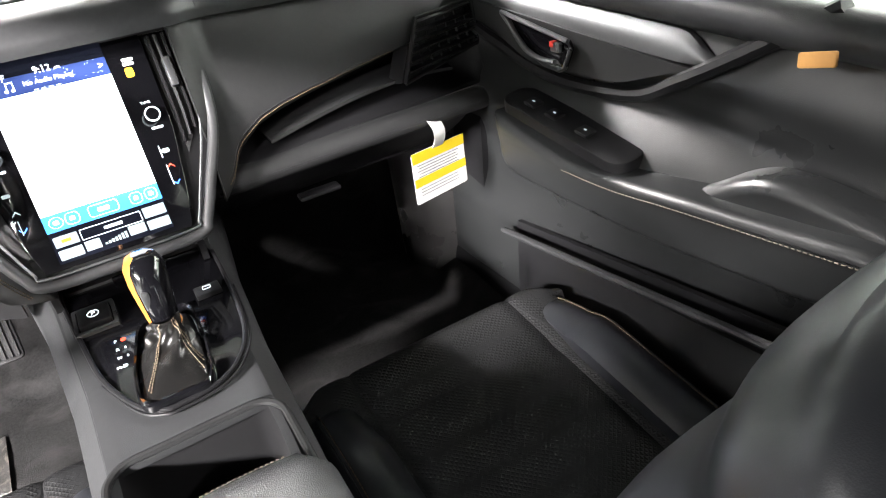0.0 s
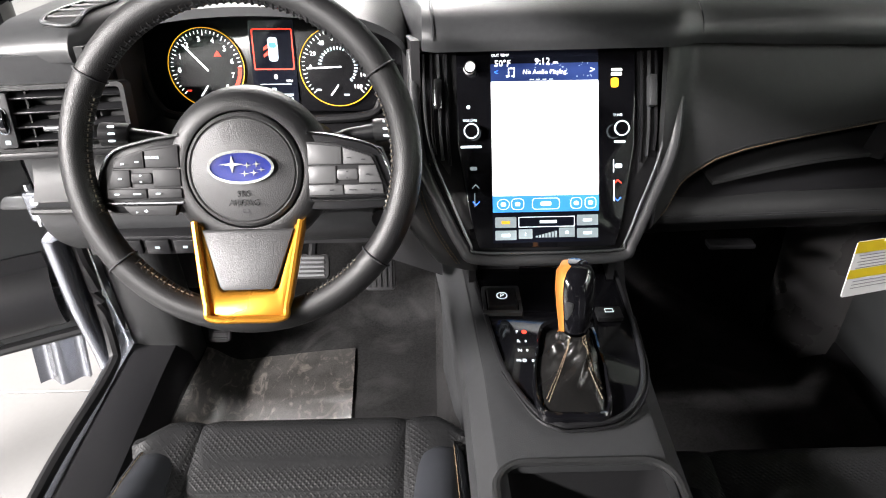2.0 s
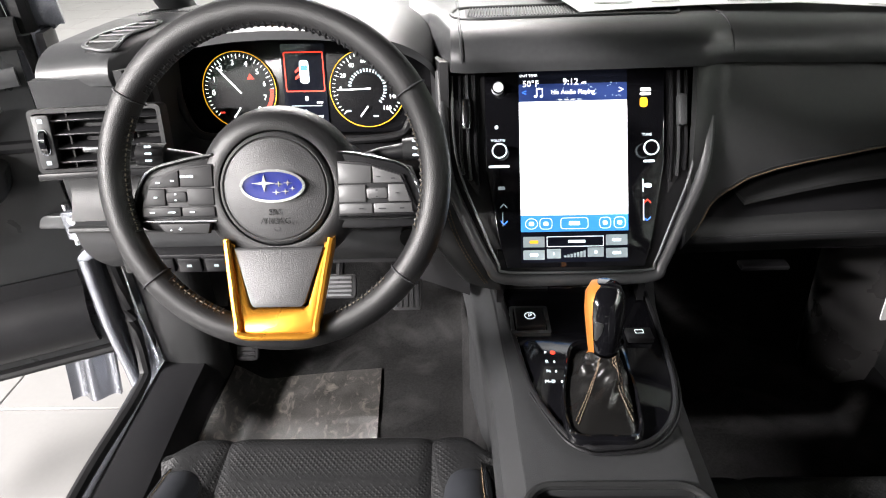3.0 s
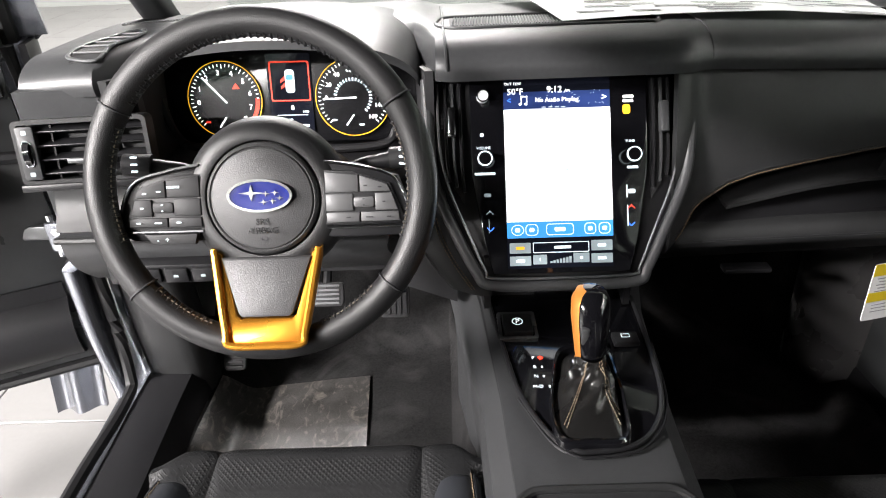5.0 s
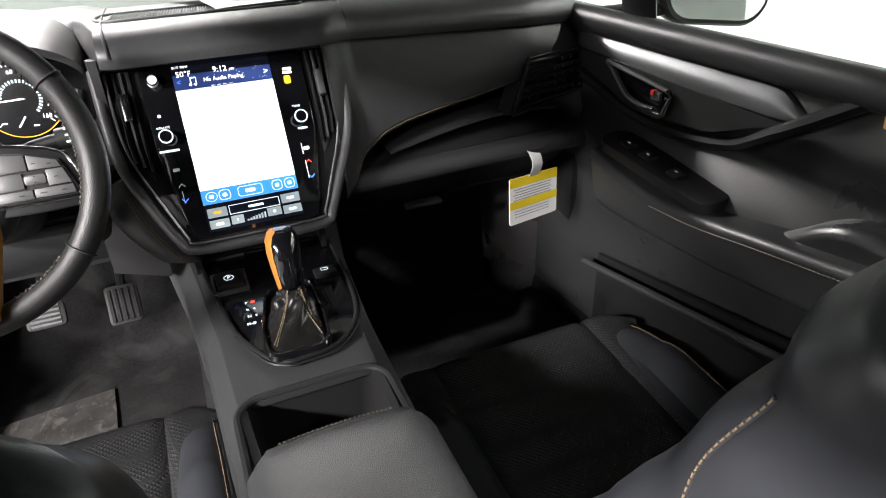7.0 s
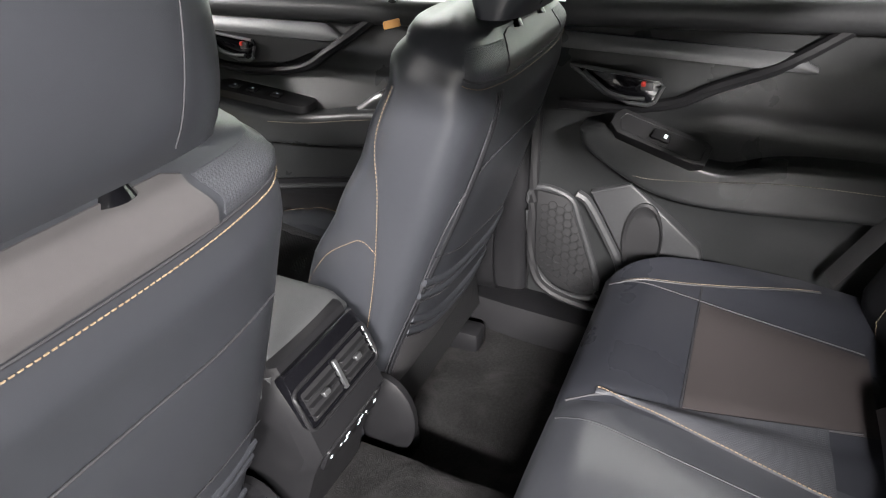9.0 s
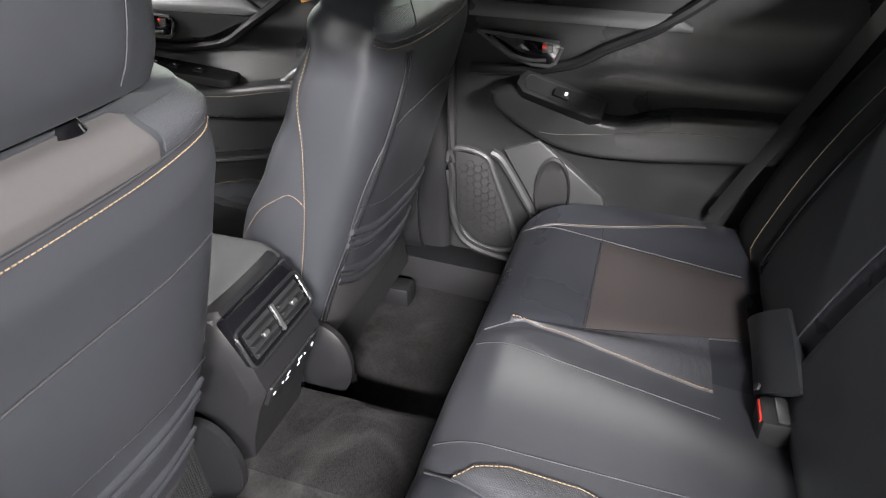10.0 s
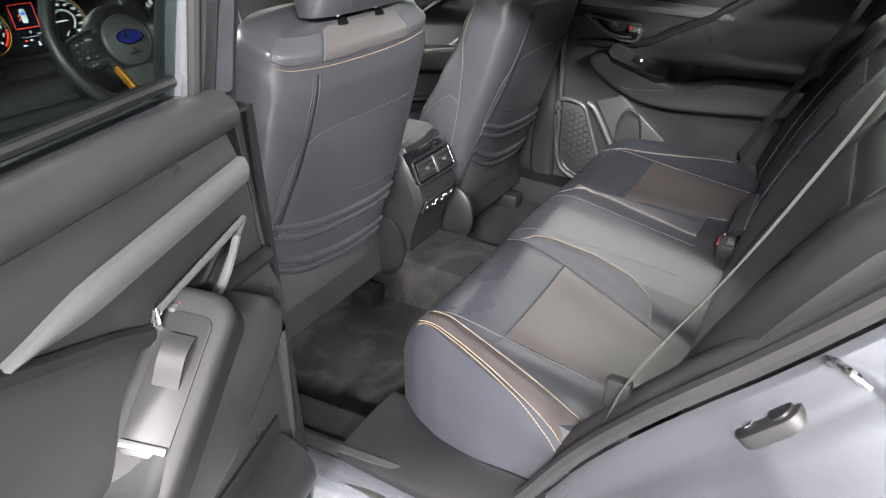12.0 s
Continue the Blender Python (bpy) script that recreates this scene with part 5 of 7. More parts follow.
for k in range(7):
    p = V((0.58 + 0.02 * k, 0.21 + 0.02 * k, 0))
    q = gtop(p.x, p.y, 0.004)
    part("slat", tube([q, q + V((0.03, -0.035, -0.002))], 0.003, 6), rubber, dm)

# ---------------- centre screen ----------------
stack = thing("infotainment_unit", (0, -0.06, 1.0), "tall piano-black centre unit with portrait touchscreen", "infotainment unit")
SM = axes((0, -0.0665, 1.008), (1, 0, 0), (0, 0.482, 0.876))


def sm(x, y, z=0.0):
    return SM @ V((x, y, z))


body_pts = [(-0.183, 0.14), (0.19, 0.14), (0.187, 0.04), (0.172, -0.03), (0.125, -0.135), (0.108, -0.152), (-0.105, -0.152), (-0.122, -0.135), (-0.168, -0.03), (-0.182, 0.04)]
part("glass_panel", slab([(-0.125, 0.137), (0.13, 0.137), (0.128, 0.0), (0.112, -0.1), (0.1, -0.145), (-0.097, -0.145), (-0.109, -0.1), (-0.125, 0.0)], 0.02, SM, 0.002), piano, stack, "glossy black screen surround")
part("housing", slab(body_pts, 0.06, SM @ Matrix.Translation((0, 0, -0.012)), 0.004), hard, stack)
rimr = smooth_path([sm(x, y, 0.002) for x, y in ((0.192, 0.138), (0.19, 0.05), (0.18, -0.015), (0.15, -0.085), (0.124, -0.14), (0.105, -0.16), (0.0, -0.163), (-0.1, -0.16), (-0.122, -0.14), (-0.15, -0.085), (-0.178, -0.015), (-0.185, 0.05), (-0.187, 0.138))], 8)
part("frame", tube(rimr, 0.0085, 10), soft, stack, "grey outer frame of the centre unit")
part("chrome_line", tube([p + SM.to_3x3() @ V((0, 0, 0.006)) for p in smooth_path([sm(x, y, 0.002) for x, y in ((0.176, 0.13), (0.172, 0.04), (0.16, -0.02), (0.132, -0.09), (0.112, -0.138), (0.1, -0.15), (0.0, -0.152), (-0.098, -0.15), (-0.11, -0.138), (-0.13, -0.09), (-0.158, -0.02), (-0.17, 0.04), (-0.172, 0.13))], 8)], 0.002, 6), satin, stack)
# side vents of the unit
for sg in (-1, 1):
    sv = part("side_vent", slab([(sg * 0.133, 0.134), (sg * 0.17, 0.134), (sg * 0.166, 0.03), (sg * 0.152, -0.015), (sg * 0.136, -0.04)], 0.02, SM @ Matrix.Translation((0, 0, -0.008))), rubber, stack, "vertical slatted air vent")
    for k in range(3):
        x0 = sg * (0.14 + 0.0105 * k)
        part("slat", tube([sm(x0, 0.132, -0.003), sm(x0 - sg * 0.001, 0.02 - 0.0 * k, -0.003), sm(x0 - sg * 0.004, -0.025 + 0.008 * k, -0.003)], 0.0024, 6, flat=1.8), hard if k != 1 else satin, sv)
    bm = bmesh.new()
    box(bm, -0.006, 0.006, -0.022, 0.022, -0.004, 0.012, 0.003, 2, SM @ Matrix.Translation((sg * 0.152, 0.075, 0)))
    part("vent_knob", bm, satin if sg > 0 else chrome, sv)
# display
disp = part("display", slab(round_rect(0.153, 0.275, 0.001), 0.001, SM @ Matrix.Translation((0, 0, 0.0006))), glow_dark, stack, "lit portrait touchscreen")


def pane(x0, x1, y0, y1, mat, name="area", lift=0.0010, r=0.001):
    return part(name, slab(round_rect(x1 - x0, y1 - y0, r, 2, (x0 + x1) / 2, (y0 + y1) / 2), 0.0004, SM @ Matrix.Translation((0, 0, lift))), mat, disp)


def px(x, y):
    """From shares of the display (0 to 1 across, 0 to 1 down) to the panel."""
    return -0.0765 + 0.153 * x, 0.1375 - 0.275 * y


def area(x0, x1, y0, y1, mat, name="area", lift=0.0010, r=0.001):
    a, b = px(x0, y0), px(x1, y1)
    return pane(a[0], b[0], b[1], a[1], mat, name, lift, r)


def say(text, x, y, size, mat=None, name="lettering", parent=None, lift=0.0013):
    a = px(x, y)
    return words(text, size, SM @ Matrix.Translation((a[0], a[1], lift)), mat or glow_white, parent or disp, name)


area(0, 1, 0.075, 0.165, glow_navy, "header")
area(0, 1, 0.0, 0.075, glow_dark, "status_strip")
area(0.0, 1, 0.165, 0.755, glow_map, "map_area")
area(0, 1, 0.755, 0.84, glow_blue, "menu_bar")
area(0, 1, 0.845, 0.998, glow_dark, "climate_bar", 0.0009)
say("50°F", 0.11, 0.075, 0.0125), say("OUT TEMP", 0.09, 0.033, 0.0052), say("9:12", 0.48, 0.068, 0.013), say("AM", 0.6, 0.075, 0.005)
say("No Audio Playing", 0.5, 0.12, 0.0088), say("<", 0.05, 0.12, 0.012, glow_sky), say(">", 0.945, 0.115, 0.013)
nx, ny = px(0.19, 0.12)
for dx in (-0.004, 0.004):
    part("music_note", slab(oval(0.0022, 0.0017, 10, nx + dx - 0.001, ny - 0.005), 0.0003, SM @ Matrix.Translation((0, 0, 0.0014))), glow_white, disp)
    pane(nx + dx, nx + dx + 0.001, ny - 0.005, ny + 0.006, glow_white, "music_note", 0.0014, 0.0003)
pane(nx - 0.004, nx + 0.005, ny + 0.005, ny + 0.0065, glow_white, "music_note", 0.0014, 0.0003)
for k in range(4):
    area(0.36 + 0.06 * k, 0.4 + 0.06 * k, 0.155, 0.159, glow_pale, "page_dot", 0.0013)
random.seed(4)
for k in range(26):
    x, y = random.uniform(0.3, 0.98), random.uniform(0.07, 0.155)
    area(x, x + 0.006, y, y + 0.003, glow_pale, "star_dot", 0.0012, 0.0001)
for x, y, w in ((0.57, 0.48, 0.02), (0.08, 0.56, 0.01), (0.09, 0.64, 0.008)):
    area(x, x + w, y, y + w * 0.5, glow_grey if w < 0.02 else material("lit_green", (0.1, 0.6, 0.35), emit=0.8, vary=0), "map_mark", 0.0013, 0.0003)
for x, w in ((0.1, 0.06), (0.235, 0.06), (0.5, 0.13), (0.785, 0.055), (0.92, 0.055)):
    a = px(x, 0.798)
    hw = w * 0.153
    part("menu_icon", ring(round_rect(hw * 2, 0.0165, 0.0045 if w > 0.1 else 0.0055, 4, *a) if w != 0.06 or x > 0.2 else oval(hw, 0.008, 20, *a), round_rect(hw * 2 - 0.002, 0.0145, 0.004 if w > 0.1 else 0.005, 4, *a) if w != 0.06 or x > 0.2 else oval(hw - 0.001, 0.007, 20, *a), 0.0003, SM @ Matrix.Translation((0, 0, 0.0014))), glow_pale, disp)
    part("menu_icon", slab(round_rect(hw * 0.8, 0.006, 0.002, 3, *a), 0.0003, SM @ Matrix.Translation((0, 0, 0.0014))), glow_pale, disp)
for x0, x1, y0, y1 in ((0.02, 0.22, 0.865, 0.92), (0.79, 0.99, 0.86, 0.915), (0.02, 0.22, 0.935, 0.985), (0.24, 0.37, 0.93, 0.98), (0.62, 0.77, 0.925, 0.975), (0.79, 0.99, 0.93, 0.98)):
    area(x0, x1, y0, y1, glow_grey, "climate_key", 0.0012)
    area(x0 + 0.06, x1 - 0.06, (y0 + y1) / 2 - 0.008, (y0 + y1) / 2 + 0.008, glow_pale if x0 != 0.02 or y0 > 0.9 else glow_amber, "key_mark", 0.0015)
a = px(0.24, 0.865)
b = px(0.77, 0.92)
part("climate_window", ring(round_rect(b[0] - a[0], a[1] - b[1], 0.001, 2, (a[0] + b[0]) / 2, (a[1] + b[1]) / 2), round_rect(b[0] - a[0] - 0.002, a[1] - b[1] - 0.002, 0.001, 2, (a[0] + b[0]) / 2, (a[1] + b[1]) / 2), 0.0003, SM @ Matrix.Translation((0, 0, 0.0014))), glow_pale, disp)
area(0.44, 0.6, 0.885, 0.9, glow_pale, "seat_mark", 0.0014)
for k in range(7):
    area(0.4 + 0.03 * k, 0.422 + 0.03 * k, 0.965 - 0.004 * k, 0.975, glow_grey, "fan_step", 0.0014, 0.0003)


def lettering(text, x, y, size, mat=None):
    return words(text, size, SM @ Matrix.Translation((x, y, 0.0006)), mat or glow_pale, stack)


def knob(x, y, r, mat_rim, mat_face):
    bm = bmesh.new()
    bmesh.ops.create_cone(bm, cap_ends=True, segments=28, radius1=r, radius2=r * 0.88, depth=0.014, matrix=SM @ Matrix.Translation((x, y, 0.007)))
    k = part("knob", bm, mat_face, stack)
    part("knob_ring", ring(oval(r * 1.02, r * 1.02, 28, x, y), oval(r * 0.86, r * 0.86, 28, x, y), 0.003, SM @ Matrix.Translation((0, 0, 0.0145))), mat_rim, k)


knob(-0.106, 0.022, 0.0105, glow_pale, piano), knob(0.1065, 0.022, 0.0105, glow_pale, piano)
knob(-0.1065, 0.111, 0.0085, chrome, white_plastic)
lettering("VOLUME", -0.107, 0.038, 0.0052), lettering("TUNE", 0.104, 0.042, 0.0052)
for x, y, w, h, mt in ((-0.106, 0.001, 0.03, 0.0035, glow_pale), (0.107, 0.0045, 0.016, 0.0035, glow_pale), (-0.109, 0.057, 0.005, 0.005, glow_pale), (0.1025, 0.1, 0.015, 0.004, glow_white), (0.103, 0.106, 0.015, 0.004, glow_white), (0.1, 0.088, 0.011, 0.014, glow_amber),
                       (-0.103, -0.03, 0.01, 0.005, glow_grey), (0.105, -0.03, 0.01, 0.006, glow_pale), (0.098, -0.03, 0.0012, 0.018, glow_pale), (0.0985, -0.065, 0.0012, 0.03, glow_pale), (-0.102, -0.075, 0.001, 0.02, glow_grey)):
    part("mark", slab(round_rect(w, h, min(w, h) * 0.3, 2, x, y), 0.0004, SM @ Matrix.Translation((0, 0, 0.0006))), mt, stack)
for x, y, s, mt in ((0.104, -0.052, 1, glow_red), (0.1035, -0.078, -1, glow_sky), (-0.1, -0.08, -1, glow_sky), (-0.1005, -0.055, 1, glow_grey)):
    part("arrow", slab([(x - 0.005, y - 0.002 * s), (x, y + 0.003 * s), (x + 0.005, y - 0.002 * s), (x + 0.005, y - 0.0038 * s), (x, y + 0.001 * s), (x - 0.005, y - 0.0038 * s)][::s], 0.0004, SM @ Matrix.Translation((0, 0, 0.0006))), mt, stack)

# ---------------- instruments ----------------
cluster = thing("instrument_cluster", (-0.41, 0.1, 1.08), "lit instrument cluster with two orange-ringed dials", "instrument cluster")
CM = axes((-0.409, 0.098, 1.086), (1, -0.04, 0), (0, 0.2, 0.98))


def cface(x, y, z=0.0):
    return CM @ Matrix.Translation((x, y, z))


part("backplate", slab([(-0.2, 0.075), (0.2, 0.075), (0.215, -0.03), (0.18, -0.075), (-0.18, -0.075), (-0.215, -0.03)], 0.02, CM, 0.003), gauge_face, cluster)
part("lower_bezel", tube([CM @ V(p) for p in smooth_path([(-0.21, 0.0, 0.01), (-0.19, -0.06, 0.012), (-0.15, -0.08, 0.014), (0, -0.085, 0.016), (0.14, -0.08, 0.014), (0.17, -0.055, 0.012), (0.19, 0.0, 0.01)], 6)], 0.007, 8), hard, cluster)
for cx, hand, nums in ((-0.106, 132, "12345678"), (0.102, 182, "")):
    g = part("dial", slab(oval(0.06, 0.06, 40, cx, -0.005), 0.004, CM @ Matrix.Translation((0, 0, 0.004))), gauge_face, cluster, "round dial with orange ring")
    part("dial_ring", ring(oval(0.0608, 0.0608, 48, cx, -0.005), oval(0.0597, 0.0597, 48, cx, -0.005), 0.0006, CM @ Matrix.Translation((0, 0, 0.0055))), glow_amber, g)
    bm = bmesh.new()
    n = 41
    for k in range(n):
        a = radians(225 - 270 * k / (n - 1))
        ln = 0.007 if k % 5 == 0 else 0.004
        if cx < 0 and k > 33:
            continue
        box(bm, 0.056 - ln, 0.056, -0.0005, 0.0005, 0, 0.0004, 0, 1, cface(cx, -0.005, 0.0045) @ pose(0, 0, 0, 0, 0, math.degrees(a)))
    part("scale", bm, glow_white, g)
    if cx < 0:
        bm = bmesh.new()
        for k in range(16):
            a = radians(0 - 45 * k / 15)
            box(bm, 0.05, 0.056, -0.0012, 0.0012, 0, 0.0004, 0, 1, cface(cx, -0.005, 0.0045) @ pose(0, 0, 0, 0, 0, math.degrees(a)))
        part("red_zone", bm, glow_red, g)
        for k in range(9):
            a = radians(185 - 230 * k / 8)
            words(str(k), 0.0115, cface(cx + 0.043 * math.cos(a), -0.005 + 0.043 * math.sin(a), 0.005), glow_white, g, "numeral")
    else:
        for k, tx in enumerate(("0", "20", "40", "60", "80", "100", "120", "140", "160")):
            a = radians(180 - 225 * k / 8)
            words(tx, 0.0095, cface(cx + 0.043 * math.cos(a), -0.005 + 0.043 * math.sin(a), 0.005), glow_white, g, "numeral")
        bm = bmesh.new()
        for k in range(22):
            a = radians(170 - 215 * k / 21)
            box(bm, 0.026, 0.031, -0.0012, 0.0012, 0, 0.0004, 0, 1, cface(cx, -0.005, 0.0045) @ pose(0, 0, 0, 0, 0, math.degrees(a)))
        part("inner_scale", bm, glow_pale, g)
    bm = bmesh.new()
    box(bm, -0.006, 0.048, -0.0011, 0.0011, 0, 0.001, 0, 1, cface(cx, -0.005, 0.008) @ pose(0, 0, 0, 0, 0, hand))
    part("needle", bm, glow_white, g)
    bm = bmesh.new()
    box(bm, 0, 0.02, -0.001, 0.001, 0, 0.001, 0, 1, cface(cx - 0.012, -0.048, 0.008) @ pose(0, 0, 0, 0, 0, 52))
    part("small_needle", bm, glow_white, g)
    for dx in (-0.032, 0.012):
        part("mark", slab(round_rect(0.008, 0.0025, 0.0005, 2, cx + dx, -0.04 - 0.008 * (dx > 0)), 0.0003, CM @ Matrix.Translation((0, 0, 0.0055))), glow_red if dx < 0 and cx < 0 else glow_pale, g)
cd = part("centre_display", slab(round_rect(0.07, 0.125, 0.002, 2, 0.001, 0.002), 0.003, CM @ Matrix.Translation((0, 0, 0.003))), glow_dark, cluster, "small lit centre display")
part("alert_frame", ring(round_rect(0.064, 0.062, 0.003, 3, 0.002, 0.022), round_rect(0.06, 0.058, 0.002, 3, 0.002, 0.022), 0.0004, CM @ Matrix.Translation((0, 0, 0.004))), glow_red, cd)
part("car_symbol", slab(round_rect(0.015, 0.036, 0.005, 4, 0.002, 0.022), 0.0004, CM @ Matrix.Translation((0, 0, 0.0038))), glow_pale, cd)
part("car_symbol", slab(round_rect(0.011, 0.008, 0.002, 4, 0.002, 0.028), 0.0004, CM @ Matrix.Translation((0, 0, 0.0042))), glow_sky, cd)
part("open_door_symbol", slab([(-0.006, 0.03), (-0.013, 0.024), (-0.013, 0.02), (-0.006, 0.024)], 0.0004, CM @ Matrix.Translation((0, 0, 0.0042))), glow_red, cd)
part("open_door_symbol", slab([(-0.006, 0.02), (-0.013, 0.014), (-0.013, 0.01), (-0.006, 0.014)], 0.0004, CM @ Matrix.Translation((0, 0, 0.0042))), glow_red, cd)
words("0", 0.011, cface(0.003, -0.02, 0.004), glow_white, cd, "numeral")
words("MPH", 0.005, cface(0.024, -0.026, 0.004), glow_white, cd)
part("mark", slab(round_rect(0.05, 0.0008, 0.0003, 2, 0.002, -0.031), 0.0003, CM @ Matrix.Translation((0, 0, 0.004))), glow_pale, cd)
for x, y, w, mt in ((-0.016, -0.04, 0.008, glow_red), (-0.002, -0.039, 0.007, glow_pale), (0.02, -0.048, 0.016, glow_pale), (0.02, -0.054, 0.016, glow_pale), (-0.022, -0.051, 0.012, glow_pale)):
    part("mark", slab(round_rect(w, 0.004 if w < 0.012 else 0.0035, 0.001, 2, x, y), 0.0003, CM @ Matrix.Translation((0, 0, 0.004))), mt, cd)
part("warning_light", slab([(-0.086, 0.021), (-0.092, 0.012), (-0.08, 0.012)], 0.0004, CM @ Matrix.Translation((0, 0, 0.0055))), glow_red, cluster)

# ---------------- centre console ----------------
console = thing("centre_console", (0, -0.5, 0.5), "dark grey padded centre console with piano-black shifter plate", "centre console")


def top_z(y):
    return line([(-0.9, 0.79), (-0.45, 0.785), (-0.35, 0.785), (-0.1, 0.802), (0.0, 0.83), (0.1, 0.86)], y)


def half_w(y):
    return line([(-0.95, 0.09), (-0.5, 0.112), (-0.3, 0.118), (-0.1, 0.134), (0.0, 0.15), (0.1, 0.165)], y)


def side(sg):
    def f(u, v):
        y = lerp(0.08, -0.81, u)
        w = half_w(y)
        zt, zb = top_z(y), 0.45
        z = lerp(zt, zb, v)
        x = w + 0.012 * math.sin(math.pi * min(1, v * 2.2)) * (1 - v) - 0.018 * (1 - step(0, 0.06, v)) - 0.012 * step(0.2, 0.7, v)
        return V((sg * x, y, z))
    return f


for sg in (-1, 1):
    part("side_panel", grid(side(sg), 40, 16, 0.01, (-sg, 0, 0)), soft, console, "grey padded console side")
    pts = [side(sg)(u, 0.05) + V((sg * -0.012, 0, 0.006)) for u in np.linspace(0.44, 0.58, 14)]
    for off in (0, 0.007):
        part("stitching", stitches([p + V((-sg * (0.016 + off), 0, 0.001)) for p in pts], V((0, 0, 1)), 0.005, 0.0025, 0.0018, 0.001), seam_mat, console)["kind"] = "stuff"


def con_top(x, y):
    return V((x, y, top_z(y) + 0.002 - 0.02 * step(0.8, 1.0, abs(x) / half_w(y))))


part("top", grid(lambda u, v: con_top(lerp(-1, 1, u) * half_w(lerp(0.02, -0.445, v)), lerp(0.02, -0.445, v)), 24, 30, 0.01, (0, 0, -1)), soft, console)
# storage tray with an open bin
def rim_shape(k):
    return [V((x, y, 0)) for x, y in round_rect(0.2, 0.2, 0.035, 8, 0, -0.54)]
rim = [V((p.x, p.y, top_z(p.y) + 0.004)) for p in rim_shape(0)]
part("bin_rim", tube(rim, 0.005, 8, True), soft_dark, console)
part("bin", loft([rim, [V((p.x * 0.94, lerp(p.y, -0.53, 0.06), 0.64)) for p in rim], [V((p.x * 0.5, lerp(p.y, -0.53, 0.5), 0.635)) for p in rim], [V((p.x * 0.02, -0.53 + (p.y + 0.53) * 0.02, 0.635)) for p in rim]], caps=False), rubber, console, "deep black storage bin")
# shifter plate
plate = [(-0.1, -0.04), (0.105, -0.04), (0.118, -0.1), (0.115, -0.2), (0.106, -0.3), (0.085, -0.355), (0.05, -0.387), (0.0, -0.395), (-0.02, -0.392), (-0.045, -0.37), (-0.075, -0.3), (-0.09, -0.2), (-0.102, -0.1)]
PM = axes((0, 0, 0.8135), (1, 0, 0), (0, 1, 0.045))
part("shifter_plate", slab(plate, 0.012, PM, 0.003), piano, console, "glossy black shifter plate")
prim = smooth_path([PM @ V((x, y, 0.001)) for x, y in plate[2:] + [plate[0]]], 6)
part("plate_trim", tube(prim, 0.0035, 8), hard, console)
part("plate_trim", tube(smooth_path([PM @ V((x * 1.045, y * 1.012 - 0.002, -0.001)) for x, y in plate[3:11]], 6), 0.002, 6), hard, console)
# front tray below the screen
part("front_tray", box_bm(-0.095, 0.1, -0.085, 0.03, 0.8, 0.815, bevel=0.003), rubber, console)
part("tray_wall", box_bm(-0.1, 0.105, 0.02, 0.04, 0.8, 0.9, bevel=0.004), rubber, console)
part("tray_lip", box_bm(-0.03, 0.1, -0.092, -0.084, 0.808, 0.818, bevel=0.002), piano, console)
for sg in (-1, 1):
    part("tray_cheek", grid(lambda u, v: V((sg * (0.1 + 0.012 * u), lerp(-0.12, 0.03, u), lerp(0.81, 0.9, v))), 6, 6, 0.01, (sg, 0, 0)), hard, console)
for x in (-0.02, 0.005):
    part("socket", slab(round_rect(0.014, 0.008, 0.003, 3, x, 0.86), 0.004, axes((0, 0.0195, 0), (1, 0, 0), (0, 0, 1))), satin, console)
words("3.0A", 0.008, axes((0.0, 0.0185, 0.845), (1, 0, 0), (0, 0, 1)), glow_pale, console)
# parking brake key, drive-mode key, gear letters
pk = part("parking_brake_key", box_bm(-0.086, -0.044, -0.19, -0.145, 0.806, 0.8185, bevel=0.003), hard, console)
words("P", 0.012, axes((-0.065, -0.167, 0.8185), (1, 0, 0), (0, 1, 0.04)), glow_pale, pk)
part("key_mark", ring(oval(0.008, 0.008, 20), oval(0.0068, 0.0068, 20), 0.0004, axes((-0.065, -0.167, 0.8192), (1, 0, 0), (0, 1, 0.04))), glow_pale, pk)
part("parking_brake_frame", ring(round_rect(0.056, 0.062, 0.004, 3), round_rect(0.046, 0.05, 0.003, 3), 0.006, axes((-0.065, -0.167, 0.8125), (1, 0, 0), (0, 1, 0.045))), satin, console)
for x0 in (0.066,):
    k2 = part("mode_key", box_bm(x0, x0 + 0.036, -0.215, -0.19, 0.804, 0.813, bevel=0.002), hard, console)
    part("key_mark", ring(round_rect(0.012, 0.008, 0.001, 2, x0 + 0.018, -0.2), round_rect(0.0105, 0.0065, 0.001, 2, x0 + 0.018, -0.2), 0.0004, axes((0, 0, 0.8135), (1, 0, 0), (0, 1, 0))), glow_pale, k2)
for tx, y, mt in (("P", -0.232, glow_pale), ("R", -0.25, glow_pale), ("N", -0.268, glow_pale), ("M-D", -0.287, glow_pale)):
    words(tx, 0.0075, PM @ Matrix.Translation((-0.05 if tx != "M-D" else -0.05, y, 0.0004)), mt, console, "gear_letter")
    part("gear_light", slab(round_rect(0.0022, 0.004, 0.0008, 2, -0.04 if tx != "M-D" else -0.035, y), 0.0003, PM @ Matrix.Translation((0, 0, 0.0006))), glow_pale if tx != "P" else glow_red, console)
part("gear_light", slab(oval(0.0036, 0.0036, 14, -0.04, -0.232), 0.0003, PM @ Matrix.Translation((0, 0, 0.0008))), glow_red, console, "lit red park light")

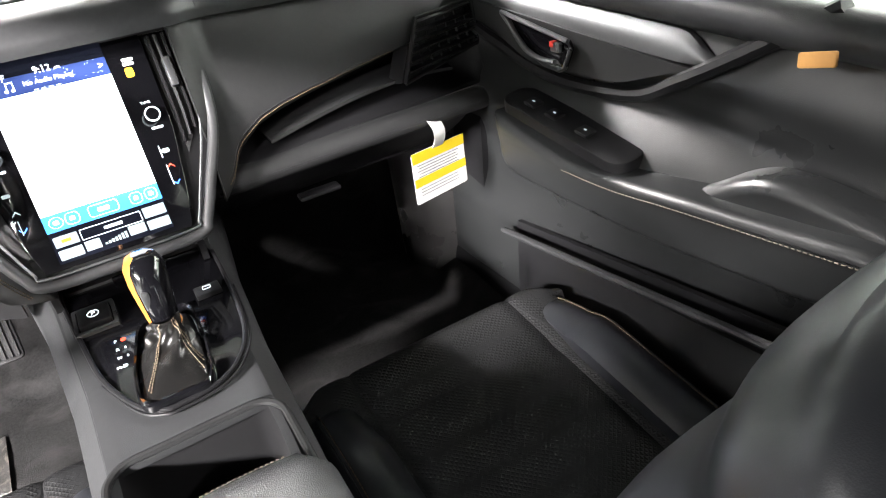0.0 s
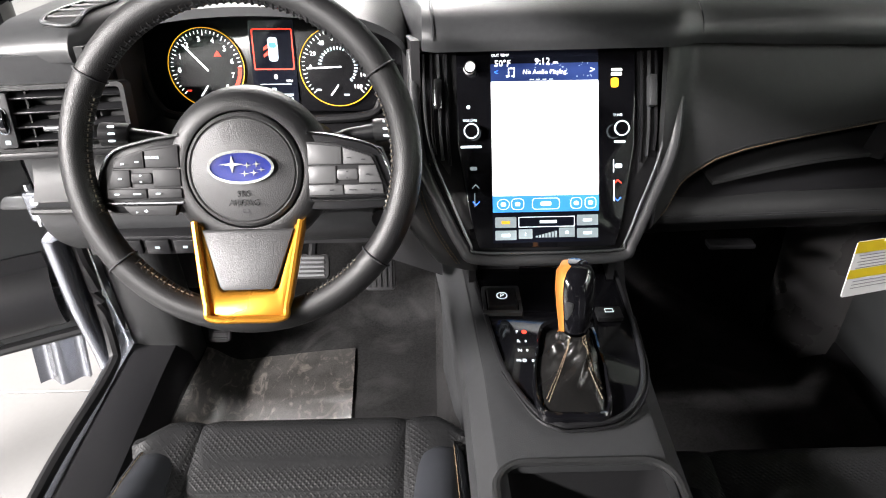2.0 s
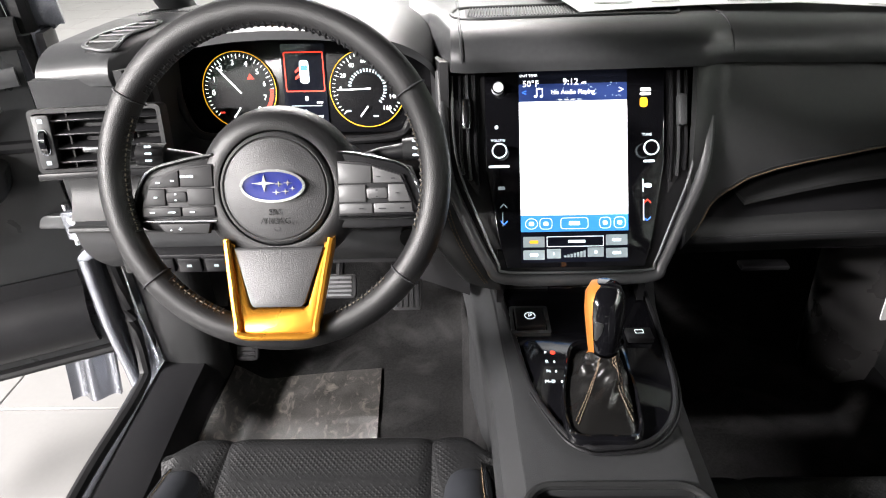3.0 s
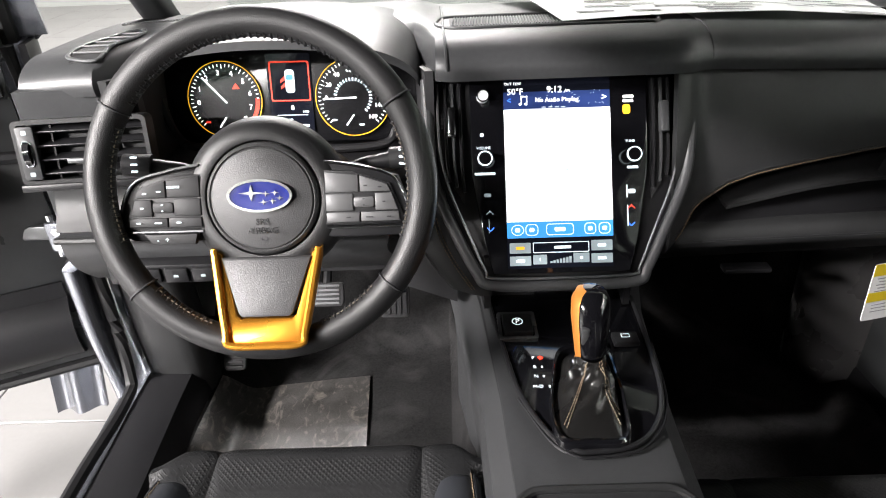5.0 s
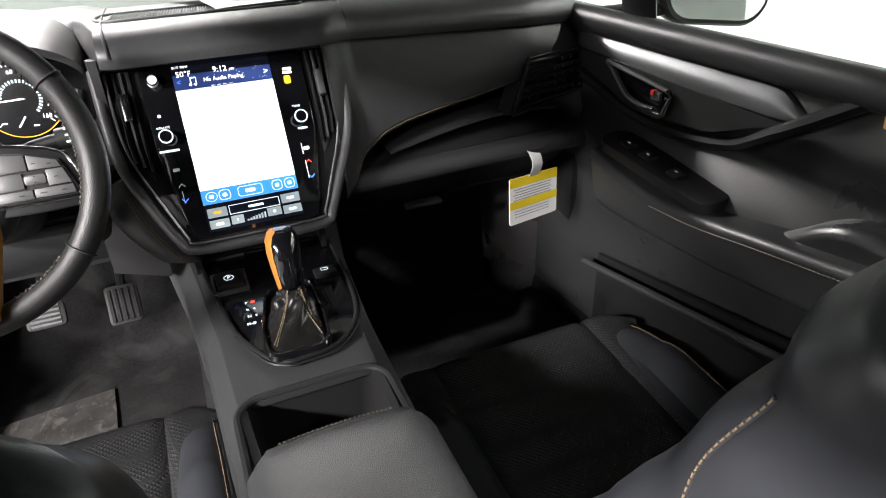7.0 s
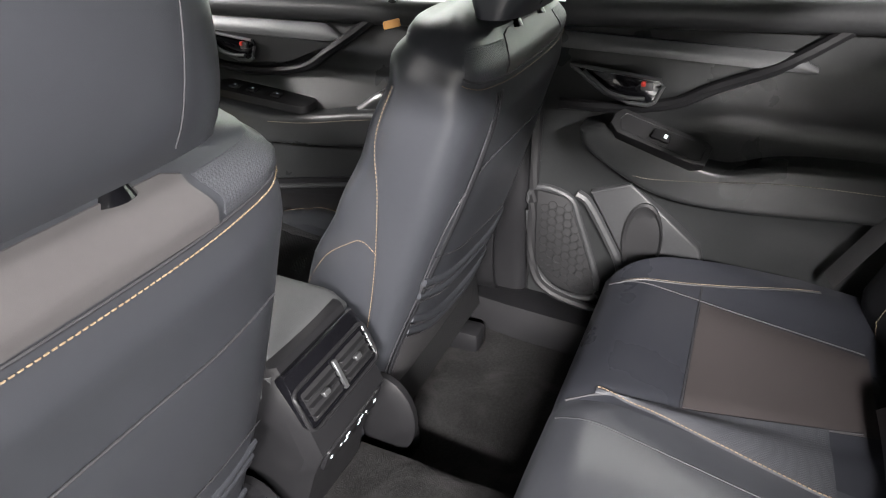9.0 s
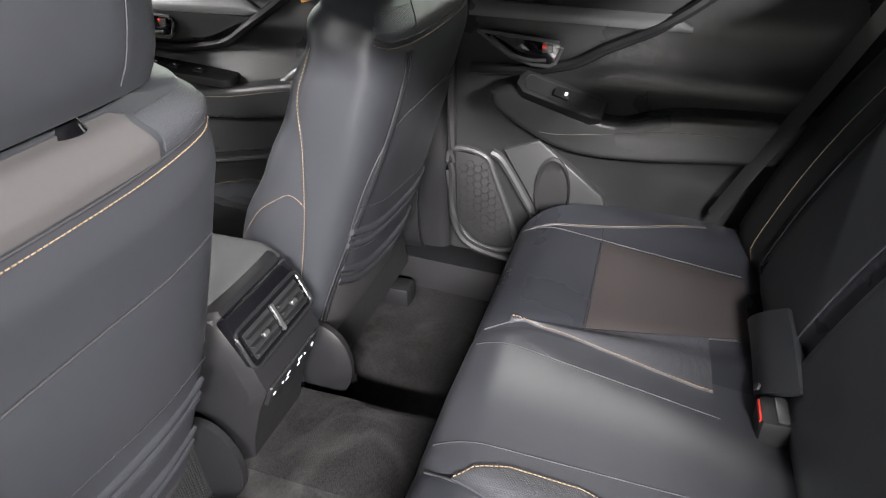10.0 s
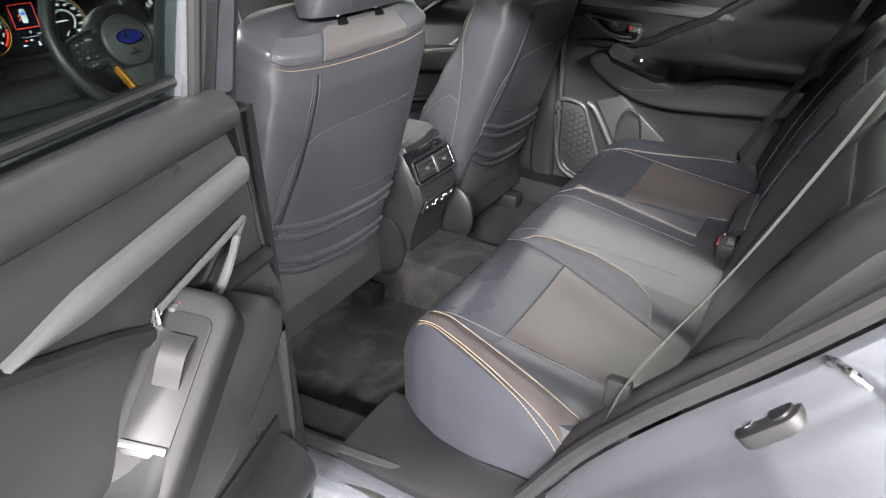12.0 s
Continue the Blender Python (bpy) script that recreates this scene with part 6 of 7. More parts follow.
# gear selector
shifter = thing("gear_selector", (0.005, -0.29, 0.8), "gear selector with black and orange knob and leather boot", "gear selector")
BOOT = [(-0.016, -0.226), (-0.032, -0.28), (-0.042, -0.331), (-0.039, -0.386), (0.0, -0.392), (0.042, -0.388), (0.054, -0.33), (0.056, -0.28), (0.053, -0.222), (0.02, -0.214)]


def boot_ring(t):
    """Leather that falls from the knob's collar in four stitched gores and tucks into the frame."""
    base = smooth_path([(x, y, 0) for x, y in BOOT], 6, True)
    mid, top_c = V((0.008, -0.305, 0.81)), V((0.017, -0.279, 0.845))
    out = []
    for i, q in enumerate(base):
        a = math.atan2(q.y + 0.305, q.x - 0.008)
        k = (1 - t) ** 1.9
        gore = 1 - 0.3 * math.sin(math.pi * min(1.0, t * 1.1)) * abs(math.sin(2 * a)) ** 1.5
        low = V((mid.x + (q.x - mid.x) * 0.86, mid.y + (q.y - mid.y) * 0.88, 0))
        hi = top_c + V((0.0165 * math.cos(a), 0.017 * math.sin(a), 0))
        pt = low * k * gore + mid * k * (1 - gore) + hi * (1 - k)
        crease = math.sin(math.pi * t) * (0.0024 * math.sin(a * 3 + 9 * t) + 0.0016 * math.sin(a * 8 - 14 * t))
        pt.z = lerp(0.803, 0.846, t ** 0.9) + crease + 0.004 * math.sin(math.pi * t)
        out.append(pt + V((crease * math.cos(a), crease * math.sin(a), 0)))
    return out
boot_mat = material("boot_leather", (0.008, 0.0078, 0.0076), 0.27, grain=0.12, scale=1200, pattern="leather")
part("boot", loft([boot_ring(t) for t in np.linspace(0, 1, 30)]), boot_mat, shifter, "creased black leather boot with tan seams")
part("boot_cuff", loft([[V((0.017 + r * math.cos(a), -0.279 + r * math.sin(a), z)) for a in (2 * math.pi * i / 28 for i in range(28))] for r, z in ((0.016, 0.826), (0.0185, 0.83), (0.019, 0.84), (0.0165, 0.846))]), boot_mat, shifter, "gathered leather cuff under the knob")
for i0 in (17, 18, 31, 33, 34):
    part("stitching", stitches([boot_ring(t)[i0] + V((0, -0.0006, 0.0006)) for t in np.linspace(0.04, 0.97, 24)], V((0, -0.5, 0.8)), 0.0045, 0.0018, 0.0017, 0.0006), thread_cream, shifter)["kind"] = "stuff"
outer_b = smooth_path([(x, y, 0) for x, y in BOOT], 6, True)
rows = []
for k, h in ((1.0, 0.002), (0.985, 0.01), (0.95, 0.0125), (0.9, 0.011), (0.87, 0.002), (0.86, -0.014)):
    rows.append([PM @ V((0.008 + (q.x - 0.008) * k, -0.305 + (q.y + 0.305) * k, h)) for q in outer_b])
part("boot_frame", loft(rows, caps=False), piano, shifter, "raised glossy black boot frame")
kn_c = [(0.0165, -0.276, 0.826, 0.013, 0.013), (0.017, -0.274, 0.832, 0.017, 0.018), (0.0175, -0.27, 0.846, 0.0195, 0.0215), (0.018, -0.262, 0.868, 0.0225, 0.0245), (0.0185, -0.253, 0.89, 0.025, 0.0265), (0.019, -0.245, 0.908, 0.0245, 0.025), (0.019, -0.241, 0.918, 0.019, 0.02), (0.019, -0.239, 0.922, 0.01, 0.011)]
def knob_skin(a0, a1, scale_, n):
    return [[V((x + rx * scale_ * math.cos(radians(a)), y + ry * scale_ * math.sin(radians(a)), z)) for a in np.linspace(a0, a1, n)] for x, y, z, rx, ry in kn_c]
part("knob", loft([r[:-1] for r in knob_skin(0, 360, 1.0, 33)]), piano, shifter, "glossy black shift knob")
part("knob_flank", loft(knob_skin(135, 222, 1.035, 16), closed=False, caps=False), orange_knob, shifter, "orange-copper side of the knob")
part("knob_collar", tube([V((0.017 + 0.0165 * math.cos(a), -0.274 + 0.0165 * math.sin(a), 0.831)) for a in (2 * math.pi * i / 24 for i in range(24))], 0.0045, 8, True), orange_knob, shifter)
part("release", box_bm(0.002, 0.012, -0.283, -0.272, 0.862, 0.888, bevel=0.003), satin, shifter)

# armrest lid
arm = thing("armrest", (0.0, -0.72, 0.83), "light grey padded console armrest with stitched edge", "armrest")
def lid(u, v):
    y = lerp(-0.56, -0.885, v)
    w = 0.108 * (1 - 0.25 * (1 - step(0, 0.12, v)) * 1.0) * (1 - 0.12 * step(0.9, 1, v))
    x = w * lerp(-1, 1, u) + 0.004
    e = max(abs(2 * u - 1) ** 6, (1 - v) ** 14, v ** 20)
    return V((x, y + 0.0, 0.842 - 0.022 * v * 0.4 - 0.03 * e + 0.006 * math.sin(math.pi * u)))
part("lid", grid(lid, 24, 30, 0.035, (0, 0, -1)), material("armrest_leather", (0.055, 0.057, 0.059), 0.5, grain=0.3, scale=800, pattern="leather"), arm)
part("stitching", stitches([lid(u, 0.03) + V((0, 0, 0.001)) for u in np.linspace(0.1, 0.9, 20)], V((0, 0.5, 0.8)), 0.004, 0.003, 0.0016, 0.0006), thread_pale, arm)["kind"] = "stuff"

# rear end of the console with vents and sockets
RM = axes((0.0, -0.927, 0.74), (1, 0, 0), (0, 0.4, 0.92))
rear_end = part("rear_end", loft([[V((x * w, y, z)) for x, y in ((-1, yf), (1, yf), (1, yb + 0.02), (0.85, yb), (-0.85, yb), (-1, yb + 0.02))] for w, yf, yb, z in ((0.088, -0.8, -0.872, 0.43), (0.09, -0.8, -0.885, 0.49), (0.094, -0.8, -0.9, 0.56), (0.1, -0.8, -0.925, 0.63), (0.102, -0.8, -0.948, 0.68), (0.098, -0.8, -0.92, 0.75), (0.094, -0.8, -0.89, 0.815), (0.09, -0.8, -0.88, 0.82))]), hard, console, "rear end of the console")
vent_frame = part("rear_vent", slab(round_rect(0.176, 0.092, 0.008, 3, 0, 0.027), 0.02, RM @ Matrix.Translation((0, 0, 0.006)), 0.003), piano, console, "twin rear air vent")
for sg in (-1, 1):
    part("vent_throat", slab(round_rect(0.07, 0.046, 0.003, 2, sg * 0.042, 0.012), 0.006, RM @ Matrix.Translation((0, 0, 0.007))), rubber, vent_frame)
    for k in range(3):
        bm = bmesh.new()
        box(bm, -0.034, 0.034, -0.0015, 0.0015, -0.006, 0.004, 0.0006, 1, RM @ pose(sg * 0.042, -0.003 + 0.014 * k, 0.01, 20))
        part("slat", bm, hard, vent_frame)
    bm = bmesh.new()
    box(bm, -0.007, 0.007, -0.004, 0.004, 0, 0.008, 0.001, 1, RM @ pose(sg * 0.042, 0.012, 0.009))
    part("vent_tab", bm, satin, vent_frame)
    part("chrome_edge", tube([RM @ V((sg * 0.086, -0.012, 0.006)), RM @ V((sg * 0.086, 0.04, 0.006))], 0.0022, 6), chrome, vent_frame)
bm = bmesh.new()
box(bm, -0.004, 0.004, -0.012, 0.036, 0, 0.006, 0.001, 1, RM @ pose(0, 0, 0.006))
part("vent_divider", bm, satin, vent_frame)
part("vent_frame", tube([RM @ V((x, y, 0.006)) for x, y in round_rect(0.178, 0.066, 0.012, 4, 0, 0.012)], 0.0035, 8, True), hard, vent_frame)
UM = axes((0.0, -0.9385, 0.655), (1, 0, 0), (0, -0.35, 0.93))
usb_panel = part("socket_panel", slab(round_rect(0.15, 0.045, 0.005, 3), 0.01, UM @ Matrix.Translation((0, 0, 0.004)), 0.002), hard, console, "panel with two charging sockets and seat heater keys")
for x, y, w, h in ((-0.02, 0.006, 0.014, 0.006), (-0.02, -0.007, 0.012, 0.006), (0.018, 0.006, 0.014, 0.008), (0.018, -0.008, 0.012, 0.005), (-0.036, -0.001, 0.004, 0.006), (0.036, 0.0, 0.004, 0.006), (-0.062, 0, 0.006, 0.01), (0.062, 0, 0.006, 0.01)):
    part("mark", ring(round_rect(w * 0.74, h * 0.74, 0.001, 2, x, y), round_rect(w * 0.5, h * 0.42, 0.0006, 2, x, y), 0.0005, UM @ Matrix.Translation((0, 0, 0.0048))), glow_pale, usb_panel)

# ---------------- pedals, mat ----------------
for nm, x, y, z, w, h, lab in (("brake_pedal", -0.445, 0.3, 0.565, 0.08, 0.055, "black rubber brake pedal with metal edge"), ("accelerator_pedal", -0.29, 0.3, 0.55, 0.07, 0.09, "ribbed black rubber accelerator pedal"), ("foot_rest", -0.655, 0.22, 0.455, 0.05, 0.06, "grey foot rest pedal")):
    p = thing(nm, (x, y, z), lab, "pedal", "pedals")
    m = axes((x, y, z), (1, 0, 0), (0, 0.55, 0.83))
    part("pad", slab(round_rect(w, h, 0.01, 3), 0.012, m, 0.003), rubber if nm != "foot_rest" else soft, p)
    for k in range(5):
        bm = bmesh.new()
        if nm == "accelerator_pedal":
            box(bm, -0.004, 0.004, -h * 0.42, h * 0.42, 0, 0.004, 0.001, 1, m @ pose(-w * 0.36 + w * 0.18 * k, 0, 0))
        else:
            box(bm, -w * 0.38, w * 0.38, -0.003, 0.003, 0, 0.003, 0.001, 1, m @ pose(0, -h * 0.36 + h * 0.18 * k, 0))
        part("rib", bm, satin if nm == "brake_pedal" else hard, p)
    part("arm", tube([V((x, y + 0.01, z)), V((x + 0.01, y + 0.12, z + 0.14))], 0.01, 8), hard, p)


def film(u, v):
    x, y = lerp(-0.69, lerp(-0.337, -0.358, v), u), lerp(-0.1, lerp(0.215, 0.255, u), v)
    return V((x, y, floor_z(x, y) + 0.005 + 0.0015 * noise.noise(V((x * 14, y * 14, 3)))))


tagged(part("floor_film", grid(film, 40, 40, 0.0015, (0, 0, -1)), mat_film, None), "scuffed grey protective film over the driver's footwell", "floor mat")

# ---------------- papers ----------------
sheet = thing("price_sheet", (0.3, 0.15, 1.2), "large white printed sheet lying on the dashboard", "paper sheet")
def sheet_pt(x, y):
    return V((x, y, line([(-0.2, 1.193), (0.05, 1.192), (0.35, 1.19), (0.5, 1.182), (0.7, 1.165)], x) + 0.035 * step(0.1, 0.5, y) * 0 + 0.006 * math.sin(5 * x + 9 * y) + 0.03 * max(0, y - 0.12)))
part("sheet", grid(lambda u, v: sheet_pt(lerp(lerp(0.015, -0.06, v), lerp(0.56, 0.62, v), u), lerp(lerp(0.055, 0.12, u), 0.5, v)), 30, 16, 0.0008, (0, 0, -1)), paper, sheet)
random.seed(11)
for k in range(46):
    x, y = random.uniform(0.03, 0.5), 0.1 + 0.02 * (k % 13)
    w = random.uniform(0.02, 0.1)
    part("print_bar", grid(lambda u, v: sheet_pt(x + w * u, y + 0.008 * v) + V((0, 0, 0.0012)), 3, 1), ink, sheet)
tag = thing("hang_tag", (0.56, -0.06, 0.8), "white and yellow cardboard tag hanging from the glovebox", "hang tag")
TM = axes((0.566, -0.066, 0.788), (0.147, 0.05, -0.016), (-0.004, 0.012, 0.1))
part("card", slab(round_rect(0.152, 0.098, 0.005, 3), 0.0012, TM), paper, tag)
for y, h in ((0.039, 0.02), (-0.008, 0.016)):
    part("yellow_band", slab(round_rect(0.152, h, 0.0005, 2, 0, y), 0.0003, TM @ Matrix.Translation((0, 0, 0.0006))), yellow, tag)
for k in range(5):
    part("print_bar", slab(round_rect(0.12 - 0.01 * (k % 2), 0.0014, 0.0004, 2, -0.004, 0.024 - 0.0055 * k), 0.0002, TM @ Matrix.Translation((0, 0, 0.0006))), ink, tag)
for k in range(3):
    part("print_bar", slab(round_rect(0.11, 0.0012, 0.0004, 2, -0.006, -0.022 - 0.006 * k), 0.0002, TM @ Matrix.Translation((0, 0, 0.0006))), ink, tag)
part("strap", grid(lambda u, v: TM @ V((-0.002 + 0.032 * (u - 0.5) - 0.012 * v ** 2, 0.045 + 0.062 * v, 0.001 + 0.012 * math.sin(math.pi * v))), 4, 12, 0.001, (0, 1, 0)), paper, tag)

# ---------------- closed doors on the far side ----------------


def skin(name, pts_fn, nu, nv, mat, parent, label="", thick=0.01, back=(1, 0, 0)):
    return part(name, grid(pts_fn, nu, nv, thick, back), mat, parent, label)


def handle_set(parent, c, xdir, ydir, flip=1):
    """A recessed inner door handle: bowl, chrome pull and red lock tab. c is the bowl's middle."""
    m = axes(c, xdir, ydir)
    k = flip
    bowl_o = [(k * x, y) for x, y in ((-0.1, 0.035), (0.075, 0.012), (0.082, 0.0), (0.068, -0.032), (0.055, -0.038), (0.02, -0.036), (-0.03, -0.018))]
    bowl = part("handle_bowl", slab(bowl_o[::k], 0.006, m @ Matrix.Translation((0, 0, 0.0055)), 0.002), piano, parent, "recessed glossy handle bowl")
    part("bowl_rim", tube([m @ V((x, y, 0.007)) for x, y in bowl_o + bowl_o[:1]], 0.0042, 8), satin, bowl)
    part("pull", tube([m @ V(p) for p in smooth_path([(k * -0.072, 0.024, 0.012), (k * -0.045, 0.004, 0.016), (k * -0.02, -0.014, 0.017), (k * 0.015, -0.023, 0.017), (k * 0.05, -0.024, 0.013)], 6)], 0.0055, 8, flat=0.7), satin, bowl, "satin metal pull handle")
    bm = bmesh.new()
    box(bm, -0.011, 0.011, -0.008, 0.008, 0, 0.009, 0.002, 2, m @ pose(k * 0.052, 0.0, 0.006))
    part("lock_tab", bm, satin, bowl)
    bm = bmesh.new()
    box(bm, -0.006, 0.003, -0.004, 0.005, 0, 0.0105, 0.001, 2, m @ pose(k * 0.047, 0.004, 0.006))
    part("lock_mark", bm, red, bowl, "red lock indicator")
    return bowl


def front_x(y, z):
    """Depth of the front passenger door's skin."""
    x = 0.735 + 0.0 * y
    x += 0.03 * step(1.02, 1.12, z)
    x -= 0.035 * math.exp(-((z - 0.87) / 0.05) ** 2)
    x += 0.02 * math.exp(-((z - 0.965) / 0.03) ** 2) * step(-0.9, -0.3, y)
    x -= 0.045 * step(0.72, 0.6, z) * 0.6
    return x


door3 = thing("door_3", (0.74, -0.3, 0.6), "closed front passenger door with dark padded inner panel", "car door", "", "structure")
skin("panel", lambda u, v: V((front_x(lerp(0.16, -0.95, u), lerp(0.44, 1.12, v)), lerp(0.16, -0.95, u), lerp(0.44, 1.12, v))), 60, 50, door_soft, door3)
# upper trim: wide satin strip that tapers, over a handle plate in glossy black
def strip3(u, v):
    y = lerp(0.15, -0.53, u)
    top = lerp(1.088, 1.082, u) - 0.03 * step(0.88, 1.0, u)
    bot = lerp(1.052, 1.043, u) + 0.006 * step(0.88, 1.0, u)
    z = lerp(bot, top, v)
    return V((front_x(y, z) - 0.014 - 0.004 * math.sin(math.pi * v), y, z))
skin("satin_strip", strip3, 40, 6, brushed, door3, "tapered satin grey trim strip")
def plate3(u, v):
    y = lerp(0.1, -0.5, u)
    top = lerp(1.06, 1.04, u)
    bot = table([(0, 1.04), (0.15, 1.02), (0.45, 0.975), (0.7, 0.985), (1.0, 1.035)], u)
    z = lerp(bot, top, v)
    return V((0.722, y, z))
skin("handle_plate", plate3, 40, 8, soft_dark, door3)
part("swoop", tube([V((front_x(y, z) - 0.012, y, z)) for y, z in [(p.x, p.y) for p in smooth_path([(0.08, 1.03, 0), (-0.02, 0.99, 0), (-0.112, 0.963, 0), (-0.25, 0.955, 0), (-0.39, 0.976, 0), (-0.48, 1.025, 0), (-0.564, 1.08, 0), (-0.652, 1.14, 0)], 8)]], 0.012, 8), hard, door3, "curved dark moulding")
handle_set(door3, (0.716, -0.185, 1.022), (0, -1, 0.03), (0, 0, 1))
# armrest with switch panel and padded top
D3 = axes((0.645, 0, 0), (0, -1, 0), (0, 0, 1))
arm_low = smooth_path([(0.13, 0.9, 0), (0.14, 0.86, 0), (0.17, 0.8, 0), (0.3, 0.797, 0), (0.5, 0.81, 0), (0.64, 0.828, 0), (0.77, 0.85, 0), (0.805, 0.885, 0)], 5)
arm_up = smooth_path([(0.81, 0.925, 0), (0.79, 0.936, 0), (0.7, 0.922, 0), (0.55, 0.9, 0), (0.43, 0.881, 0), (0.32, 0.872, 0), (0.2, 0.885, 0)], 5)
part("armrest", slab([(q.x, q.y) for q in arm_low + arm_up], 0.1, D3, 0.014, 4), door_soft, door3, "padded door armrest with pale stitching")
grab = smooth_path([(0.5, 0.87, 0), (0.56, 0.905, 0), (0.61, 0.94, 0), (0.66, 0.957, 0), (0.75, 0.955, 0), (0.83, 0.945, 0), (0.86, 0.9, 0)], 5)
part("grab_bulge", slab([(q.x, q.y) for q in grab] + [(0.86, 0.85), (0.5, 0.85)], 0.05, D3 @ Matrix.Translation((0, 0, -0.032)), 0.02, 4), door_soft, door3, "padded grab bulge above the armrest")
part("stitching", stitches([D3 @ V((q.x, q.y, 0.0003)) for q in smooth_path([(0.32, 0.856, 0), (0.43, 0.864, 0), (0.55, 0.883, 0), (0.7, 0.905, 0), (0.79, 0.918, 0)], 8)], V((-1, 0, 0.2)), 0.006, 0.003, 0.0022, 0.0008), thread_pale, door3)["kind"] = "stuff"
SW3 = axes((0.692, -0.285, 0.909), (0, -1, -0.09), (1, 0, 0.12))
swp = part("switch_panel", slab(round_rect(0.3, 0.07, 0.03, 5), 0.02, SW3 @ Matrix.Translation((0, 0, 0.006)), 0.004), hard, door3, "black window switch panel")
for k, xx in enumerate((-0.085, -0.03, 0.045)):
    bm = bmesh.new()
    box(bm, -0.014, 0.014, -0.012, 0.012, 0, 0.007, 0.003, 2, SW3 @ pose(xx, -0.004, 0.005))
    sw_ = part("switch", bm, hard, swp)
    bm = bmesh.new()
    box(bm, -0.003, 0.003, -0.0015, 0.0015, 0, 0.0005, 0, 1, SW3 @ pose(xx, -0.004, 0.012))
    part("mark", bm, glow_grey, sw_)
skin("door_pocket", lambda u, v: V((0.705 - 0.05 * math.sin(math.pi * min(1, v * 1.3)) ** 0.5 * step(0, 0.15, u), lerp(-0.12, -0.92, u), lerp(0.46, 0.64 + 0.14 * u, v))), 30, 10, hard, door3, "black map pocket")
part("pocket_edge", tube([V((0.668, lerp(-0.12, -0.92, t), 0.633 + 0.144 * t)) for t in np.linspace(0, 1, 16)], 0.007, 8), soft, door3)
part("belt_line", tube([V((0.755, y, 1.108 + 0.004 * t)) for t, y in ((t, lerp(0.15, -0.95, t)) for t in np.linspace(0, 1, 14))], 0.028, 10), soft, door3, "soft grey window ledge")
part("window_frame", tube([V(p) for p in smooth_path([(0.77, 0.22, 1.13), (0.76, 0.18, 1.2), (0.66, -0.05, 1.49), (0.645, -0.5, 1.52), (0.65, -0.94, 1.5), (0.74, -0.97, 1.16)], 6)], 0.022, 8), rubber, door3)
win = part("window", grid(lambda u, v: V((lerp(0.775, 0.655, v), lerp(lerp(0.2, 0.0, v), -0.95, u), lerp(1.125, 1.5, v))), 8, 4, 0.004, (1, 0, 0)), clear_glass, door3, "clear side window")
win.visible_shadow = False
part("corner_post", tube([V((0.775, -0.085, 1.12)), V((0.74, -0.1, 1.25)), V((0.7, -0.12, 1.38))], 0.05, 12, flat=0.3, up=(1, 0, 0)), hard, door3, "black sail panel at the mirror")
tagged(part("door_tag", slab(round_rect(0.042, 0.017, 0.003, 3), 0.004, axes((0.697, -0.663, 1.098), (0, -1, 0.25), (0.2, 0, 1)), 0.001), orange_tag, None), "small crumpled orange sticker on the door panel", "sticker")

# outside mirror
mir = thing("side_mirror", (0.95, 0.06, 1.2), "black door mirror with large glass", "side mirror")
MM = axes((1.045, 0.0, 1.165), (0.97, -0.2, -0.1), (0, 0.1, 1))
part("shell", loft([[MM @ V((x * s, y * s, z)) for x, y in round_rect(0.25, 0.17, 0.06, 5)] for z, s in ((0.012, 1.0), (0.0, 1.06), (-0.04, 1.02), (-0.08, 0.8), (-0.1, 0.4))]), hard, mir)
part("mirror_glass", slab(round_rect(0.235, 0.155, 0.055, 5), 0.004, MM @ Matrix.Translation((0, 0, 0.014))), mirror_mat, mir)
part("arm", box_bm(0.77, 0.96, 0.02, 0.07, 1.1, 1.13, bevel=0.012), hard, mir)

# rear door
door4 = thing("door_4", (0.74, -1.3, 0.6), "closed rear passenger door with dark padded inner panel", "car door", "", "structure")


def rear_x(y, z):
    x = 0.725
    x += 0.03 * step(1.05, 1.15, z)
    x -= 0.03 * math.exp(-((z - 0.83) / 0.06) ** 2) * step(-1.08, -1.25, y)
    x += 0.015 * math.exp(-((z - 0.94) / 0.04) ** 2)
    return x


skin("panel", lambda u, v: V((rear_x(lerp(-0.99, -1.95, u), lerp(0.46, 1.15, v)) - 0.0, lerp(-0.99, -1.95, u), lerp(0.46, 1.15, v))), 60, 50, door_soft, door4)
def strip4(u, v):
    y = lerp(-1.04, -1.5, u)
    z = lerp(lerp(1.07, 1.053, u), lerp(1.1, 1.084, u) - 0.02 * step(0.9, 1, u), v)
    return V((rear_x(y, z) - 0.013 - 0.004 * math.sin(math.pi * v), y, z))
skin("satin_strip", strip4, 30, 6, brushed, door4, "satin grey trim strip")
handle_set(door4, (0.708, -1.165, 1.01), (0, -1, 0.03), (0, 0, 1))
part("swoop", tube([V((rear_x(y, z) - 0.01, y, z)) for y, z in [(p.x, p.y) for p in smooth_path([(-1.04, 0.952, 0), (-1.15, 0.955, 0), (-1.265, 0.975, 0), (-1.34, 1.015, 0), (-1.438, 1.06, 0), (-1.52, 1.113, 0), (-1.6, 1.17, 0)], 8)]], 0.012, 8), hard, door4, "curved dark moulding")
D4 = axes((0.655, 0, 0), (0, -1, 0), (0, 0, 1))
arm_low = smooth_path([(1.1, 0.925, 0), (1.115, 0.885, 0), (1.2, 0.83, 0), (1.29, 0.797, 0), (1.42, 0.79, 0), (1.65, 0.805, 0), (1.9, 0.815, 0)], 5)
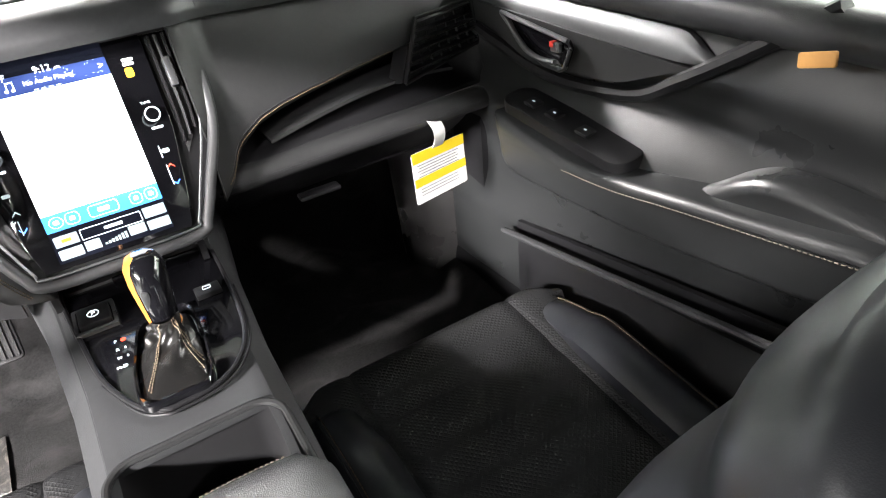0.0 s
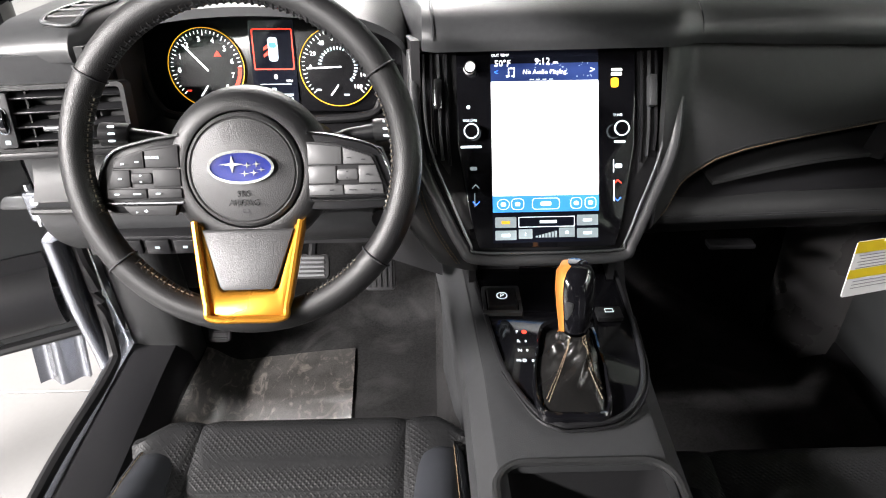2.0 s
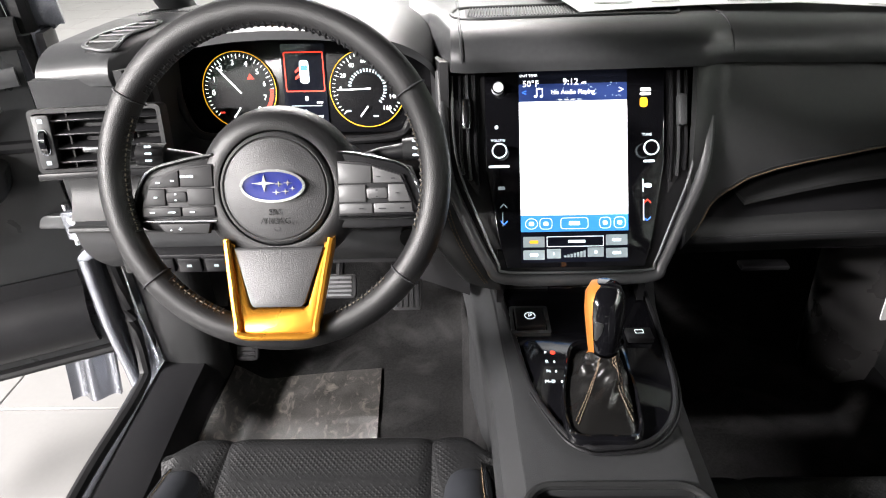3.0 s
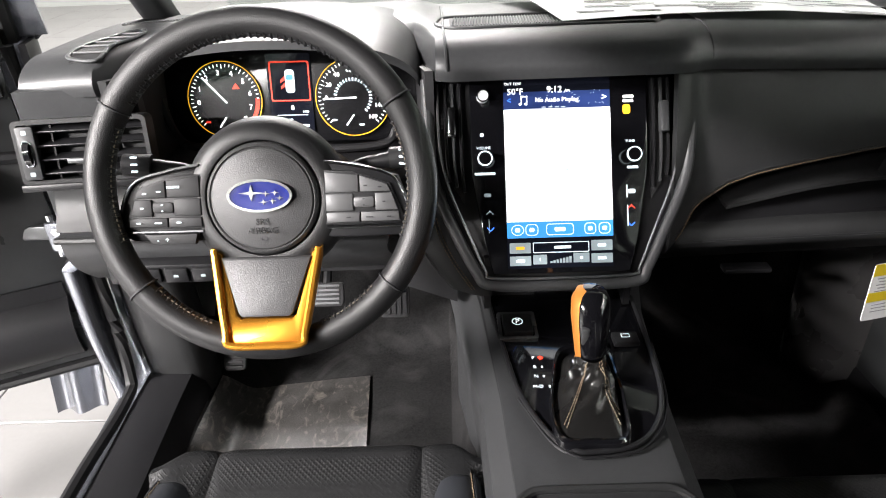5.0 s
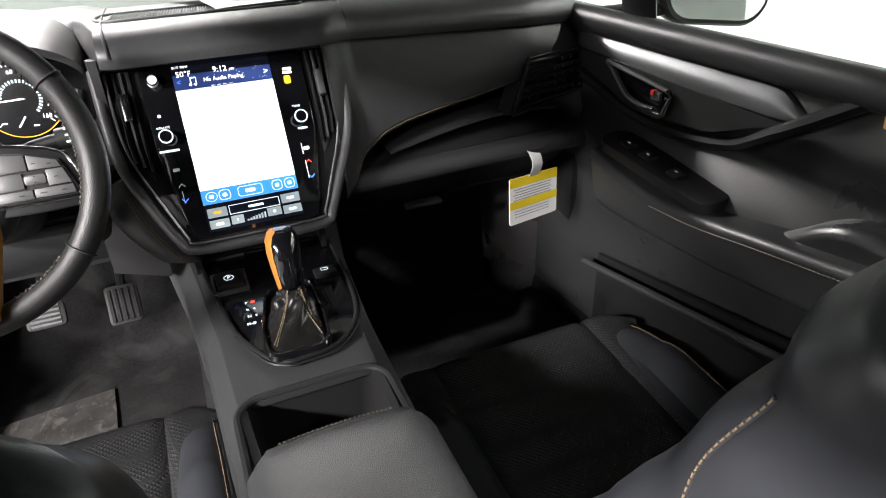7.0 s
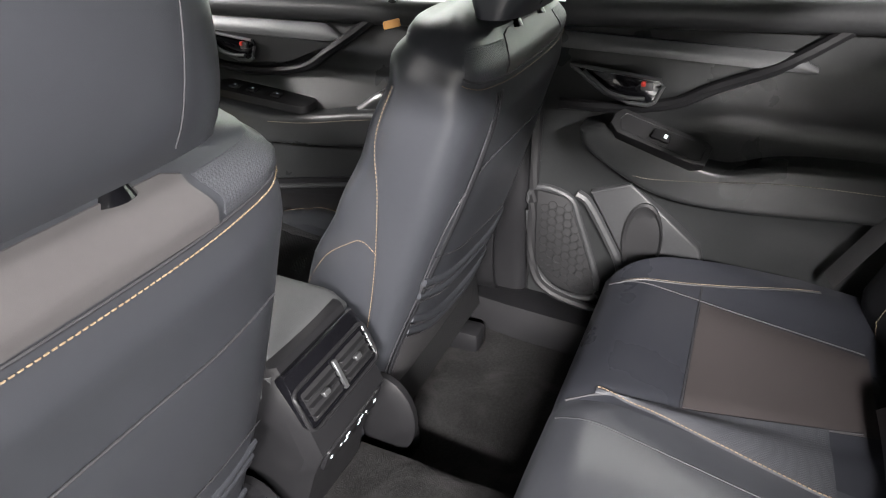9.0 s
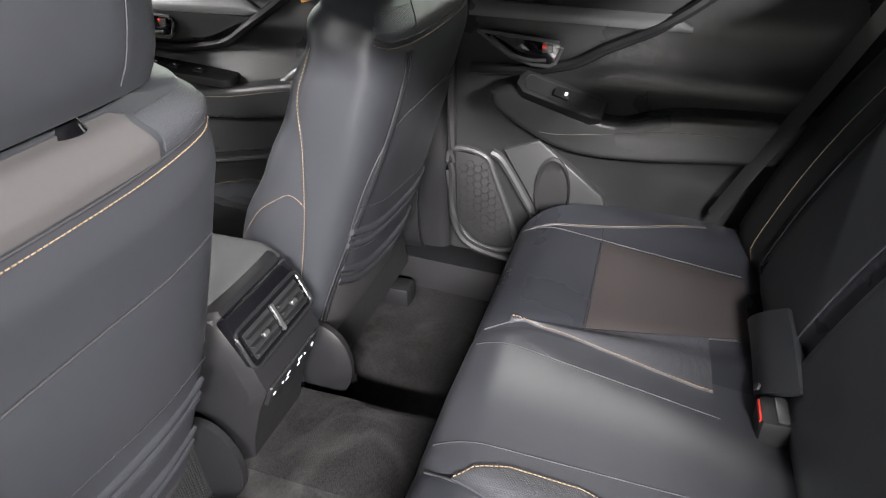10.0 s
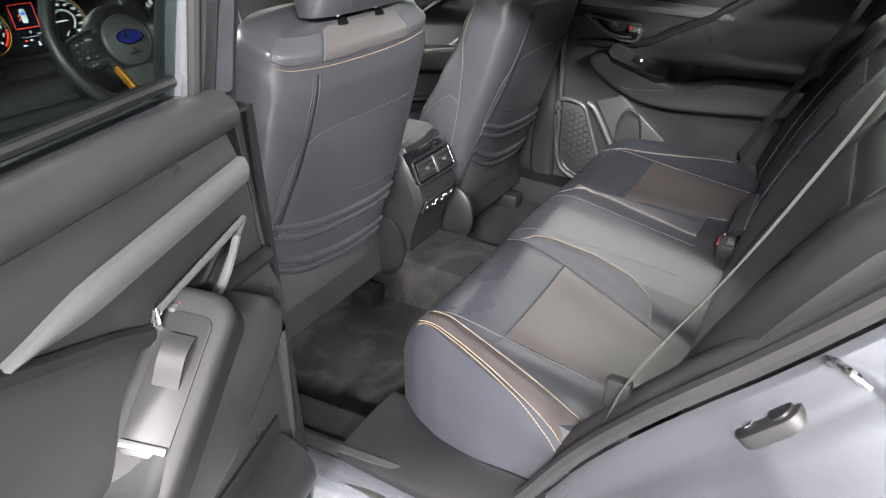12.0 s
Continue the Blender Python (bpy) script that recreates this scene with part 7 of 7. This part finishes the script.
arm_up = smooth_path([(1.9, 0.9, 0), (1.52, 0.9, 0), (1.38, 0.874, 0), (1.3, 0.895, 0), (1.2, 0.93, 0), (1.15, 0.942, 0)], 5)
part("armrest", slab([(q.x, q.y) for q in arm_low + arm_up], 0.08, D4, 0.016, 4), door_soft, door4, "padded rear door armrest with a stitched edge")
part("stitching", stitches([D4 @ V((q.x, q.y, 0.0)) for q in smooth_path([(1.215, 0.842, 0), (1.26, 0.84, 0), (1.36, 0.85, 0), (1.5, 0.866, 0), (1.7, 0.868, 0)], 8)], V((-1, 0, 0)), 0.005, 0.003, 0.0016, 0.0006), thread_pale, door4)["kind"] = "stuff"
SW4 = axes((0.662, -1.26, 0.922), (0, -0.158, -0.0485), (0.04, -0.03, 0.028))
swp = part("switch_panel", slab([(-0.1, 0.012), (-0.088, 0.028), (0.08, 0.028), (0.094, 0.02), (0.094, -0.02), (0.075, -0.028), (-0.08, -0.026), (-0.1, -0.012)], 0.03, SW4 @ Matrix.Translation((0, 0, 0.008)), 0.003), rubber, door4, "black rear window switch panel")
part("panel_rim", tube([SW4 @ V((x, y, 0.0075)) for x, y in ((-0.086, 0.004), (-0.08, 0.019), (0.074, 0.019), (0.082, 0.012), (0.082, -0.014), (0.07, -0.019), (-0.076, -0.017), (-0.086, 0.004))], 0.0015, 6), hard, swp)
bm = bmesh.new()
box(bm, -0.02, 0.016, -0.011, 0.011, 0, 0.01, 0.004, 2, SW4 @ pose(0.0, 0, 0.006))
part("switch", bm, hard, swp)
bm = bmesh.new()
box(bm, -0.003, 0.003, -0.004, 0.004, 0, 0.0006, 0, 1, SW4 @ pose(0.006, 0, 0.016))
part("mark", bm, glow_pale, swp)
# speaker and bottle holder
SPM = axes((0.704, -1.01, 0.745), (0, -1, 0), (0, 0, 1))
spk = part("speaker", slab([(-0.01, 0.01), (0.075, 0.0), (0.15, -0.22), (0.11, -0.25), (0.05, -0.235), (0.0, -0.18), (-0.012, -0.1)], 0.02, SPM @ Matrix.Translation((0, 0, -0.002)), 0.004), mesh_mat, door4, "dark honeycomb speaker grille")
part("speaker_rim", tube([SPM @ V((x, y, 0.003)) for x, y in [(p.x, p.y) for p in smooth_path([(-0.012, 0.012, 0), (0.07, 0.008, 0), (0.1, -0.05, 0), (0.155, -0.215, 0), (0.12, -0.25, 0), (0.05, -0.24, 0), (0.0, -0.185, 0), (-0.014, -0.1, 0)], 6, True)]], 0.008, 8, True), soft, spk)
bm = bmesh.new()
for i in range(9):
    for j in range(12):
        x, y = 0.021 * (i * 0.87), -0.02 - 0.021 * (j + 0.5 * (i % 2))
        if 0 < x < 0.145 and y > -0.235 and x < 0.075 - 0.333 * y and y > -0.175 - 0.75 * x:
            hexa = [(x + 0.0105 * math.cos(math.pi / 3 * k), y + 0.0105 * math.sin(math.pi / 3 * k)) for k in range(6)]
            for (x0, y0), (x1, y1) in zip(hexa, hexa[1:] + hexa[:1]):
                tube([SPM @ V((x0, y0, 0.003)), SPM @ V((x1, y1, 0.003))], 0.0007, 4, bm=bm)
part("honeycomb", bm, soft_dark, spk)["kind"] = "stuff"
B4 = axes((0.7, 0, 0), (0, -1, 0), (0, 0, 1))
part("brace", slab([(1.128, 0.772), (1.212, 0.806), (1.365, 0.68), (1.39, 0.6), (1.36, 0.52), (1.24, 0.55), (1.205, 0.64)], 0.03, B4 @ Matrix.Translation((0, 0, 0.004)), 0.006, 3), soft, door4, "grey moulded pocket panel")
part("brace_rib", tube([B4 @ V((x, y, 0.003)) for x, y in [(q.x, q.y) for q in smooth_path([(1.1, 0.765, 0), (1.128, 0.745, 0), (1.18, 0.66, 0), (1.21, 0.6, 0), (1.22, 0.53, 0)], 6)]], 0.011, 8), soft, door4)
hold = part("bottle_holder", loft([[B4 @ V((1.248 + 0.043 * w * math.cos(a) + 0.008 * (1 - w), 0.68 + (0.088 * w if math.sin(a) > 0 else 0.1 * w) * math.sin(a), h)) for a in (2 * math.pi * i / 32 for i in range(32))] for w, h in ((1.0, 0.002), (1.0, 0.008), (0.93, 0.012), (0.8, 0.006), (0.6, 0.007), (0.3, 0.0075))]), mesh_mat, door4, "black oval bottle holder recess")
part("seal", tube([V(p) for p in smooth_path([(0.7, -1.005, 0.98), (0.7, -1.0, 0.7), (0.69, -1.01, 0.56), (0.69, -1.06, 0.5), (0.69, -1.2, 0.47)], 8)], 0.011, 8), rubber, door4, "black rubber door seal")
part("belt_line", tube([V((0.745, y, 1.135 + 0.02 * t)) for t, y in ((t, lerp(-1.04, -1.95, t)) for t in np.linspace(0, 1, 14))], 0.03, 10), soft, door4, "soft dark window ledge")
win = part("window", grid(lambda u, v: V((lerp(0.775, 0.65, v), lerp(-1.06, -1.9, u), lerp(1.15, 1.5, v))), 8, 4, 0.004, (1, 0, 0)), clear_glass, door4, "rear side window")
win.visible_shadow = False

# ---------------- open doors on the near side ----------------


pad_mat = material("grey_switch_pad", (0.012, 0.0122, 0.0127), 0.42, grain=0.2, scale=900, vary=0.05, spec=0.22)


def open_door(name, hinge, angle, length, label):
    """An opened door, drawn along its own x (from the hinge) with its inner face to -y, then turned."""
    d = thing(name, hinge, label, "car door", "", "structure")
    m = Matrix.Translation(hinge) @ pose(0, 0, 0, 0, 0, angle) @ Matrix.Diagonal((1, -1, 1, 1))
    hz = hinge[2]
    def P(x, y, z):
        return m @ V((x, y, z - hz))
    def inner(x, z):
        y = -0.075
        y += 0.025 * step(1.06, 1.16, z)
        y -= 0.03 * math.exp(-((z - 0.88) / 0.06) ** 2)
        return y
    part("panel", grid(lambda u, v: P(lerp(0.05, length - 0.03, u), inner(lerp(0.05, length, u), lerp(0.48, 1.16, v)), lerp(0.48, 1.16, v)), 40, 40, 0.01, m.to_3x3() @ V((0, 1, 0))), door_soft, d)
    part("outer_skin", grid(lambda u, v: P(lerp(0.0, length, u), 0.075 + 0.03 * math.sin(math.pi * v), lerp(0.4, 1.15, v)), 16, 14, 0.01, m.to_3x3() @ V((0, -1, 0))), paint, d, "silver-blue painted outer skin")
    for x0, x1 in ((0.0, 0.06), (length - 0.04, length)):
        part("shut_face", grid(lambda u, v: P(x0 + 0.012 * math.sin(math.pi * u) * (-1 if x0 == 0 else 1) + (0 if x0 == 0 else 0.03), lerp(-0.07, 0.08, u), lerp(0.4, 1.15, v)), 8, 10, 0.012, m.to_3x3() @ V((1 if x0 == 0 else -1, 0, 0))), paint if x0 else hard, d)
    part("seal", tube([P(x, y, z) for x, y, z in ((0.03, -0.065, 1.15), (0.02, -0.065, 0.8), (0.05, -0.065, 0.46), (length - 0.05, -0.065, 0.46), (length, -0.065, 0.8), (length, -0.065, 1.15))], 0.012, 8), rubber, d)
    part("window_ledge", tube([P(x, -0.04, 1.15) for x in np.linspace(0.04, length - 0.02, 12)], 0.036, 12, flat=0.8), soft_dark, d, "soft dark grey window ledge")
    part("window_seal", tube([P(x, 0.0, 1.19) for x in np.linspace(0.06, length - 0.02, 12)], 0.009, 8), rubber, d)
    part("satin_strip", grid(lambda u, v: P(lerp(0.06, length * 0.52, u), inner(0, 1.08) - 0.012 - 0.004 * math.sin(math.pi * v), lerp(lerp(1.068, 1.042, u) + 0.012 * step(0.7, 1, u), lerp(1.1, 1.072, u) - 0.012 * step(0.7, 1, u), v)), 20, 6, 0.01, m.to_3x3() @ V((0, 1, 0))), brushed, d, "satin grey trim strip")
    handle_set(d, P(0.2, -0.088, 1.0), m.to_3x3() @ V((-1, 0, 0.0)), (0, 0, 1), -1)
    R = m.to_3x3()
    part("swoop", tube([P(q.x, inner(0, q.y) - 0.006, q.y) for q in smooth_path([(0.05, 0.955, 0), (0.25, 0.975, 0), (0.34, 1.01, 0), (0.44, 1.05, 0), (0.55, 1.1, 0), (0.65, 1.15, 0)], 6)], 0.012, 8), hard, d, "curved dark moulding")
    low = smooth_path([(0.12, 0.935, 0), (0.135, 0.885, 0), (0.22, 0.83, 0), (0.31, 0.795, 0), (0.44, 0.785, 0), (length - 0.08, 0.81, 0)], 5)
    up = smooth_path([(length - 0.08, 0.9, 0), (0.54, 0.9, 0), (0.42, 0.89, 0), (0.34, 0.925, 0), (0.22, 0.96, 0), (0.16, 0.965, 0)], 5)
    D = axes(P(0, -0.15, 0), R @ V((-1, 0, 0)), (0, 0, 1))
    part("armrest", slab([(-q.x, q.y) for q in low + up], 0.09, D, 0.018, 4), door_soft, d, "dark padded door armrest")
    A = axes(P(0.315, -0.118, 0.945), R @ V((0.11, 0, -0.085)), R @ V((-0.045, -0.075, 0.01)))
    if A.to_3x3().col[2].z < 0:
        A = axes(P(0.315, -0.118, 0.945), R @ V((0.11, 0, -0.085)), R @ V((0.045, 0.075, -0.01)))
    sp = part("switch_panel", slab(round_rect(0.31, 0.088, 0.03, 5), 0.05, A @ Matrix.Translation((0.045, 0, 0.008)), 0.012, 4), pad_mat, d, "grey raised window switch pad")
    part("switch_well", slab(round_rect(0.15, 0.05, 0.012, 4), 0.003, A @ Matrix.Translation((-0.005, 0, 0.0095)), 0.001), hard, sp, "dark recessed switch plate")
    part("switch", grid(lambda u, v: A @ V((lerp(-0.055, 0.0, u), lerp(-0.014, 0.014, v), 0.011 + 0.012 * math.sin(math.pi * (0.15 + 0.85 * u)) ** 1.3)), 10, 4, 0.004, A.to_3x3() @ V((0, 0, -1))), key_black, sp)
    bmx = bmesh.new()
    box(bmx, -0.004, 0.004, -0.024, 0.024, 0, 0.004, 0.001, 2, A @ pose(0.06, 0, 0.009))
    part("switch_trim", bmx, satin, sp)
    part("stitching", stitches([D @ V((-x, z, 0.0)) for x, z in ((0.4, 0.86), (0.5, 0.868), (0.62, 0.872))], R @ V((0, -1, 0)), 0.005, 0.003, 0.0016, 0.001), thread_pale, d)["kind"] = "stuff"
    part("pocket", grid(lambda u, v: P(lerp(0.08, length - 0.08, u), -0.08 - 0.05 * math.sin(math.pi * min(1, v * 1.3)) ** 0.5, lerp(0.5, 0.68, v)), 20, 10, 0.01, m.to_3x3() @ V((0, 1, 0))), hard, d, "black door pocket")
    w = part("window", grid(lambda u, v: P(lerp(0.06, length - 0.03 - 0.12 * v, u), lerp(0.0, -0.1, v), lerp(1.17, 1.53, v)), 8, 4, 0.004, m.to_3x3() @ V((0, 1, 0))), tint_glass, d, "tinted side window glass")
    w.visible_shadow = False
    part("window_frame", tube([P(*p) for p in smooth_path([(0.03, -0.01, 1.15), (0.03, -0.06, 1.35), (0.05, -0.1, 1.52), (length * 0.5, -0.12, 1.56), (length - 0.15, -0.1, 1.53), (length, -0.02, 1.17)], 6)], 0.02, 8), rubber, d)
    part("frame_paint", tube([P(*p) for p in smooth_path([(0.0, 0.01, 1.15), (0.0, -0.04, 1.35), (0.02, -0.08, 1.54), (length * 0.5, -0.1, 1.585)], 6)], 0.022, 8), paint, d)
    part("frame_face", grid(lambda u, v: P(lerp(-0.035, 0.05, u) + 0.02 * v, -0.02 - 0.095 * v + 0.006 * math.sin(math.pi * u), lerp(1.155, 1.54, v)), 8, 10, 0.02, R @ V((0, 1, 0))), paint, d, "silver-blue painted window frame")
    part("frame_seal", tube([P(0.058 + 0.02 * t, -0.025 - 0.095 * t, lerp(1.16, 1.53, t)) for t in np.linspace(0, 1, 8)], 0.008, 8), rubber, d)
    for z in (0.55, 0.85):
        part("hinge", box_bm(-0.05, 0.05, -0.02, 0.04, z - hz - 0.03, z - hz + 0.03, bevel=0.008, m=m), paint, d)
    return d


open_door("door_2", (-0.80, -1.075, 0.8), 180 + 16, 0.85, "open silver-blue rear door with dark inner panel")
driver_door = open_door("door_1", (-0.93, 0.31, 0.8), 180 + 25, 0.98, "open silver-blue driver's door with dark inner panel")

# hinge bay in front of the driver's door
setting("fender_edge_west", grid(lambda u, v: V((lerp(-1.08, -0.96, u) - 0.03 * v, 0.24 + 0.012 * math.sin(9 * u) - 0.02 * v, lerp(0.58, 0.3, v) + 0.012 * u)), 18, 12, 0.01, (0, 1, 0)), paint, "silver-blue inner edge of the front wing", "car body")
# flat black sheet gives the hollow its shade by colour
setting("wall_hinge_bay_west", grid(lambda u, v: V((lerp(-1.3, -0.9, u), 0.4, lerp(1.05, 0.3, v))), 6, 6, 0.02, (0, 1, 0)), rubber, "black sheet that stands in for the shaded hollow behind the door hinges", "car body")
for hz in (0.585, 0.8):
    hinge = part("post_hinge", box_bm(-0.94, -0.895, 0.17, 0.2, hz - 0.032, hz + 0.032, bevel=0.006), paint, driver_door, "grey steel hinge bolted to the post")
    part("arm", box_bm(-1.01, -0.925, 0.19, 0.215, hz - 0.016, hz + 0.016, bevel=0.006), satin, hinge)
    part("pin", tube([V((-0.93, 0.185, hz - 0.045)), V((-0.93, 0.185, hz + 0.045))], 0.008, 10), chrome, hinge)
    for dz in (-0.018, 0.018):
        part("bolt", tube([V((-0.912, 0.172, hz + dz)), V((-0.912, 0.16, hz + dz))], 0.008, 6), chrome, hinge)
loom = thing("wiring_gaiter", (-0.95, 0.25, 0.7), "black ribbed rubber wiring gaiter beside the hinges", "gaiter")
part("sleeve", tube(smooth_path([(-0.93, 0.22, 0.715), (-1.0, 0.25, 0.7), (-1.07, 0.24, 0.71)], 8), 0.017, 12), rubber, loom)
for k in range(7):
    part("rib", tube([V((-0.945 - 0.018 * k + 0.0, 0.245 + 0.019 * math.cos(a), 0.704 + 0.019 * math.sin(a))) for a in (2 * math.pi * q / 14 for q in range(14))], 0.003, 6, True), rubber, loom)

# ---------------- rear quarter beside the open door ----------------


def quarter(u, v):
    """Painted shut face that curves round the wheel arch behind the rear door."""
    p = smooth_path([(-1.4, 0.45, 0), (-1.5, 0.5, 0), (-1.6, 0.67, 0), (-1.66, 0.76, 0), (-1.73, 0.85, 0), (-1.81, 0.945, 0), (-1.88, 1.035, 0), (-1.95, 1.13, 0)], 6)
    q = p[min(len(p) - 1, round(u * (len(p) - 1)))]
    return V((lerp(-0.7, -0.9, v), q.x - 0.02 * v, q.y - 0.02 - 0.06 * step(0.0, 0.25, v) - 0.2 * max(0, v - 0.3)))


qt = setting("wall_quarter_west", grid(quarter, 36, 12, 0.02, (0, -1, -0.5)), paint, "silver-blue painted rear door shut with wheel arch", "car body")
part("seal", tube([quarter(u, 0.02) + V((0.0, 0.012, 0.02)) for u in np.linspace(0, 1, 30)], 0.013, 8), rubber, qt, "black rubber door seal")
part("arch_liner", grid(lambda u, v: quarter(u, 0.0) + V((lerp(0.0, 0.06, v), 0.02 * v, 0.03 + 0.02 * math.sin(math.pi * v))), 24, 6, 0.01, (0, -1, 0)), rubber, qt)
spot = min((quarter(u, 0.15) for u in np.linspace(0.5, 1, 60)), key=lambda q: abs(q.y + 1.815))
ST = axes(spot, (0, -0.62, 0.78), (0.9, 0.0, 0.0)) if V((0, -0.62, 0.78)).cross(V((0.9, 0, 0))).z > 0 else axes(spot, (0, -0.62, 0.78), (-0.9, 0.0, 0.0))
stk = part("striker_plate", slab(round_rect(0.085, 0.044, 0.02, 4), 0.02, ST @ Matrix.Translation((0, 0, 0.002)), 0.003), rubber, qt, "black striker plate with bolt and bumper")
part("bolt", slab(oval(0.007, 0.007, 6), 0.006, ST @ Matrix.Translation((-0.022, 0, 0.0045)), 0.001), chrome, stk)
part("bumper", slab(oval(0.015, 0.015, 20), 0.008, ST @ Matrix.Translation((0.018, 0, 0.0055)), 0.002), hard, stk)
part("latch_loop", tube([ST @ V(p) for p in smooth_path([(0.085, 0.018, 0), (0.088, 0.018, 0.02), (0.1, 0.0, 0.026), (0.112, -0.018, 0.02), (0.115, -0.018, 0)], 6)], 0.005, 8), chrome, qt)

# belts and buckles
def webbing(name, path, w, mat, label, up):
    b = thing(name, path[0], label, "seat belt", "seat belts")
    part("strap", tube(smooth_path(path, 8), w / 2, 8, flat=0.06, up=up), mat, b)
    return b


lb = webbing("seat_belt", [(-0.662, -1.63, 0.73), (-0.655, -1.66, 0.84), (-0.63, -1.76, 1.05), (-0.6, -1.9, 1.4)], 0.048, belt, "grey webbing belt of the near rear seat", (0.2, 0.79, 0.44))
part("tongue", box_bm(-0.672, -0.652, -1.655, -1.62, 0.765, 0.815, bevel=0.006), hard, lb, "metal and black plastic belt tongue")
part("latch_plate", box_bm(-0.664, -0.66, -1.65, -1.628, 0.735, 0.768, bevel=0.001), chrome, lb)
rb = webbing("seat_belt", [(0.645, -1.6, 0.69), (0.64, -1.66, 0.82), (0.63, -1.78, 1.08), (0.6, -1.92, 1.42)], 0.048, belt_dark, "dark webbing belt of the far rear seat", (-0.3, 0.8, 0.3))
def flap(u, v):
    """Grey flap that lies on the foot of the backrest."""
    low = V((lerp(0.158, 0.335, u), -1.655, lerp(0.638, 0.655, u)))
    high = V((lerp(0.092, 0.27, u), -1.693, lerp(0.715, 0.735, u)))
    return low.lerp(high, v) + V((0, 0.012 * math.sin(math.pi * v), 0.006 * math.sin(math.pi * u)))


part("back_flap", grid(flap, 14, 8, 0.014, (0, -1, -0.3)), leather, bench, "grey flap at the backrest's foot with a button")
part("button_stop", slab(oval(0.0065, 0.0065, 14), 0.004, axes(flap(0.06, 0.3) + V((0, 0.002, 0.001)), (1, 0, 0), (0, -0.42, 0.9))), satin, bench)
for x, y, z, lab in ((0.085, -1.662, 0.668, "belt buckle with red release button"), (-0.03, -1.66, 0.6, "belt buckle with red release button")):
    bk = thing("belt_buckle", (x, y, z), lab, "belt buckle", "belt buckles")
    part("body", box_bm(x - 0.03, x + 0.03, y - 0.03, y + 0.014, z - 0.05, z + 0.015, bevel=0.008), rubber, bk)
    part("release_button", box_bm(x - 0.021, x + 0.021, y + 0.004, y + 0.0155, z + 0.004, z + 0.012, bevel=0.002), red, bk, "red release button")
    part("slot", box_bm(x - 0.024, x + 0.024, y - 0.022, y - 0.006, z + 0.01, z + 0.019, bevel=0.002), satin, bk)

# ---------------- floor tiles ----------------
tile_me = finish("tile", box_bm(-0.298, 0.298, -0.298, 0.298, -0.02, 0.0, bevel=0.002, seg=1), floor_mat, False)
far = bmesh.new()
near = [p for p in TILE_AT if -4.6 < p[0] < -0.4 and -3.2 < p[1] < 3.0]
for tx, ty in TILE_AT:
    if (tx, ty) not in near:
        box(far, tx - 0.298, tx + 0.298, ty - 0.298, ty + 0.298, -0.02, 0.0)
fl = bpy.data.objects["floor"]
part("far_tiles", far, floor_mat, fl, smooth=False)["kind"] = "stuff"
for tx, ty in near:
    t = new("tile", tile_me)
    t.location = (tx, ty, 0)
    t.parent = fl
